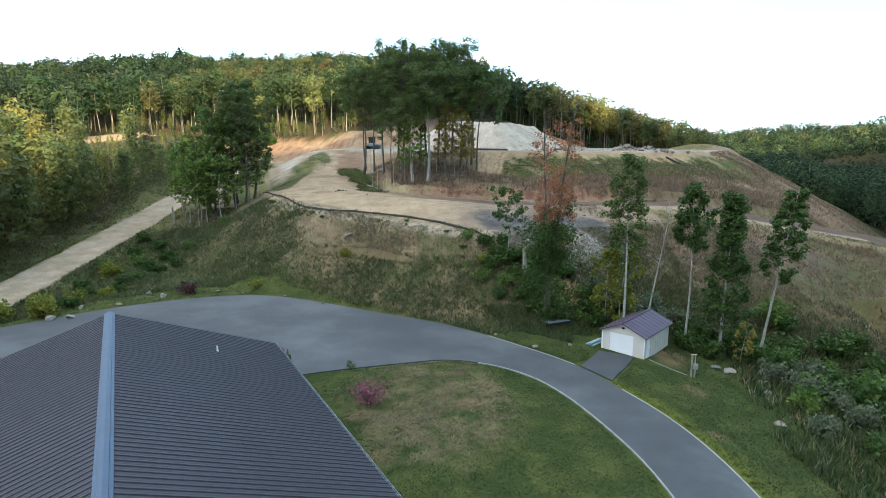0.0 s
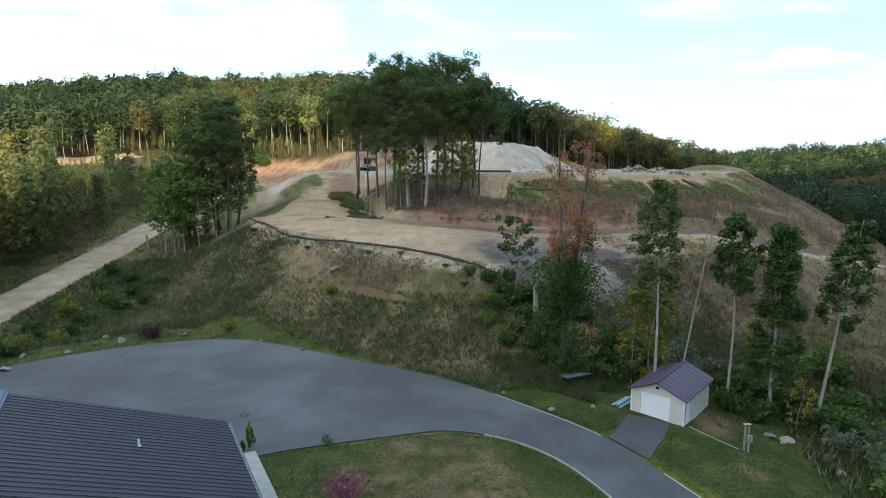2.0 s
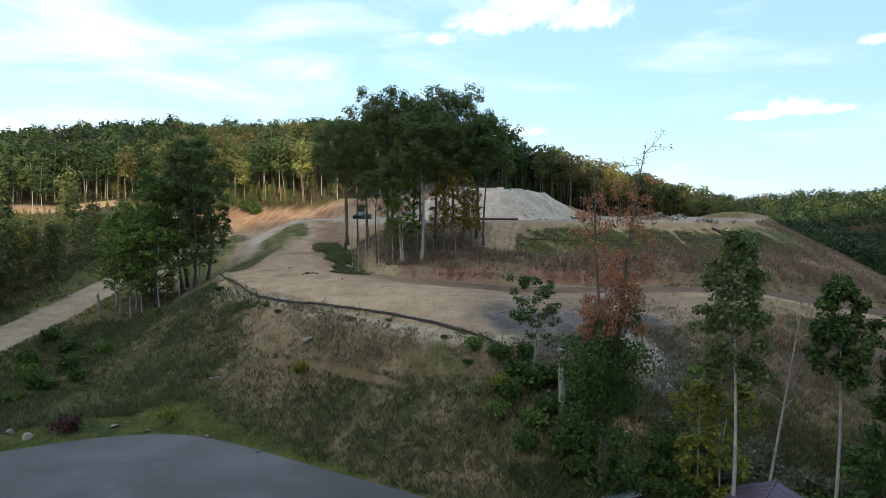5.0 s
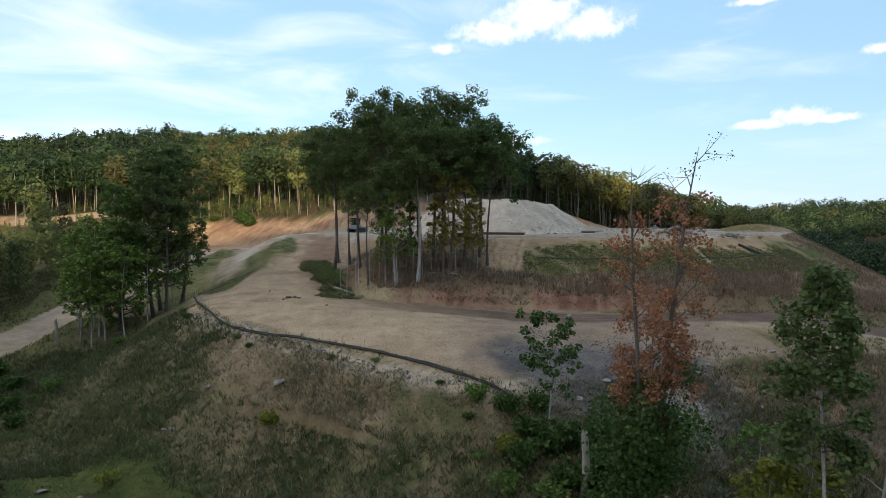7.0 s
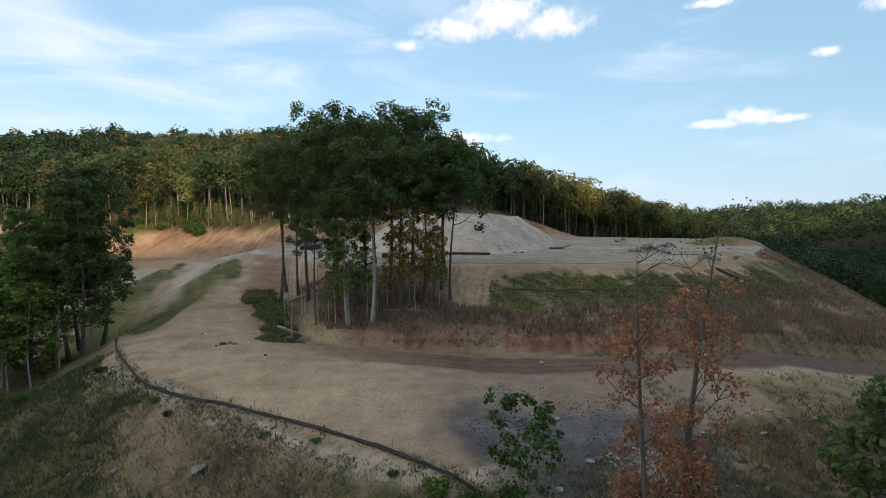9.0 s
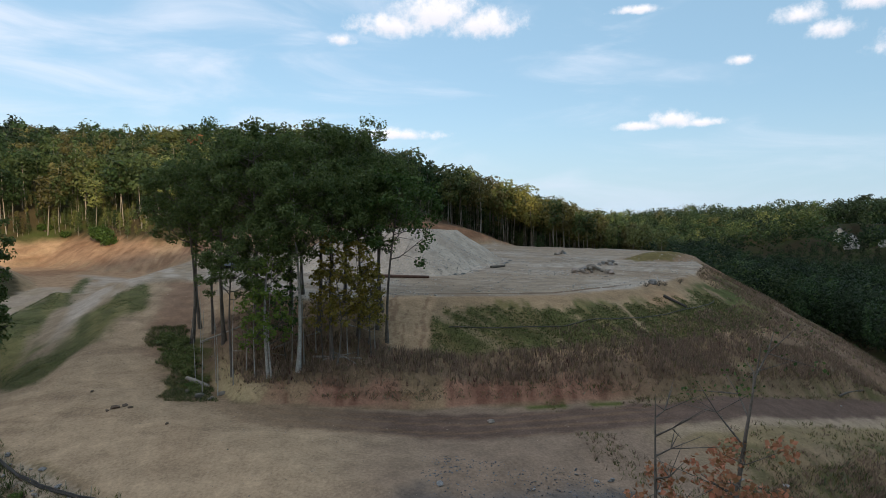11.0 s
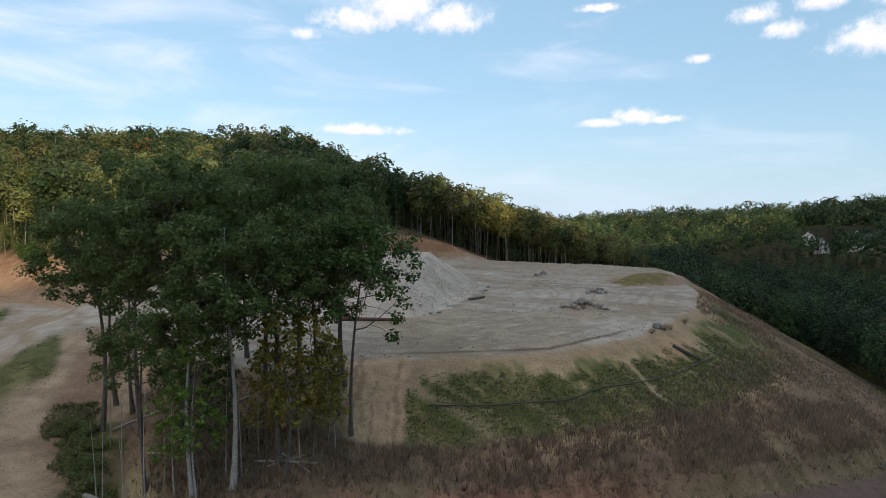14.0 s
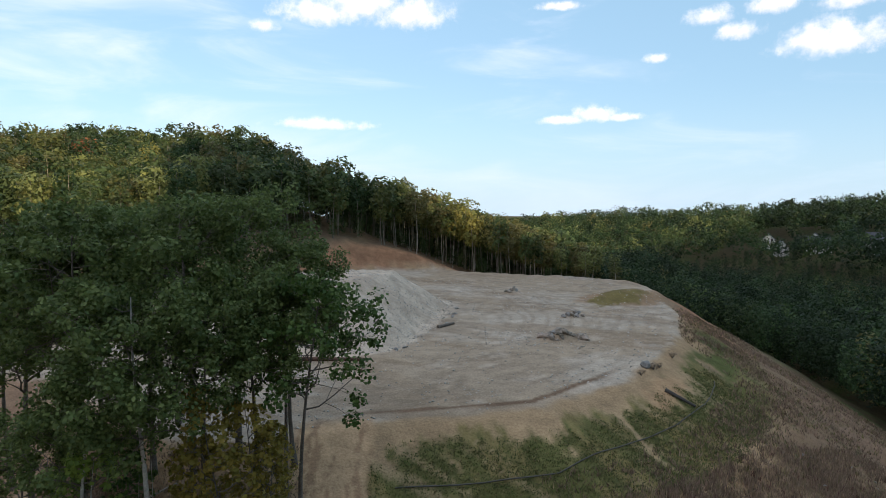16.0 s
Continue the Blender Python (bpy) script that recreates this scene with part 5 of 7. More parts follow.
# loading deck with a rail, half hidden in the bank
ob = thing("trailer_deck", "low flat deck with a dark rail among brush", "trailer", place(11.75, 60.3, 0.15), 27)
part("deck", boxed(-1.3, 1.3, -0.8, 0.8, 0.0, 0.08, bevel=0.02), M_SHEET, ob, "dull grey sheet deck")
part("frame_rail", boxed(-1.4, 1.4, 0.8, 0.92, -0.12, 0.18, bevel=0.01), M_DARK, ob)
part("frame_rail", boxed(-1.4, 1.4, -0.92, -0.8, -0.12, 0.1, bevel=0.01), M_DARK, ob)
for k in range(6):
    part("rail_post", boxed(1.34, 1.39, -0.8 + k * 0.32, -0.76 + k * 0.32, 0, 1.05), M_DARK, ob)
part("top_rail", boxed(1.32, 1.41, -0.82, 0.86, 1.02, 1.08), M_DARK, ob)
for x in (-1.2, 1.2):
    for y in (-0.7, 0.7):
        part("leg", boxed(x - 0.06, x + 0.06, y - 0.06, y + 0.06, -0.9, 0.0), M_DARK, ob)


# ---------- stones ----------
def stone_mesh(seed, squash=0.65):
    """A broken block: the hull of a few points, flat-faced."""
    r = np.random.default_rng(seed)
    bm = bmesh.new()
    P = r.normal(size=(15, 3))
    P /= np.linalg.norm(P, axis=1, keepdims=True)
    for q in P * r.uniform(0.75, 1.1, (15, 1)):
        bm.verts.new((q[0], q[1], q[2] * squash))
    hull = bmesh.ops.convex_hull(bm, input=bm.verts[:])
    bmesh.ops.delete(bm, geom=list({g for g in hull["geom_interior"] + hull["geom_unused"] if isinstance(g, bmesh.types.BMVert)}), context="VERTS")
    bmesh.ops.bevel(bm, geom=bm.edges[:], offset=0.05, segments=1, affect="EDGES")
    me = bpy.data.meshes.new("stone")
    bm.to_mesh(me)
    bm.free()
    return me


STONES = [stone_mesh(s) for s in range(5)]
STONES_GREY = [m.copy() for m in STONES]
for m in STONES:
    m.materials.append(M_STONE)
for m in STONES_GREY:
    m.materials.append(M_GREYSTONE)


def stone(x, y, size, k=0, grey=False, label="pale boulder lying on the ground", group="", rz=None, name="boulder"):
    ob = new(name, (STONES_GREY if grey else STONES)[k % 5])
    a = (x * 37 + y * 91) % 360 if rz is None else rz
    ob.matrix_basis = pose(x, y, hz(x, y) + size * (0.3 if name == "rubble" else 0.22), 0, 0, a) @ Matrix.Diagonal((size, size * 0.75, size * (1.15 if name == "rubble" else 0.8), 1))
    return tagged(ob, label, "boulder", group)


stone(-12.8, 79.4, 0.75, 1, label="large pale boulder on the weedy slope")
for k, (x, y, s) in enumerate([(25.2, 52.6, 0.55), (26.3, 52.2, 0.6), (25.7, 51.6, 0.4), (29.6, 52.9, 0.7), (31.0, 51.6, 0.6), (30.3, 53.9, 0.5), (28.3, 50.2, 0.6), (27.2, 47.4, 0.55), (24.7, 41.0, 0.5)]):
    stone(x, y, s, k, k % 3 == 0, "rough boulder among brush beside the lawn", "boulders beside the lawn")
for k, (x, y, s) in enumerate([(-40.8, 65.2, 0.55), (-39.6, 61.4, 0.6), (-41.2, 60.5, 0.7), (-37.2, 66.6, 0.45), (-34.0, 70.5, 0.65), (-36.3, 71.8, 0.5), (-28.2, 73.2, 0.45), (-24.9, 72.2, 0.35), (-19.3, 71.0, 0.3), (-14.0, 67.8, 0.3), (8.7, 53.9, 0.35), (12.2, 55.0, 0.3), (5.2, 57.0, 0.25)]):
    stone(x, y, s, k, k % 4 == 1, "stone set along the driveway's grassy verge", "stones along the driveway")
rr = np.random.default_rng(11)
for k in range(9):
    x, y = -22 + 18 * rr.uniform(), 76 + 12 * rr.uniform()
    if poly_sd(np.array([x]), np.array([y]), BENCH)[0] > 1.2:
        stone(x, y, rr.uniform(0.18, 0.4), k, k % 2 == 0, "small stone on the weedy slope", "stones on the weedy slope")
# broken stone along the bench's rim
k = 0
for (ax, ay), (bx, by) in zip(FRONT[1:5], FRONT[2:6]):
    for i in range(11):
        t = (i + rr.uniform()) / 11
        nx, ny = -(by - ay), bx - ax
        q = math.hypot(nx, ny)
        off = -rr.uniform(0.2, 1.7)
        x, y = ax + (bx - ax) * t - off * -nx / q, ay + (by - ay) * t - off * -ny / q
        stone(x, y, rr.uniform(0.14, 0.36), k, rr.uniform() < 0.8, "broken stone dumped along the bench's rim", "stones along the bench's rim")
        k += 1
for i in range(26):
    x, y = 6 + 16 * rr.uniform(), 71 + 15 * rr.uniform()
    stone(x, y, rr.uniform(0.15, 0.4), i, True, "grey broken stone tipped down the bank", "stones tipped down the bank")
# rubble heaps on the pad
for cx, cy, n, spread in ((43.5, 144, 38, 3.2), (53.3, 158.6, 22, 2.2), (54.4, 188, 12, 1.8)):
    for i in range(n):
        a, d = rr.uniform(0, 6.28), spread * rr.uniform() ** 0.7
        x, y = cx + d * math.cos(a), cy + 0.6 * d * math.sin(a)
        stone(x, y, rr.uniform(0.34, 0.82) * (1.2 - 0.6 * d / spread), i, i % 4 == 0, "broken concrete and stone in a low heap", "rubble heaps on the pad", name="rubble")
for i, (x, y) in enumerate([(41.0, 145.0), (41.5, 144.4), (46.2, 143.2), (46.6, 142.4)]):
    stone(x, y, 0.8, i, False, "pale broken concrete block in a heap", "rubble heaps on the pad", name="rubble")
stone(46.3, 127.8, 1.0, 2, True, "dark grey boulder at the pad's rim")
for i, (x, y) in enumerate([(19.6, 143.4), (21.0, 144.2), (30.8, 158.0), (34.5, 166), (33.5, 163.8), (36.5, 171)]):
    stone(x, y, 0.5, i, True, "stone at the foot of the gravel heap", "stones below the gravel heap")

# ---------- long things lying on the pad ----------


def lying(name, label, category, a, b, radius, mat, sides=12, sag=0.0, bend=0.0):
    za, zb = hz(*a) + radius * 0.8, hz(*b) + radius * 0.8
    ob = thing(name, label, category, (a[0], a[1], za))
    d = np.array([b[0] - a[0], b[1] - a[1], zb - za])
    t = np.linspace(0, 1, 7)[:, None]
    P = t * d + np.sin(t * 3.1416) * bend * np.array([-d[1], d[0], 0])
    part("stem", tubes_mesh("stem", [(P, radius * (1.05 - 0.3 * t[:, 0]), sides), (np.array([P[0], P[0] + d * 0.002]), [radius, 0.01], sides), (np.array([P[-1], P[-1] + d * 0.002]), [radius * 0.75, 0.01], sides)], mat), None, ob)
    return ob


lying("steel_pipe", "long rusted steel pipe lying on the pad", "pipe", (6.6, 141.2), (14.6, 138.9), 0.28, M_RUST)
lying("log", "dark log at the foot of the gravel heap", "log", (28.6, 155.4), (31.8, 157.6), 0.26, M_BARK)
lying("culvert_pipe", "black corrugated drain pipe on the green bank", "pipe", (45.0, 122.4), (47.0, 120.0), 0.2, M_BLACK)
for k, (a, b, r_) in enumerate([((-1.5, 105.4), (3.2, 104.0), 0.11), ((-0.5, 104.6), (3.0, 105.2), 0.09), ((0.2, 106.0), (2.6, 103.2), 0.10), ((-5.6, 107.6), (-1.0, 109.6), 0.12), ((-14.4, 116.2), (-9.5, 115.2), 0.12),
                             ((-9.6, 108.4), (-4.0, 106.2), 0.09), ((-12.6, 112.6), (-7.5, 113.6), 0.1), ((-13.5, 106.5), (-11.2, 105.4), 0.22), ((1.4, 110.5), (4.4, 108.6), 0.1), ((-6.5, 111.5), (-2.5, 113.5), 0.1)]):
    lying("fallen_log", "weathered fallen log among the trees", "log", a, b, r_, M_DEADWOOD, 7, bend=0.03)

lying("fallen_branch", "dark fallen branch on the dry slope", "branch", (60.2, 108.6), (65.4, 110.6), 0.13, M_BARK, 7, bend=0.06)
M_SOIL = material("dark turned soil", (0.13, 0.092, 0.065), 0.95, vary=0.35, grain=(2.0, 14.0), bump=0.6)
clods = [m.copy() for m in STONES[:3]]
for m in clods:
    m.materials.clear()
    m.materials.append(M_SOIL)
for i, (x, y, s) in enumerate([(-17.3, 99.2, 0.45), (-16.7, 99.6, 0.32), (-17.8, 98.8, 0.25), (-16.1, 99.1, 0.26), (-20.8, 103.6, 0.24), (-12.2, 95.4, 0.22)]):
    ob = new("soil_clod", clods[i % 3])
    ob.matrix_basis = pose(x, y, hz(x, y) + 0.22 * s, 0, 0, i * 67) @ Matrix.Diagonal((s, s * 0.7, s * 0.75, 1))
    tagged(ob, "dark clod of turned soil on the bare bench", "soil", "clods on the bench")
for i, (x, y, s) in enumerate([(14.0, 95.3, 0.42), (-9.6, 103.2, 0.5), (-11.4, 102.2, 0.7), (-10.2, 101.8, 0.45), (-12.8, 103.8, 0.4)]):
    stone(x, y, s, i, False, "pale flat stone beside the graded road", "stones beside the road")
for i in range(16):
    x, y = 50 + 24 * rr.uniform(), 104 + 12 * rr.uniform()
    stone(x, y, rr.uniform(0.12, 0.3), i, i % 3 == 0, "pale stone on the dry brown slope", "stones on the dry slope")
for i in range(34):
    x, y = 19 + 15 * rr.uniform(), 73 + 12 * rr.uniform()
    stone(x, y, rr.uniform(0.14, 0.38), i, True, "grey broken stone tipped down the bank", "stones tipped down the bank")

# ---------- silt sock with stakes along the bench ----------
FENCE = [(-36.0, 117.5), (-33.2, 111), (-31, 106), (-28.7, 101.2), (-25.2, 95.6), (-21, 90.9), (-16.4, 87.6), (-12.3, 85.2), (-5.8, 80.6), (0.2, 77.1), (3.8, 74.9), (6.2, 73.6)]


def build_sock():
    P = np.array(FENCE)
    for _ in range(2):
        Q = np.stack([0.75 * P[:-1] + 0.25 * P[1:], 0.25 * P[:-1] + 0.75 * P[1:]], 1).reshape(-1, 2)
        P = np.concatenate([P[:1], Q, P[-1:]])
    d = np.r_[0, np.cumsum(np.hypot(*np.diff(P, axis=0).T))]
    s = np.arange(0, d[-1], 0.5)
    X, Y = np.interp(s, d, P[:, 0]), np.interp(s, d, P[:, 1])
    X, Y = X + 0.10 * fbm(s, 0 * s, 4, 3), Y + 0.10 * fbm(s, 0 * s + 9, 4, 5)
    Z = height(X, Y)
    ob = thing("silt_fence", "sagging black silt sock staked along the bench", "fence")
    r_ = 0.10 + 0.03 * fbm(s, 0 * s, 1.5, 8)
    tub = [(np.stack([X, Y, Z + 0.12], -1), r_, 9), (np.stack([X, Y, Z + 0.22 + 0.06 * fbm(s, 0 * s, 3, 2)], -1), 0.055 + 0 * r_, 6)]
    part("sock", tubes_mesh("sock", tub, M_BLACK), None, ob, "black filter sock")
    me = bpy.data.meshes.new("stake")
    bm = boxed(-0.025, 0.025, -0.025, 0.025, -0.4, 0.85)
    bm.to_mesh(me)
    bm.free()
    me.materials.append(M_STAKE)
    for i in range(2, len(s) - 2, 5):
        st = part("stake", me, None, ob)
        st.location, st.rotation_euler = (X[i] + 0.12, Y[i] + 0.18, Z[i]), (radians(4 * math.sin(i)), radians(5 * math.cos(i * 1.7)), i)


build_sock()

# ---------- trees round the garage ----------


def clump_foliage(centres, radii, counts, size, r):
    C = []
    for c, R, n in zip(centres, radii, counts):
        off = r.normal(size=(n, 3))
        off /= np.linalg.norm(off, axis=1, keepdims=True)
        C.append(np.array(c) + off * (r.uniform(0, 1, (n, 1)) ** 0.45) * R)
    return leaf_arrays(np.concatenate(C), size, r)


def tree_at(x, y, seed, mat, label, bark=None, name="tree", top=None, **kw):
    return make_tree(name, label, place(x, y, -0.1), seed, mat, bark, group=kw.pop("group", ""), rz=kw.pop("turn", (seed * 77) % 360), **kw)


def build_oak():
    """Half-dead oak: rust leaves on the middle limbs, bare twigs above, green growth below."""
    x, y = 10.9, 61.2
    z = hz(x, y)
    tall = 5.6 - z
    ob = thing("oak_tree", "dying oak with rust-brown leaves and bare top twigs", "tree", (x, y, z - 0.1))
    r = np.random.default_rng(4)
    tubes, rust, green, bare = [], [], [], []
    stems = [((0.0, 0.0), (2.7, 0.3), 1.0, 0.24), ((-0.1, 0.0), (-0.7, -0.2), 0.95, 0.19), ((0.0, 0.1), (0.7, 0.6), 0.58, 0.13)]
    for (bx, by), (tx, ty), f, rad in stems:
        t = np.linspace(0, 1, 10)
        P = np.stack([bx + tx * t**1.4 + 0.15 * np.sin(6 * t + bx), by + ty * t + 0.15 * np.cos(5 * t), tall * f * t - 0.3], -1)
        tubes.append((P, rad * (1 - t) ** 0.8 + 0.008, 8))
        for k in range(26):
            h = 0.25 + 0.73 * (k + r.uniform()) / 26
            p0 = np.array([np.interp(h, t, P[:, i]) for i in range(3)])
            a = r.uniform(0, 6.28)
            L = (1.25 if h < 0.8 else 1.1) * r.uniform(0.6, 1.2)
            q = p0 + np.array([math.cos(a) * L, math.sin(a) * L, L * r.uniform(0.6, 1.5)])
            m_ = (p0 + q) / 2 + r.normal(size=3) * 0.12
            tubes.append((np.array([p0, m_, q]), [0.034, 0.02, 0.007], 4))
            for _ in range(3):
                w = m_ + (q - m_) * r.uniform(0.2, 1) + r.normal(size=3) * 0.5
                tubes.append((np.array([m_, (m_ + w) / 2, w]), [0.016, 0.012, 0.006], 4))
                (rust if 0.45 < h < 0.86 else green if h <= 0.45 else bare).append(w)
            (rust if 0.45 < h < 0.86 else green if h <= 0.45 else bare).append(q)
    part("trunk", tubes_mesh("trunk", tubes, M_BARK), None, ob)
    # ragged bunches low down, thinning out along the two leaders
    bunch = [q for q in rust if r.uniform() < (0.95 if q[2] < 0.62 * tall else 0.8)]
    dense = [1.0 if q[2] < 0.62 * tall else 0.62 for q in bunch]
    V, F = clump_foliage(bunch, [0.36 + 0.12 * k for k in dense], [int(78 * k) for k in dense], 0.15, r)
    part("crown", fast_mesh("crown", V, F, M_LEAF_RUST), None, ob, "hanging rust-brown oak leaves")
    low = [g for g in green] + [(r.normal() * 1.3, r.normal() * 1.3, tall * r.uniform(0.02, 0.42)) for _ in range(70)]
    V, F = clump_foliage(low, [0.85] * len(low), [60] * len(low), 0.22, r)
    part("lower_growth", fast_mesh("lower_growth", V, F, M_LEAF), None, ob, "dense green growth round the lower trunk")
    thin_ = [b for i, b in enumerate(bare) if b[0] > 0.8]
    V, F = clump_foliage(thin_, [0.35] * len(thin_), [9] * len(thin_), 0.10, r)
    part("sparse_leaves", fast_mesh("sparse_leaves", V, F, M_LEAF), None, ob, "few small leaves on the top twigs")


build_oak()
tree_at(18.3, 58.6, 21, M_LEAF_DARK, "upright green tree with pale trunk behind the garage", M_PALE_BARK, tall=20.2, base=0.48, spread=1.6, leaves=6200, limbs=26, airy=1.1, trunk=0.14, leaf=0.24)
tree_at(18.6, 60.3, 22, M_YELLOWGREEN, "slim tree with yellowing leaves behind the garage", M_PALE_BARK, tall=10.5, base=0.15, spread=1.5, leaves=1900, limbs=12, trunk=0.08, leaf=0.27)
tree_at(17.0, 60.6, 29, M_YELLOWGREEN, "slim young tree behind the garage", M_PALE_BARK, tall=9.5, base=0.15, spread=1.6, leaves=1800, limbs=10, trunk=0.07, leaf=0.27)
tree_at(24.6, 58.6, 23, M_LEAF, "tall bare-stemmed tree with a small dark crown", M_PALE_BARK, tall=18.8, base=0.58, spread=1.3, leaves=5000, limbs=20, airy=1.2, trunk=0.13, leaf=0.25)
tree_at(27.6, 57.2, 24, M_LEAF, "tall dark green tree beside boulders", M_PALE_BARK, tall=18.2, base=0.14, spread=1.75, leaves=11500, limbs=42, trunk=0.16, leaf=0.24, lean=0.03, cone=0.75, airy=1.15)
tree_at(31.2, 56.6, 25, M_LEAF, "leaning tree with a long pale trunk", M_PALE_BARK, tall=19.2, base=0.48, spread=1.35, leaves=5600, limbs=24, airy=1.15, trunk=0.16, leaf=0.24, lean=0.14, turn=5)
tree_at(28.6, 54.6, 26, M_LEAF_YELLOW, "small yellowing sapling beside boulders", M_PALE_BARK, tall=5.0, base=0.2, spread=0.9, leaves=420, limbs=8, trunk=0.04, leaf=0.24)
tree_at(7.8, 71.8, 27, M_LEAF, "slender young tree on the bank", M_PALE_BARK, tall=9.0, base=0.35, spread=1.9, leaves=1700, limbs=11, trunk=0.07, leaf=0.24, airy=0.75)
tree_at(20.7, 68.5, 28, M_LEAF_LIGHT, "slender young tree on the bank", M_PALE_BARK, tall=5.5, base=0.3, spread=1.2, leaves=500, limbs=8, trunk=0.05, leaf=0.28)
# bare dead stem leaning behind the garage
ob = thing("dead_tree", "bare leaning dead trunk with broken twigs", "tree", place(20.6, 59.4))
r_ = np.random.default_rng(3)
P = np.stack([np.linspace(0, 2.2, 7), np.linspace(0, 0.3, 7), np.linspace(-0.3, 13.5, 7)], -1)
tub = [(P, np.linspace(0.11, 0.03, 7), 7)]
for k in range(9):
    p0 = P[3] + (P[6] - P[3]) * r_.uniform(0.1, 1)
    q = p0 + np.array([r_.normal() * 0.5, r_.normal() * 0.5, r_.uniform(0.4, 1.3)])
    tub.append((np.array([p0, (p0 + q) / 2 + 0.05, q]), [0.025, 0.018, 0.008], 4))
part("trunk", tubes_mesh("trunk", tub, M_PALE_BARK), None, ob)


def snag(x, y, tall, radius, label):
    r = np.random.default_rng(int(x * 10) % 97)
    ob = thing("snag", label, "tree stump", place(x, y))
    t = np.linspace(0, 1, 8)
    P = np.stack([0.06 * np.sin(4 * t), 0.05 * np.cos(3 * t), tall * t - 0.3], -1)
    tub = [(P, radius * (1.1 - 0.25 * t), 10)]
    for k in range(5):
        a = k * 1.26
        b0 = P[-1] + np.array([math.cos(a), math.sin(a), 0]) * radius * 0.5
        tub.append((np.array([b0 - [0, 0, 0.2], b0 + [0, 0, r.uniform(0.1, 0.5)]]), [radius * 0.4, 0.01], 5))
    part("trunk", tubes_mesh("trunk", tub, M_DEADWOOD), None, ob)


snag(9.2, 66.6, 4.2, 0.24, "tall broken snag of weathered wood")
snag(-47.0, 103.5, 3.2, 0.2, "short broken snag above the haul road")

# ---------- tall trees in the middle of the slope ----------
CLUMP = [(-15.6, 121.4, 19.0, 0), (-15.4, 116.4, 21.5, 1), (-13.6, 119.2, 17.5, 2), (-11.2, 113.0, 22, 3), (-8.9, 104.8, 14, 4), (-5.3, 102.7, 16.5, 0), (-2.7, 103.0, 20.5, 1), (-7.2, 108.6, 23, 2),
         (-1.2, 110.0, 22.5, 3), (2.9, 107.6, 18.5, 1), (5.0, 109.4, 17, 0), (-4.4, 115.6, 20, 2), (1.6, 116.0, 20.5, 3), (-9.0, 120.5, 21, 1), (-3.6, 122.5, 20, 0), (0.4, 104.6, 18.5, 2), (5.8, 113.6, 18, 1)]
protos = []
for k, (seed, sp, lv, base) in enumerate([(41, 3.8, 11000, 0.50), (42, 4.1, 11800, 0.48), (43, 3.6, 10600, 0.54), (44, 4.4, 12400, 0.44)]):
    protos.append(dict(seed=seed, spread=sp, leaves=lv, base=base + 0.08, limbs=20))
made = {}
for i, (x, y, tall, k) in enumerate(CLUMP):
    k = k % 4
    pale = i in (5, 6)
    label = "tall pale-barked tree with a dark green crown" if pale else "tall dark-barked tree with a deep green crown"
    key = (k, pale)
    if key not in made:
        p = protos[k]
        made[key] = make_tree("tall_tree", label, (0, 0, 0), p["seed"], M_LEAF_DARK, M_PALE_BARK if pale else M_BARK, group="tall trees on the slope", tall=20.0, base=p["base"], spread=p["spread"], leaves=p["leaves"], limbs=p["limbs"], trunk=0.21, leaf=0.225, airy=0.66)
        ob = made[key]
    else:
        ob = copy_thing(made[key], Matrix())
    ob.matrix_basis = pose(x, y, hz(x, y) - 0.1, 0, 0, i * 83) @ Matrix.Diagonal((tall / 20, tall / 20, tall / 20, 1))
# crooked tree at the clump's edge, leaning over the pad
tree_at(5.9, 107.0, 47, M_LEAF, "crooked dark tree leaning beside the gully", M_BARK, tall=19.0, base=0.5, spread=3.8, leaves=4200, limbs=16, trunk=0.17, leaf=0.28, lean=0.07, airy=0.7, turn=10)
YOUNG = [(-5.0, 102.5, 13.5, 0), (-6.6, 103.0, 10.0, 0), (0.8, 103.6, 14.5, 2), (2.8, 104.4, 13.0, 2), (-0.4, 104.6, 11.0, 2), (-4.0, 105.6, 10.0, 1), (4.2, 104.6, 10.5, 2), (3.9, 106.4, 9.0, 2)]
M_LEAF_BRIGHT = leaf_material("bright green leaves", (0.16, 0.235, 0.045))
small = {}
for i, (x, y, tall, k) in enumerate(YOUNG):
    mat = (M_LEAF_BRIGHT, M_LEAF, M_LEAF_YELLOW)[k]
    label = ("young tree with fresh green leaves under tall trees", "young green tree under tall trees", "young tree with yellowing leaves under tall trees")[k]
    if k not in small:
        small[k] = make_tree("young_tree", label, (0, 0, 0), 60 + k, mat, M_PALE_BARK if k == 0 else M_BARK, group="young trees on the slope", tall=10.0, base=0.3, spread=1.15, leaves=1300, limbs=20, trunk=0.06, leaf=0.22, airy=0.95)
        ob = small[k]
    else:
        ob = copy_thing(small[k], Matrix())
    ob.matrix_basis = pose(x, y, hz(x, y) - 0.1, 0, 0, i * 61) @ Matrix.Diagonal((tall / 10, tall / 10, tall / 10, 1))
poles = [(-11.4, 103.6, 8), (-8.6, 103.4, 9), (-10.6, 105.8, 8), (-2.2, 104.0, 9), (0.2, 107.0, 9), (-9.9, 102.9, 7), (-7.6, 104.4, 6), (-3.4, 104.6, 8), (-1.2, 106.2, 7), (1.9, 105.0, 7.5), (4.6, 105.4, 6), (-12.6, 106.2, 6.5), (-5.9, 106.0, 7), (-13.8, 113.4, 7)]
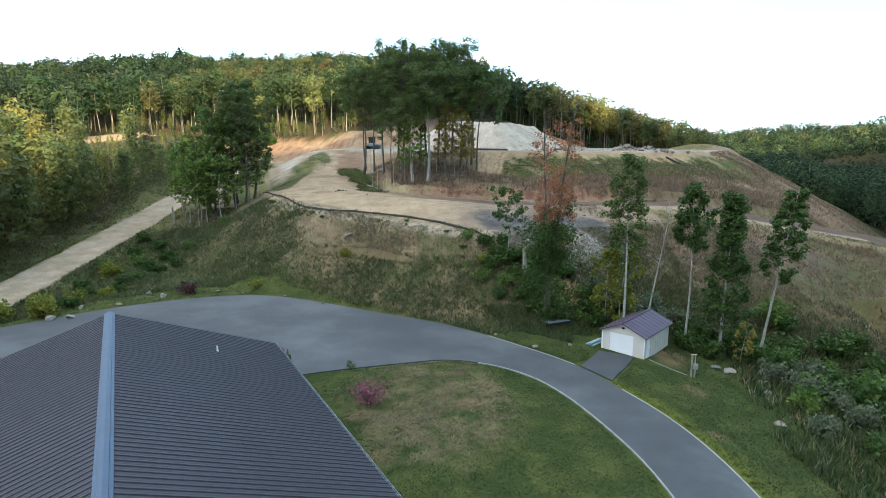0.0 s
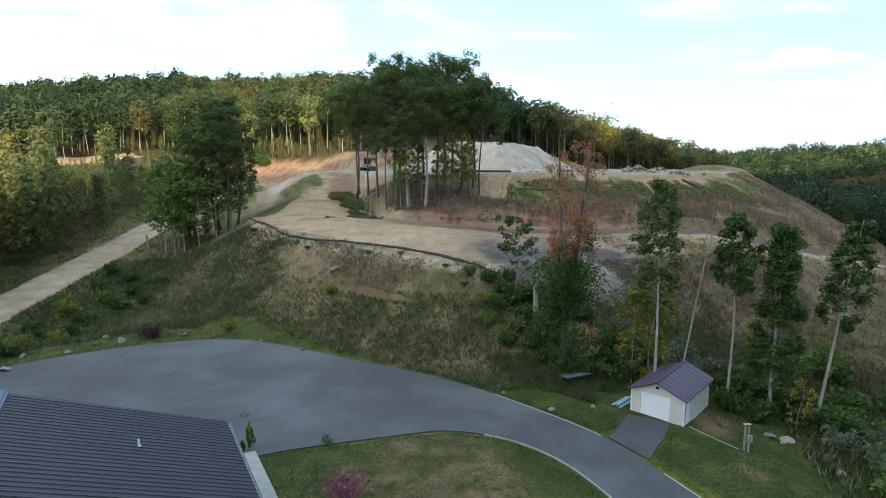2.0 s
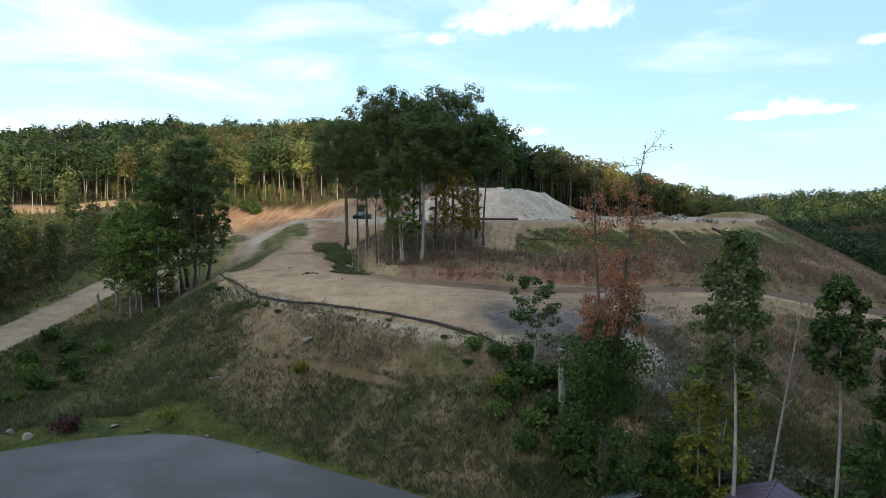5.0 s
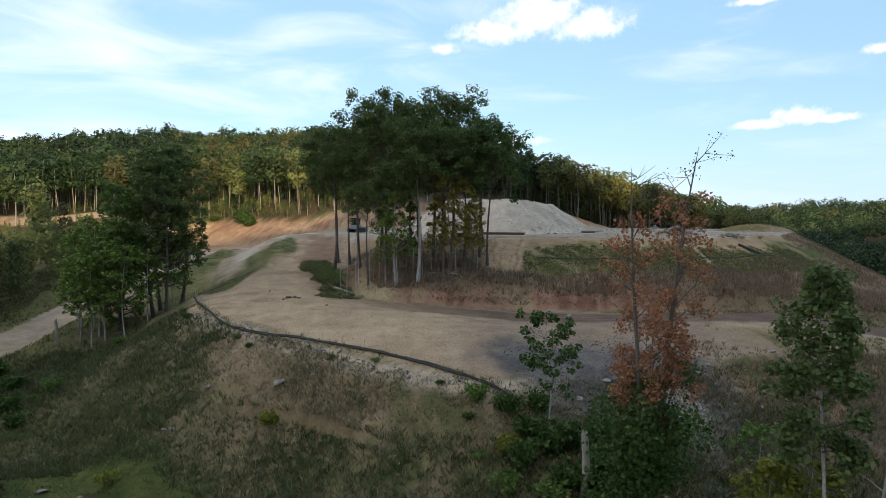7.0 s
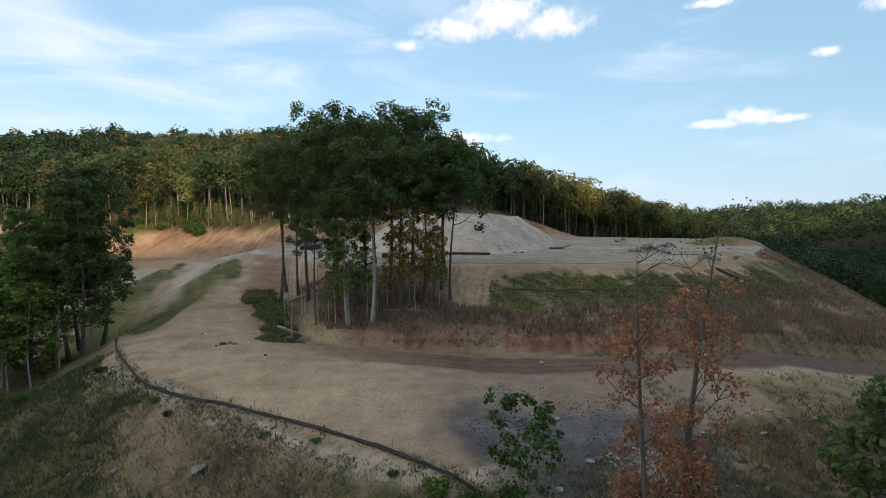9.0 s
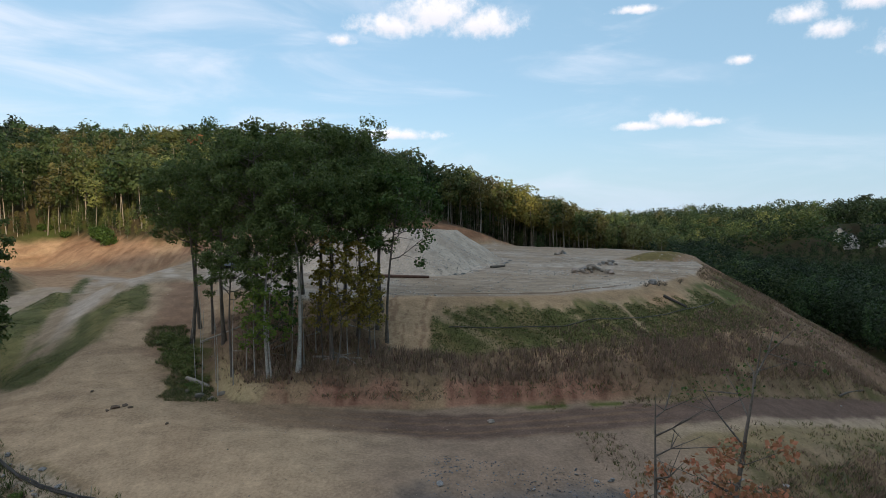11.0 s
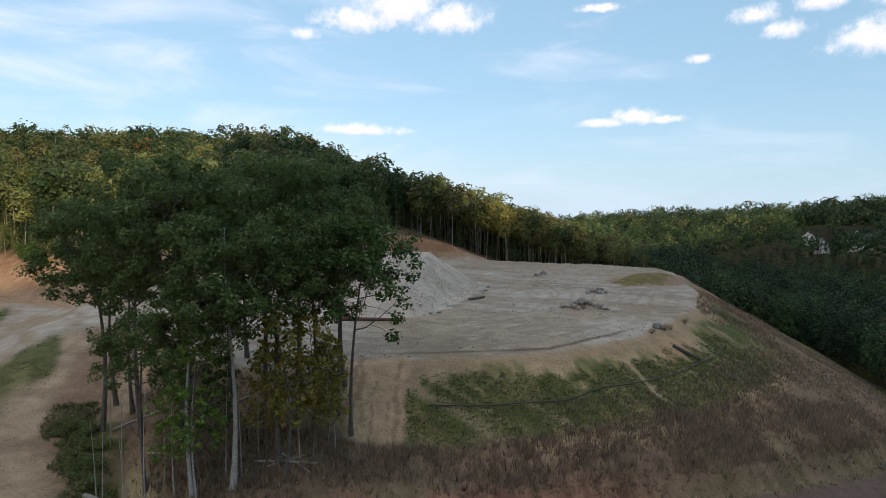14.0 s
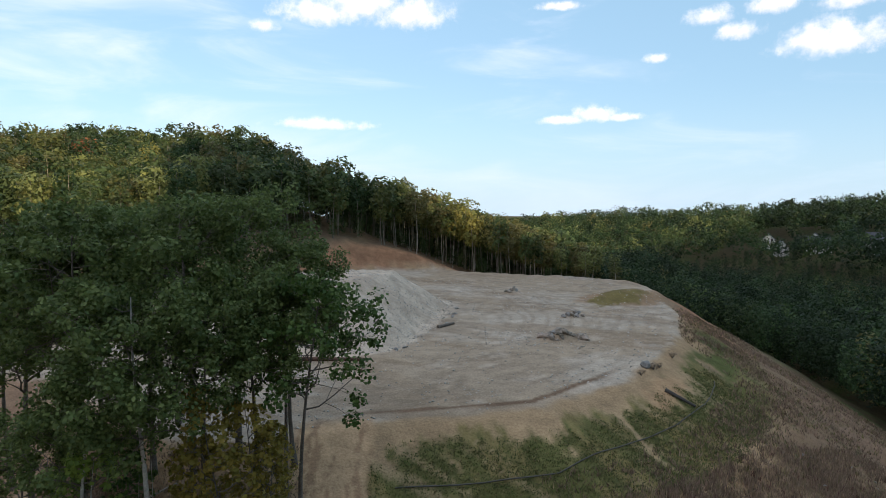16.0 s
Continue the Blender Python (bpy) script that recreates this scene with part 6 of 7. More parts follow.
for i, (x, y, tall) in enumerate(poles):
    ob = thing("dead_sapling", "thin bare pole of a dead sapling", "tree", place(x, y), i * 50, "dead saplings on the slope")
    t = np.linspace(0, 1, 5)
    part("trunk", tubes_mesh("trunk", [(np.stack([0.25 * t**2, 0.1 * np.sin(3 * t), tall * t - 0.2], -1), 0.055 * (1 - 0.8 * t), 6)], M_PALE_BARK), None, ob)

# ---------- trees above the haul road ----------
bushy = []
LEFT = [(-35.4, 107.4, 22, 0), (-37.8, 109.4, 24.5, 1), (-41.2, 107.4, 21, 2), (-35.6, 112.0, 24, 3), (-43.6, 111.4, 20, 0), (-39.4, 114.4, 24, 1)]
for i, (x, y, tall, k) in enumerate(LEFT):
    if i < 3:
        ob = make_tree("tall_tree", "tall leafy green tree above the haul road", (0, 0, 0), 81 + i, (M_LEAF_DARK, M_LEAF_DARK, M_LEAF_LIGHT)[i], M_BARK, group="tall trees above the haul road", tall=20.0, base=(0.16, 0.26, 0.08)[i], spread=2.5, leaves=8000, limbs=30, trunk=0.2, leaf=0.26, airy=0.8)
        bushy.append(ob)
    else:
        # trees on the left take the lighter leaves, in place of sunlight there
        ob = copy_thing(bushy[2 if x < -40 else i % 2], Matrix())
    ob.matrix_basis = pose(x, y, hz(x, y) - 0.1, 0, 0, i * 113 + 20) @ Matrix.Diagonal((tall / 20, tall / 20, tall / 20, 1))
for i, (x, y, tall) in enumerate([(-38.6, 103.6, 9.5), (-41.4, 104.2, 10.5), (-44.4, 103.8, 10), (-46.4, 106.6, 11), (-36.4, 104.8, 8), (-47.5, 109.0, 11), (-35.6, 110, 9), (-43.0, 105.4, 12), (-45.4, 108.4, 12.5), (-42.2, 102.6, 9.5)]):
    ob = copy_thing(small[0], Matrix())
    tagged(ob, "young yellow-green tree on the bank above the haul road", group="young trees above the haul road")
    ob.matrix_basis = pose(x, y, hz(x, y) - 0.1, 0, 0, i * 71) @ Matrix.Diagonal((tall / 6.5, tall / 6.5, tall / 7.5, 1))

# ---------- shrubs ----------


def shrub_proto(name, label, seed, mat, R=1.0, n=420, size=0.2, stems=7, group="", flat=0.75):
    r = np.random.default_rng(seed)
    ob = thing(name, label, "shrub", group=group)
    tub, tips = [], []
    for k in range(stems):
        a = k * 6.28 / stems + r.uniform(-0.3, 0.3)
        q = np.array([math.cos(a) * R * r.uniform(0.3, 0.8), math.sin(a) * R * r.uniform(0.3, 0.8), R * r.uniform(0.7, 1.5) * flat])
        tub.append((np.array([(0, 0, -0.15), q * 0.5 + [0, 0, 0.1], q]), [0.035, 0.025, 0.008], 5))
        tips += [q, q * 0.65, q * 0.9 + r.normal(size=3) * 0.2 * R]
    part("stems", tubes_mesh("stems", tub, M_BARK), None, ob)
    V, F = clump_foliage(tips, [0.42 * R] * len(tips), [n // len(tips)] * len(tips), size, r)
    part("foliage", fast_mesh("foliage", V, F, mat), None, ob)
    return ob


def set_shrub(ob, x, y, s, rz=0.0, tall=1.0):
    ob.matrix_basis = pose(x, y, hz(x, y), 0, 0, rz) @ Matrix.Diagonal((s, s, s * tall, 1))
    return ob


set_shrub(shrub_proto("crepe_myrtle", "pink-flowering shrub on the lawn", 1, M_PINK, 1.0, 420, 0.14, stems=14), -5.2, 40.2, 1.35)
set_shrub(shrub_proto("garden_shrub", "small bare-stemmed shrub at the lawn's corner", 2, M_LEAF, 0.6, 120, 0.13), -7.6, 47.0, 0.9)
set_shrub(shrub_proto("smoke_bush", "low dark red shrub beside the driveway", 3, M_REDLEAF, 1.1, 420, 0.2, flat=0.5), -31.6, 72.2, 1.25)
set_shrub(shrub_proto("garden_shrub", "small yellowish shrub beside the driveway", 4, M_YELLOWGREEN, 0.8, 240, 0.18), -23.6, 73.4, 1.1)
set_shrub(shrub_proto("juniper", "narrow upright green shrub at the house corner", 5, M_LEAF_LIGHT, 0.5, 260, 0.16), -12.6, 46.6, 0.6, 0, 4.2)
set_shrub(shrub_proto("juniper", "narrow dark green shrub at the house corner", 6, M_LEAF, 0.45, 220, 0.16), -12.9, 46.0, 0.5, 0, 2.6)
gold = shrub_proto("yellow_bush", "rounded yellow-green bush near the driveway", 7, M_YELLOWGREEN, 1.2, 700, 0.24, group="yellow bushes near the driveway")
set_shrub(gold, -42.6, 61.8, 1.25)
for x, y, s in ((-44.6, 64.2, 1.2), (-43.2, 68.4, 1.0), (-41.0, 71.0, 0.9), (-46.4, 60.2, 1.3), (-45.4, 79.8, 1.3), (-12.6, 76.0, 0.75), (4.9, 69.4, 0.8)):
    set_shrub(copy_thing(gold, Matrix()), x, y, s, x * 31 % 360)
brush = shrub_proto("brush", "dense green brush on the bank", 8, M_LEAF, 1.3, 800, 0.25, 9, "brush on the bank")
set_shrub(brush, 5.2, 72.5, 0.9)
bright = shrub_proto("brush", "fresh green brush on the bank", 9, M_LEAF_LIGHT, 1.2, 620, 0.24, 8, "brush on the bank")
set_shrub(bright, 3.1, 73.4, 0.8)
sage = shrub_proto("brush", "grey-green brush behind the garage", 10, M_SAGE, 1.3, 700, 0.24, 8, "brush on the bank")
set_shrub(sage, 22.5, 61.5, 1.2)
dry = shrub_proto("dry_shrub", "dry brown shrub at the pad's rim", 13, leaf_material("dry brown leaves", (0.20, 0.145, 0.10)), 1.0, 240, 0.13, 10, "dry shrubs at the pad's rim")
set_shrub(dry, 43.9, 125.2, 0.6)
for x, y, s in ((47.0, 127.4, 0.75), (48.4, 128.2, 0.55), (53.4, 132.4, 0.7)):
    set_shrub(copy_thing(dry, Matrix()), x, y, s, x * 41 % 360, 0.9)
rb = np.random.default_rng(12)
BRUSH = [(6.5, 70.8, 1.2, 0), (7.8, 69.6, 1.3, 0), (9.4, 70.4, 1.4, 0), (10.4, 68.0, 1.4, 0), (8.4, 67.2, 1.2, 0), (12.2, 68.8, 1.3, 0), (13.6, 70.2, 1.2, 1), (7.0, 66.0, 1.2, 1), (9.8, 65.0, 1.2, 0), (11.0, 63.6, 1.0, 0),
         (15.6, 62.6, 1.4, 0), (16.4, 64.4, 1.4, 0), (14.6, 61.0, 1.0, 1), (18.4, 63.0, 1.3, 0), (20.2, 62.4, 1.3, 2), (21.4, 63.4, 1.4, 2), (24.2, 62.8, 1.3, 2), (19.2, 65.0, 1.2, 2), (25.8, 60.8, 1.4, 0), (27.0, 62.6, 1.3, 2),
         (29.0, 59.0, 1.4, 0), (31.0, 54.0, 1.4, 0), (33.0, 55.6, 1.3, 1), (29.6, 51.0, 1.2, 2), (32.6, 50.0, 1.4, 1), (30.4, 47.6, 1.3, 2), (34.6, 58.0, 1.3, 0), (4.6, 66.8, 0.9, 1), (3.0, 69.0, 0.8, 1), (11.2, 65.6, 0.9, 1),
         (33.4, 46.4, 1.5, 0), (28.6, 44.2, 1.2, 1), (31.4, 42.4, 1.4, 2), (35.4, 52.4, 1.5, 0), (37.4, 56.0, 1.4, 1), (27.0, 39.6, 1.1, 2), (30.0, 37.6, 1.4, 0), (36.6, 47.6, 1.6, 1), (39.6, 52.6, 1.6, 0), (34.0, 40.4, 1.5, 1),
         (-13.0, 105.2, 0.6, 1), (-4.8, 78.6, 0.6, 1), (0.4, 75.4, 0.6, 0), (-19.6, 88.6, 0.7, 1), (-17.6, 86.4, 0.6, 0), (2.4, 72.0, 0.7, 0), (-8.8, 80.8, 0.5, 1), (8.8, 63.4, 1.1, 0), (9.6, 61.8, 1.0, 0), (10.2, 66.6, 1.3, 0), (17.6, 66.4, 1.2, 2), (14.4, 68.4, 1.2, 0), (11.4, 71.4, 1.1, 0), (22.6, 60.0, 1.3, 0), (16.2, 60.4, 1.1, 0), (24.4, 57.4, 1.3, 0), (26.2, 55.6, 1.2, 0), (21.2, 57.8, 1.0, 0), (23.2, 64.6, 1.2, 2), (29.8, 55.8, 1.3, 0), (32.2, 58.6, 1.4, 0), (27.4, 60.2, 1.4, 0), (6.2, 64.2, 1.0, 0), (5.6, 68.6, 1.1, 0), (7.4, 73.2, 1.0, 0), (33.8, 52.6, 1.4, 2), (31.6, 48.6, 1.3, 0), (29.4, 45.6, 1.1, 0),
         (-27.4, 95.6, 0.8, 0), (-29.6, 99.6, 0.8, 1), (-38.4, 84.4, 1.0, 0), (-41.2, 87.4, 1.1, 0), (-43.8, 84.6, 1.2, 1), (-46.2, 88.2, 1.2, 0), (-44.4, 92.4, 1.2, 0), (-47.6, 82.4, 1.1, 1), (-48.4, 95.4, 1.2, 0), (-41.4, 79.4, 0.9, 1), (-46.8, 75.4, 1.1, 0), (-48.6, 70.2, 1.2, 1)]
weedy = shrub_proto("weed_clump", "low clump of fresh green weeds beside the trees", 14, leaf_material("weed leaves", (0.165, 0.20, 0.062)), 1.0, 420, 0.19, 9, "weed clumps beside the trees", flat=0.5)
set_shrub(weedy, -15.6, 110.4, 0.9)
r_ = np.random.default_rng(79)
for i in range(24):
    t = r_.uniform()
    set_shrub(copy_thing(weedy, Matrix()), -18.2 + 5.6 * t + r_.normal() * 0.7, 117.5 - 12 * t + r_.normal() * 0.7, r_.uniform(0.5, 1.05), i * 51, r_.uniform(0.45, 0.85))
r_ = np.random.default_rng(78)
for i in range(40):
    t = r_.uniform()
    BRUSH.append((-46.5 + 8.5 * t + r_.normal() * 1.7, 64 + 33 * t + r_.normal() * 1.5, r_.uniform(0.5, 1.25) * (1.1 - 0.35 * t), int(r_.choice(3, p=[0.4, 0.55, 0.05]))))
r_ = np.random.default_rng(77)
for i in range(46):
    x, y = r_.uniform(29, 47), r_.uniform(34, 66)
    if x > 30 + 0.16 * (56 - y) and (x < 44 or y < 58):
        BRUSH.append((x, y, r_.uniform(1.2, 1.9), int(r_.choice(3, p=[0.72, 0.2, 0.08]))))
for x, y, s, k in BRUSH:
    low = s < 0.85
    set_shrub(copy_thing((brush, bright, sage)[k], Matrix()), x, y, s * (0.6 if low else 0.85), (x * 57 + y * 13) % 360, rb.uniform(0.5, 0.8) if low else rb.uniform(0.8, 1.2))

for x, y, s in ((-67.5, 232.5, 2.6), (-69.5, 236.0, 2.8), (-65.0, 229.5, 2.0), (-71.5, 239.5, 2.6), (-84, 247, 1.6), (-60, 246, 1.6), (-48, 243, 1.5), (-38, 236, 1.4), (-91, 250, 1.8)):
    set_shrub(copy_thing(brush, Matrix()), x, y, s, x * 43 % 360, 0.8)

# ---------- digger on the pad ----------
M_GLASS = material("dark cab glass", (0.03, 0.035, 0.04), 0.1, 0.0, vary=0.05, bump=0, spec=0.6)


def build_digger():
    ob = thing("bulldozer", "parked dark bulldozer behind the trees", "bulldozer", place(-18.6, 158.0), 75)
    part("body", boxed(-1.6, 1.4, -0.7, 0.7, 0.7, 1.5, bevel=0.08), M_SHEET, ob)
    cab = part("cab", boxed(-0.9, 0.5, -0.7, 0.7, 1.6, 2.9, bevel=0.06), M_GLASS, ob, "glazed cab")
    part("cab_roof", boxed(-1.05, 0.65, -0.85, 0.85, 2.9, 3.05, bevel=0.04), M_DARK, cab)
    for y in (-1.0, 1.0):
        bm = bmesh.new()
        prof = [(-1.6, 0.0), (1.6, 0.0), (2.0, 0.35), (1.9, 0.75), (1.5, 0.95), (-1.5, 0.95), (-1.95, 0.7), (-2.0, 0.35)]
        a = [bm.verts.new((x, y - 0.25, z)) for x, z in prof]
        b = [bm.verts.new((x, y + 0.25, z)) for x, z in prof]
        bm.faces.new(a)
        bm.faces.new(b[::-1])
        for i in range(8):
            bm.faces.new((a[i], a[(i + 1) % 8], b[(i + 1) % 8], b[i]))
        bmesh.ops.recalc_face_normals(bm, faces=bm.faces[:])
        part("track", bm, M_DARK, ob, "steel crawler track")
    part("blade", boxed(2.2, 2.4, -1.6, 1.6, 0.05, 1.2, bevel=0.05), M_SHEET, ob, "broad steel blade")
    for y in (-0.9, 0.9):
        part("push_arm", boxed(0.3, 2.25, y - 0.08, y + 0.08, 0.35, 0.55), M_DARK, ob)


build_digger()

# ---------- houses across the valley ----------
M_BRICK_FAR = material("pale house wall", (0.74, 0.70, 0.66), 0.85, vary=0.12, grain=(0.3, 3.0), bump=0.1)
M_SLATE = material("grey shingle roof", (0.075, 0.075, 0.085), 0.8, vary=0.2, grain=(0.3, 3.0), bump=0.2)


def far_house(x, y, rz, w, l, dz, mat=None):
    ob = thing("far_house", "pale gabled house among trees across the valley", "house", (x, y, hz(x, y) + dz), rz, "houses across the valley")
    h, rise = 4.2, w * 0.55
    bm = bmesh.new()
    prof = [(-w / 2, -9), (w / 2, -9), (w / 2, h), (0, h + rise - 0.1), (-w / 2, h)]
    a = [bm.verts.new((px, -l / 2, pz)) for px, pz in prof]
    b = [bm.verts.new((px, l / 2, pz)) for px, pz in prof]
    bm.faces.new(a)
    bm.faces.new(b[::-1])
    for i in range(5):
        bm.faces.new((a[i], a[(i + 1) % 5], b[(i + 1) % 5], b[i]))
    bmesh.ops.recalc_face_normals(bm, faces=bm.faces[:])
    part("wall", bm, mat or M_BRICK_FAR, ob)
    for side in (1, -1):
        bm = bmesh.new()
        q = [(0, h + rise), (side * (w / 2 + 0.5), h - 0.45), (side * (w / 2 + 0.5), h - 0.7), (0, h + rise - 0.25)]
        a = [bm.verts.new((px, -l / 2 - 0.5, pz)) for px, pz in q]
        b = [bm.verts.new((px, l / 2 + 0.5, pz)) for px, pz in q]
        bm.faces.new(a)
        bm.faces.new(b[::-1])
        for i in range(4):
            bm.faces.new((a[i], a[(i + 1) % 4], b[(i + 1) % 4], b[i]))
        bmesh.ops.recalc_face_normals(bm, faces=bm.faces[:])
        part("roof_slope", bm, M_SLATE, ob)
    for k, px in enumerate((-w * 0.25, w * 0.25)):
        for pz in (1.0, 3.6):
            wn = part("window", boxed(px - 0.5, px + 0.5, -l / 2 - 0.06, -l / 2 + 0.02, pz, pz + 1.3), M_GLASS, ob)
    return ob


for x, y, rz, w, l in FAR_HOUSES:
    far_house(x, y, rz, w, l, 0.3)

# sock laid along the green bank
M_SOCK = material("weathered filter fabric", (0.085, 0.082, 0.07), 0.92, vary=0.3, grain=(2.0, 14.0), bump=0.5)
BANK_LINE = [(12.9, 110.6), (19.8, 109.8), (26.0, 109.8), (33.6, 112.9), (42.4, 116.8), (49.2, 121.1), (53.7, 125.3), (57.5, 129.5)]
ob = thing("bank_sock", "dark filter sock laid along the green bank", "fence")
part("sock", tubes_mesh("sock", [(np.array([(x + 0.1 * math.sin(i), y, hz(x, y) + 0.07) for i, (x, y) in enumerate(np.array([np.array(a) + (np.array(b) - np.array(a)) * k / 6 for a, b in zip(BANK_LINE, BANK_LINE[1:]) for k in range(6)]))]), [0.06] * 42, 7)], M_SOCK), None, ob)

# ---------- weeds and grass ----------


def tufts(name, label, xy, tall, palette, seed, blades=4, wide=0.05, splay=0.35):
    """Many grass tufts as one mass: each blade a narrow triangle."""
    r = np.random.default_rng(seed)
    n = len(xy)
    z = height(xy[:, 0], xy[:, 1])
    base = np.repeat(np.c_[xy, z - 0.03], blades, 0)
    m = n * blades
    base[:, :2] += r.normal(size=(m, 2)) * 0.12
    h = np.repeat(tall * r.uniform(0.5, 1.3, n), blades) * r.uniform(0.6, 1.1, m)
    a = r.uniform(0, 6.283, m)
    side = np.stack([np.cos(a), np.sin(a), 0 * a], -1) * (wide * r.uniform(0.6, 1.5, m))[:, None]
    tip = base + np.c_[r.normal(size=(m, 2)) * (splay * h)[:, None], h]
    V = np.stack([base - side, base + side, tip], 1).reshape(-1, 3)
    keys, share = zip(*palette)
    share = np.array(share) / sum(share)
    cols = np.array([TINTS[k] for k in keys])[r.choice(len(keys), n, p=share)] * r.uniform(0.7, 1.25, (n, 1))
    T = np.repeat(cols, blades * 3, 0)
    ob = new(name, fast_mesh(name, V, np.arange(3 * m).reshape(-1, 3), M_GRASS, T))
    return tagged(ob, label, "grass", kind="stuff")


def spread(x0, x1, y0, y1, n, keep, seed):
    r = np.random.default_rng(seed)
    x, y = r.uniform(x0, x1, n), r.uniform(y0, y1, n)
    m = keep(x, y, r.uniform(0, 1, n))
    return np.c_[x[m], y[m]]


def out_of(x, y):
    return (poly_sd(x, y, BENCH) > 0.8) & (poly_sd(x, y, PAD) > 0) & (poly_sd(x, y, RAMP) > 0.5) & (line_dist(x, y, HAUL) > 3.4)


def build_weeds():
    off_drive = lambda x, y: (poly_sd(x, y, DRIVE) > 0.35) & (poly_sd(x, y, APRON) > 0.3)
    slope = spread(-52, 30, 56, 108, 150000, lambda x, y, q: out_of(x, y) & off_drive(x, y) & (poly_sd(x, y, YARD) > -1.5) & (y < 101) & (q < 0.45 + 0.55 * smooth(-0.3, 0.4, fbm(x, y, 5, 31) + 0.35 * smooth(86, 66, y))), 1)
    low = (height(slope[:, 0], slope[:, 1]) < -13.0) | (slope[:, 0] < -21 + 3 * fbm(slope[:, 0], slope[:, 1], 6, 91))
    tufts("hillside_weeds", "dry brown weeds over the hillside", slope[~low], 0.42, [("stalk", 3), ("straw", 2.4), ("sage", 1.2), ("weed", 2.0), ("olive", 1)], 2, 3, 0.03, 0.7)
    tufts("hillside_weeds", "green and straw weeds at the hillside's foot", slope[low], 0.5, [("weed", 4), ("straw", 0.8), ("stalk", 0.7), ("sage", 1.0), ("green", 2.6), ("turf", 3)], 3, 4, 0.035, 0.55)
    wisp = spread(16, 44, 62, 94, 22000, lambda x, y, q: out_of(x, y) & (np.hypot((x - 17.4) / 3.4, (y - 75.2) / 4.2) > 0.95) & (poly_sd(x, y, YARD) > 1) & (q < 0.6 + 0.5 * fbm(x, y, 4, 28)), 28)
    tufts("bank_weeds", "wispy grey-brown weeds on the steep bank", wisp, 0.5, [("stalk", 4), ("weed", 2), ("olive", 2), ("hay", 1), ("sage", 1), ("dark", 1)], 29, 4, 0.03, 0.6)
    rank = spread(3, 15, 51, 63, 9000, lambda x, y, q: (poly_sd(x, y, DRIVE) > 1.2 + 0.8 * fbm(x, y, 2, 6)) & (poly_sd(x, y, APRON) > 0.6) & (y > 66.5 - 0.85 * x + 0.8 * fbm(x, y, 3, 7)) & ~((x > 12.6) & (y < 58.5)), 26)
    tufts("rank_weeds", "rank dark green weeds above the driveway", rank, 0.45, [("green", 4), ("weed", 3), ("dark", 2), ("turf", 2), ("stalk", 0.5)], 27, 5, 0.04, 0.5)
    tall = spread(-9, 75, 98, 122, 42000, lambda x, y, q: out_of(x, y) & (poly_sd(x, y, BENCH) < 9 - 2.5 * smooth(-2, 8, x) + 2.5 * smooth(25, 40, x)) & (poly_sd(x, y, BENCH) > 1.6) & (q < 0.65 + 0.5 * fbm(x, y, 5, 8)), 4)
    tufts("dry_grass", "tall dry brown grass below the pad", tall, 0.75, [("hay", 5), ("stalk", 2.5), ("straw", 1.5), ("red", 0.25), ("olive", 0.3)], 5, 5, 0.03, 0.22)
    far = spread(24, 100, 60, 172, 90000, lambda x, y, q: out_of(x, y) & (poly_sd(x, y, YARD) > 3) & ((poly_sd(x, y, PAD) > 8) | (x > 62)) & (height(x, y) > -30) & (q < 0.55 + 0.5 * fbm(x, y, 9, 18)), 6)
    tufts("dry_grass", "dry brown grass over the far slope", far, 0.5, [("hay", 3), ("stalk", 4.5), ("straw", 0.7), ("olive", 1.0), ("weed", 0.6)], 7, 3, 0.045, 0.4)
    bank = spread(8, 60, 104, 136, 60000, lambda x, y, q: (poly_sd(x, y, PAD) > 3.4 + 1.4 * fbm(x * 1.1 + 0.2 * y, y * 0.22, 1.8, 77)) & (poly_sd(x, y, PAD) < 12.5) & (x > 10.5 + 0.2 * (y - 108.5)) & (q < smooth(-0.6, 0.2, 0.6 * fbm(x, y, 2.6, 41) + 0.3 * fbm(x, y, 9, 31) + 0.8 * fbm(x * 1.1 + 0.2 * y, y * 0.22, 1.8, 77) + 0.14 * (poly_sd(x, y, PAD) - 3.5))), 8)
    tufts("bank_grass", "sown green grass on the pad's bank", bank, 0.15, [("turf", 4), ("weed", 4), ("olive", 2), ("straw", 0.8), ("light", 0.6)], 9, 4, 0.03, 0.4)
    on_lawn = lambda x, y: (poly_sd(x, y, YARD) < 0.5) & off_drive(x, y) & ~((x > 13.4) & (x < 21.5) & (y > 51) & (y < 59)) & ((x + 12.2) * 0.88 + (y - 41.7) * 0.475 > 1.3)
    dry = lambda x, y: np.hypot((x + 1.5) / 7.0, (y - 41.5) / 8.5) + 0.35 * fbm(x, y, 3, 5)
    lawn = spread(-12, 30, 27, 60, 90000, lambda x, y, q: on_lawn(x, y) & (q < 0.95 - 0.45 * smooth(1.1, 0.7, dry(x, y)) + 0.25 * fbm(x, y, 2, 4)), 10)
    tufts("lawn_grass", "patchy dark green lawn with clover", lawn, 0.10, [("turf", 5), ("dark", 3), ("green", 2), ("deep", 2), ("weed", 0.8)], 11, 3, 0.035, 0.9)
    thatch = spread(-10, 9, 30, 52, 44000, lambda x, y, q: on_lawn(x, y) & (dry(x, y) < 1.05) & (q < 0.45 + 0.5 * fbm(x, y, 1.5, 6)), 50)
    tufts("lawn_thatch", "dead straw-coloured grass over the middle of the lawn", thatch, 0.10, [("straw", 4), ("stalk", 3), ("hay", 1), ("sage", 2)], 51, 3, 0.035, 1.1)
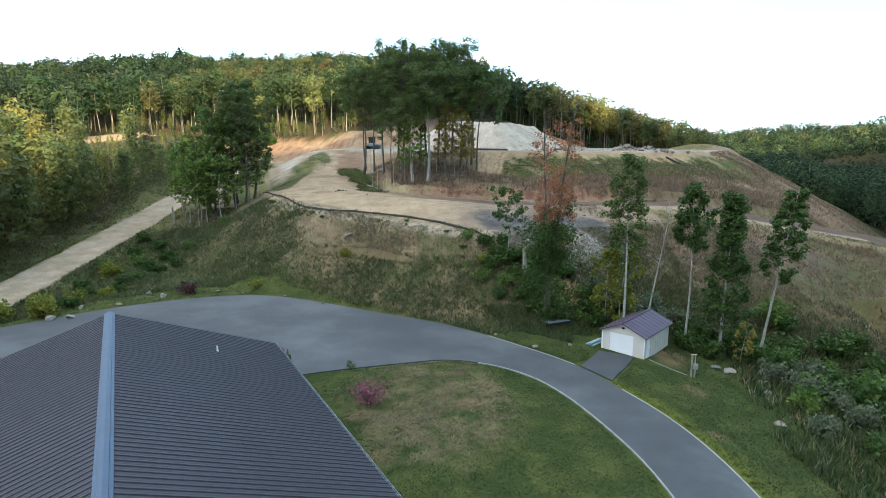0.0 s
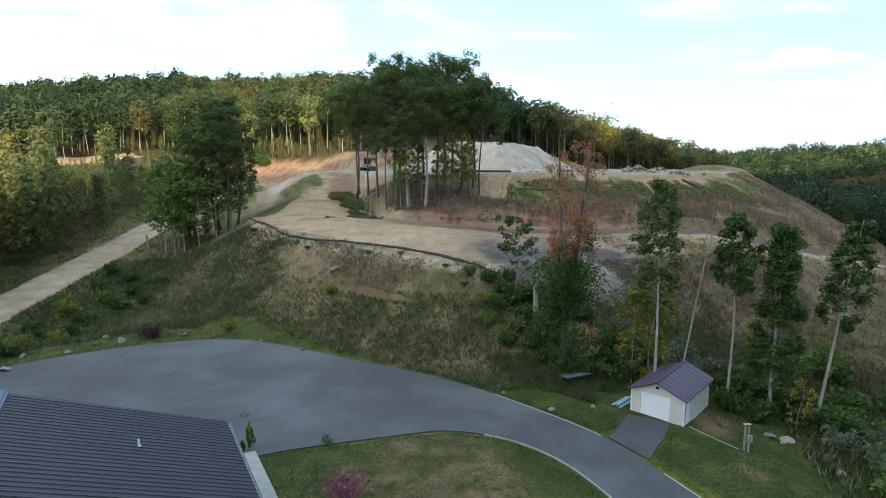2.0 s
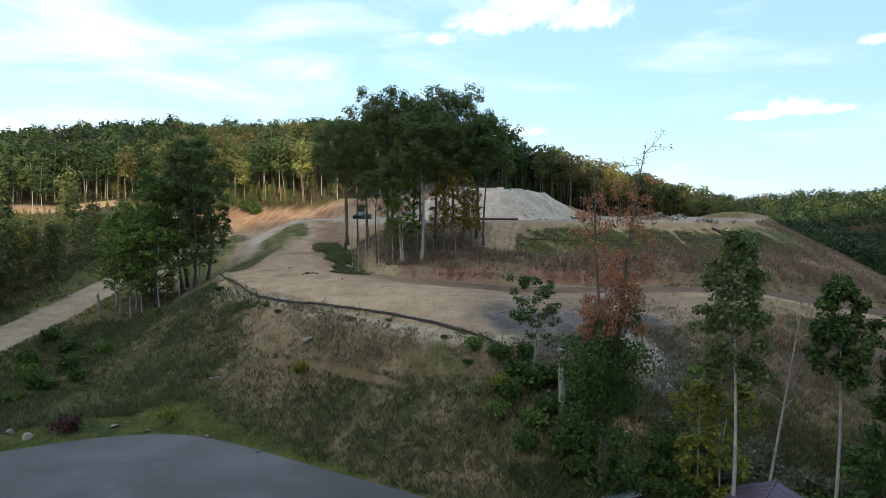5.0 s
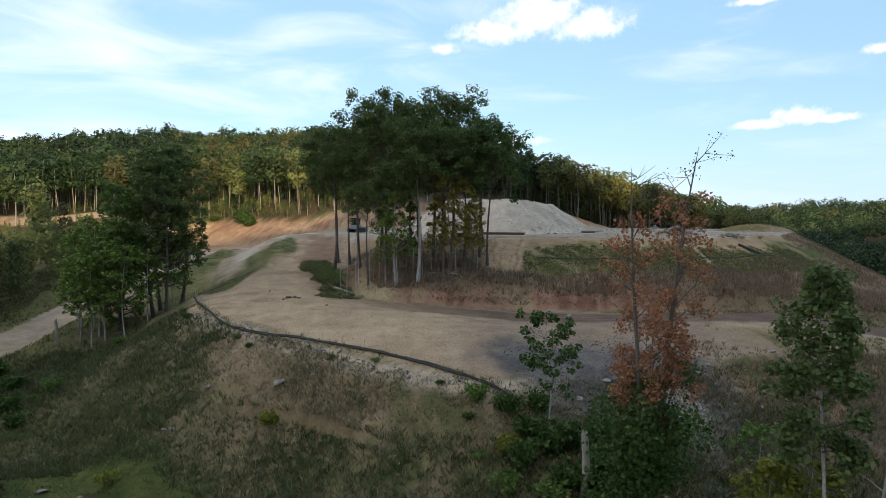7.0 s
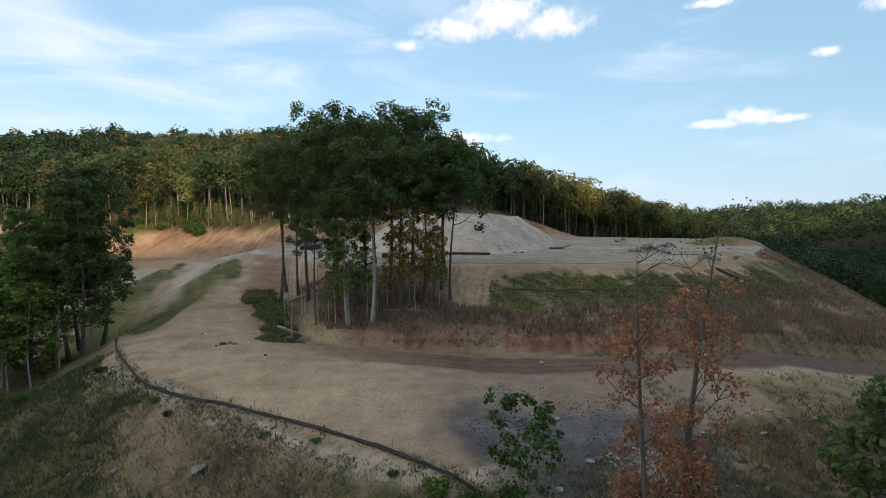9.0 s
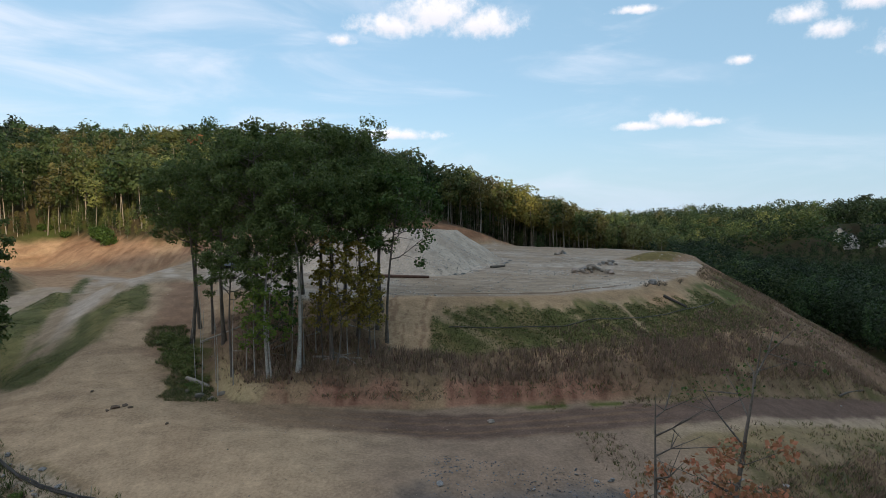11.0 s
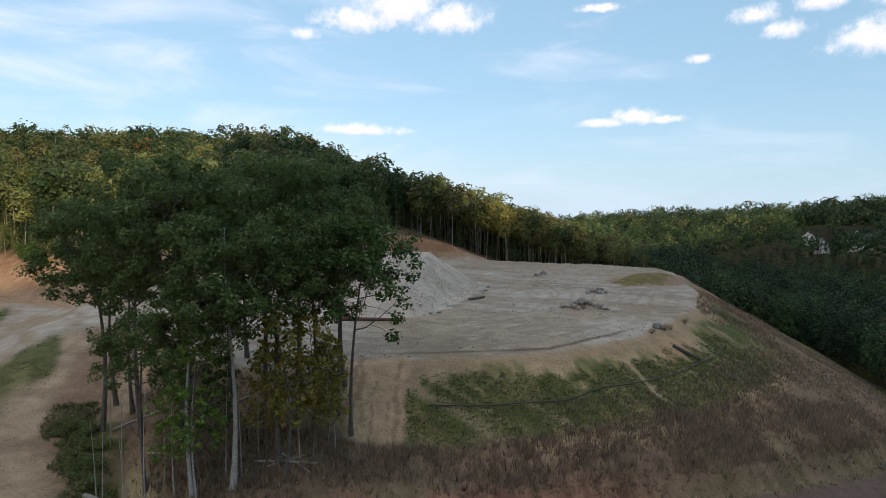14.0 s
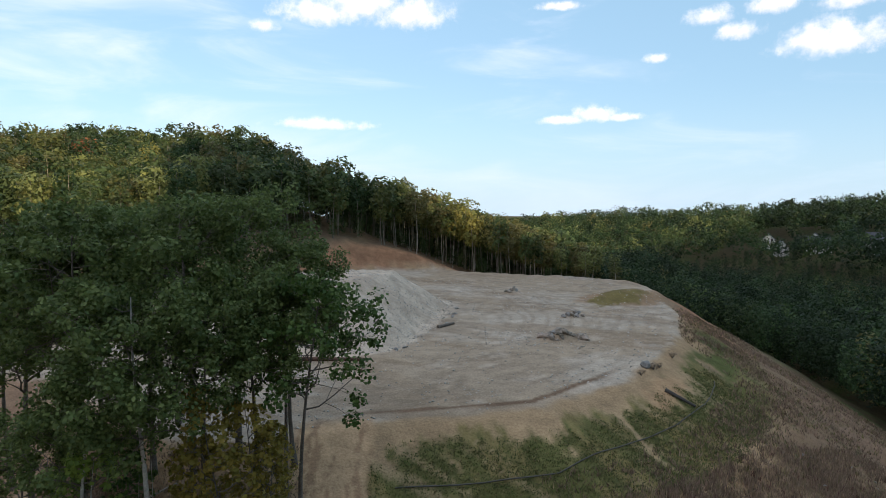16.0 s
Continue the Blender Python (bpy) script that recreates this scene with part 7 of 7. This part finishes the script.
    verge = spread(-50, -10, 56, 80, 16000, lambda x, y, q: (poly_sd(x, y, YARD) < 1.5) & (poly_sd(x, y, DRIVE) > 0.3) & (y > 58), 12)
    tufts("verge_grass", "short green grass along the driveway", verge, 0.16, [("turf", 4), ("weed", 3), ("straw", 1), ("light", 0.7)], 13, 4, 0.03, 0.5)
    scrub = spread(22, 46, 24, 64, 12000, lambda x, y, q: (poly_sd(x, y, DRIVE) > 5.5) & (x + 0.3 * (62 - y) > 30) & (q < 0.7 + 0.5 * fbm(x, y, 6, 14)), 14)
    tufts("scrub", "rank weeds and straw in the gully", scrub, 0.8, [("weed", 2), ("straw", 0.4), ("sage", 0.6), ("green", 3), ("dark", 3), ("turf", 2), ("olive", 0.6)], 15, 5, 0.05, 0.4)
    rough = spread(29, 64, 40, 70, 18000, lambda x, y, q: out_of(x, y) & (poly_sd(x, y, YARD) > 2) & (q < 0.7 + 0.5 * fbm(x, y, 4, 64)), 64)
    tufts("gully_weeds", "rank green and brown weeds above the gully", rough, 0.6, [("weed", 3), ("stalk", 2.4), ("green", 2), ("dark", 2), ("olive", 1.5), ("sage", 0.8)], 65, 4, 0.045, 0.5)
    left = spread(-74, -36, 62, 172, 32000, lambda x, y, q: out_of(x, y) & ((y < 112) | (x < -49)) & (q < 0.75 + 0.5 * fbm(x, y, 5, 44)) & (poly_sd(x, y, YARD) > -0.5), 16)
    tufts("roadside_weeds", "green weeds beside the haul road", left, 0.42, [("weed", 3), ("green", 2), ("light", 3.4), ("straw", 0.8), ("olive", 1.5)], 17, 5, 0.045, 0.45)
    sown = lambda x, y: np.minimum(poly_sd(x, y, SOWN[0]), poly_sd(x, y, SOWN[1]))
    ramp = spread(-60, -21, 106, 202, 45000, lambda x, y, q: (line_dist(x, y, HAUL) > 4) & (sown(x, y) + 2.4 * q + 1.5 * fbm(x * 0.9 + y * 0.35, y * 0.12 - x * 0.1, 2.6, 61) < 0.8), 18)
    tufts("bank_grass", "green grass sown in bands beside the ramp", ramp, 0.12, [("turf", 4), ("weed", 3), ("green", 2), ("olive", 1)], 19, 3, 0.035, 0.6)
    weedy = spread(20, 110, 80, 114, 30000, lambda x, y, q: (poly_sd(x, y, BENCH) < 0.8) & (line_dist(x, y, [(-4, 97.1), (12, 93.6), (35, 95.1), (50, 100.6), (62, 106), (85, 110), (150, 115)]) > 2.6) & (q < 0.45 + 0.6 * fbm(x, y, 5, 24)), 24)
    tufts("bench_weeds", "straw and grey weeds on the bench", weedy, 0.35, [("straw", 1), ("stalk", 3), ("weed", 2.5), ("olive", 2)], 25, 4, 0.035, 0.5)
    edge = spread(-21, -9, 101, 122, 11000, lambda x, y, q: (np.abs(x + 14.9 + 0.36 * (y - 109)) < 1.9 + 1.2 * fbm(x, y, 3, 43)) & (q < 0.9), 41)
    tufts("verge_weeds", "rank green weeds along the ramp's edge", edge, 0.34, [("green", 2), ("weed", 4), ("light", 2), ("straw", 1.6)], 42, 4, 0.035, 0.6)
    under = spread(-16, 6, 101, 122, 5000, lambda x, y, q: out_of(x, y), 20)
    tufts("undergrowth", "thin brown undergrowth beneath tall trees", under, 0.35, [("stalk", 4), ("straw", 1), ("weed", 1)], 21, 3, 0.03, 0.6)
    rim = np.array(FENCE)
    k = np.random.default_rng(22)
    pts = np.concatenate([a + (b - a) * k.uniform(0, 1, (60, 1)) + k.normal(size=(60, 2)) * 0.35 for a, b in zip(rim[3:], rim[4:])])
    tufts("fence_weeds", "weeds along the silt sock", pts, 0.3, [("weed", 3), ("olive", 2), ("light", 1)], 23, 4, 0.03, 0.4)


build_weeds()


# ---------- loose gravel ----------
def chips(name, label, xy, size, mat, seed):
    """Loose stones as one mass: a squashed eight-sided chip for each."""
    r = np.random.default_rng(seed)
    n = len(xy)
    z = height(xy[:, 0], xy[:, 1])
    s = size * r.uniform(0.4, 1.6, n) ** 1.5
    a = r.uniform(0, 6.283, n)
    k = np.array([(1, 0, 0), (0, 1, 0), (-1, 0, 0), (0, -1, 0), (0, 0, 0.75), (0, 0, -0.5)])
    v = k[None] * r.uniform(0.6, 1.25, (n, 6, 1)) * s[:, None, None]
    x = v[..., 0] * np.cos(a)[:, None] - v[..., 1] * np.sin(a)[:, None]
    y = v[..., 0] * np.sin(a)[:, None] + v[..., 1] * np.cos(a)[:, None]
    V = np.stack([x + xy[:, :1], y + xy[:, 1:2], v[..., 2] + (z + 0.1 * s)[:, None]], -1).reshape(-1, 3)
    f = np.array([(0, 1, 4), (1, 2, 4), (2, 3, 4), (3, 0, 4), (1, 0, 5), (2, 1, 5), (3, 2, 5), (0, 3, 5)])
    F = (np.arange(n)[:, None, None] * 6 + f[None]).reshape(-1, 3)
    tagged(new(name, fast_mesh(name, V, F, mat)), label, "gravel", kind="stuff")


M_CHIP = material("crushed pale stone", (0.36, 0.335, 0.295), 0.95, vary=0.2, grain=(2.0, 14.0), bump=0.2, per="island", spread_by=0.45)
M_CHIP_DARK = material("broken grey stone", (0.105, 0.11, 0.118), 0.95, vary=0.25, grain=(2.0, 14.0), bump=0.2, per="island", spread_by=0.55)
M_CLOD = material("dry clods of earth", (0.29, 0.225, 0.16), 0.97, vary=0.2, grain=(2.0, 14.0), bump=0.2, per="island", spread_by=0.4)
heap_q = lambda x, y: np.hypot(np.maximum(np.abs((x - 12.9) * 0.475 + (y - 169) * 0.88) - 14, 0), np.maximum(np.abs((x - 12.9) * 0.88 - (y - 169) * 0.475) - 7, 0))
chips("heap_gravel", "coarse crushed stone over the gravel heap", spread(-14, 42, 142, 196, 16000, lambda x, y, q: (heap_q(x, y) < 12.8) & (q < 0.35 + 0.65 * smooth(3, 11, heap_q(x, y))), 31), 0.085, M_CHIP, 32)
chips("pad_gravel", "loose gravel strewn over the pad", spread(-20, 85, 118, 215, 16000, lambda x, y, q: (poly_sd(x, y, PAD) < -0.5) & (q < 0.3 + 0.7 * smooth(0.0, 0.5, fbm(x, y, 7, 33))), 33), 0.09, M_CHIP, 34)
chips("tipped_stone", "broken grey stone tipped down the bank", spread(3, 26, 69, 90, 7000, lambda x, y, q: (poly_sd(x, y, [(3.5, 79), (8, 87.5), (18, 86.5), (24, 80), (22, 72), (16.5, 71), (7, 76)]) + 1.6 * fbm(x, y, 9, 31) < 0.5), 35), 0.05, M_CHIP_DARK, 36)
chips("pale_rubble", "pale broken stone spilled below the bench", spread(13, 22, 70, 80, 2600, lambda x, y, q: np.hypot((x - 17.4) / 3.4, (y - 75.2) / 4.2) + 0.3 * fbm(x, y, 3, 45) < 0.9, 45), 0.09, M_CHIP, 46)
chips("bench_clods", "dry clods strewn over the graded bench", spread(-32, 40, 75, 141, 4500, lambda x, y, q: (np.minimum(poly_sd(x, y, BENCH), poly_sd(x, y, RAMP)) < 0.4) & (q < 0.25 + 0.75 * smooth(0.0, 0.6, fbm(x, y, 6, 37))), 37), 0.045, M_CLOD, 38)
chips("slope_stones", "small stones and clods on the weedy slope", spread(-34, 8, 66, 98, 5000, lambda x, y, q: (poly_sd(x, y, BENCH) > 0.4) & (poly_sd(x, y, YARD) > 0.5) & (q < 0.25 + 0.7 * smooth(9, 1, poly_sd(x, y, BENCH))), 39), 0.085, M_CLOD, 40)
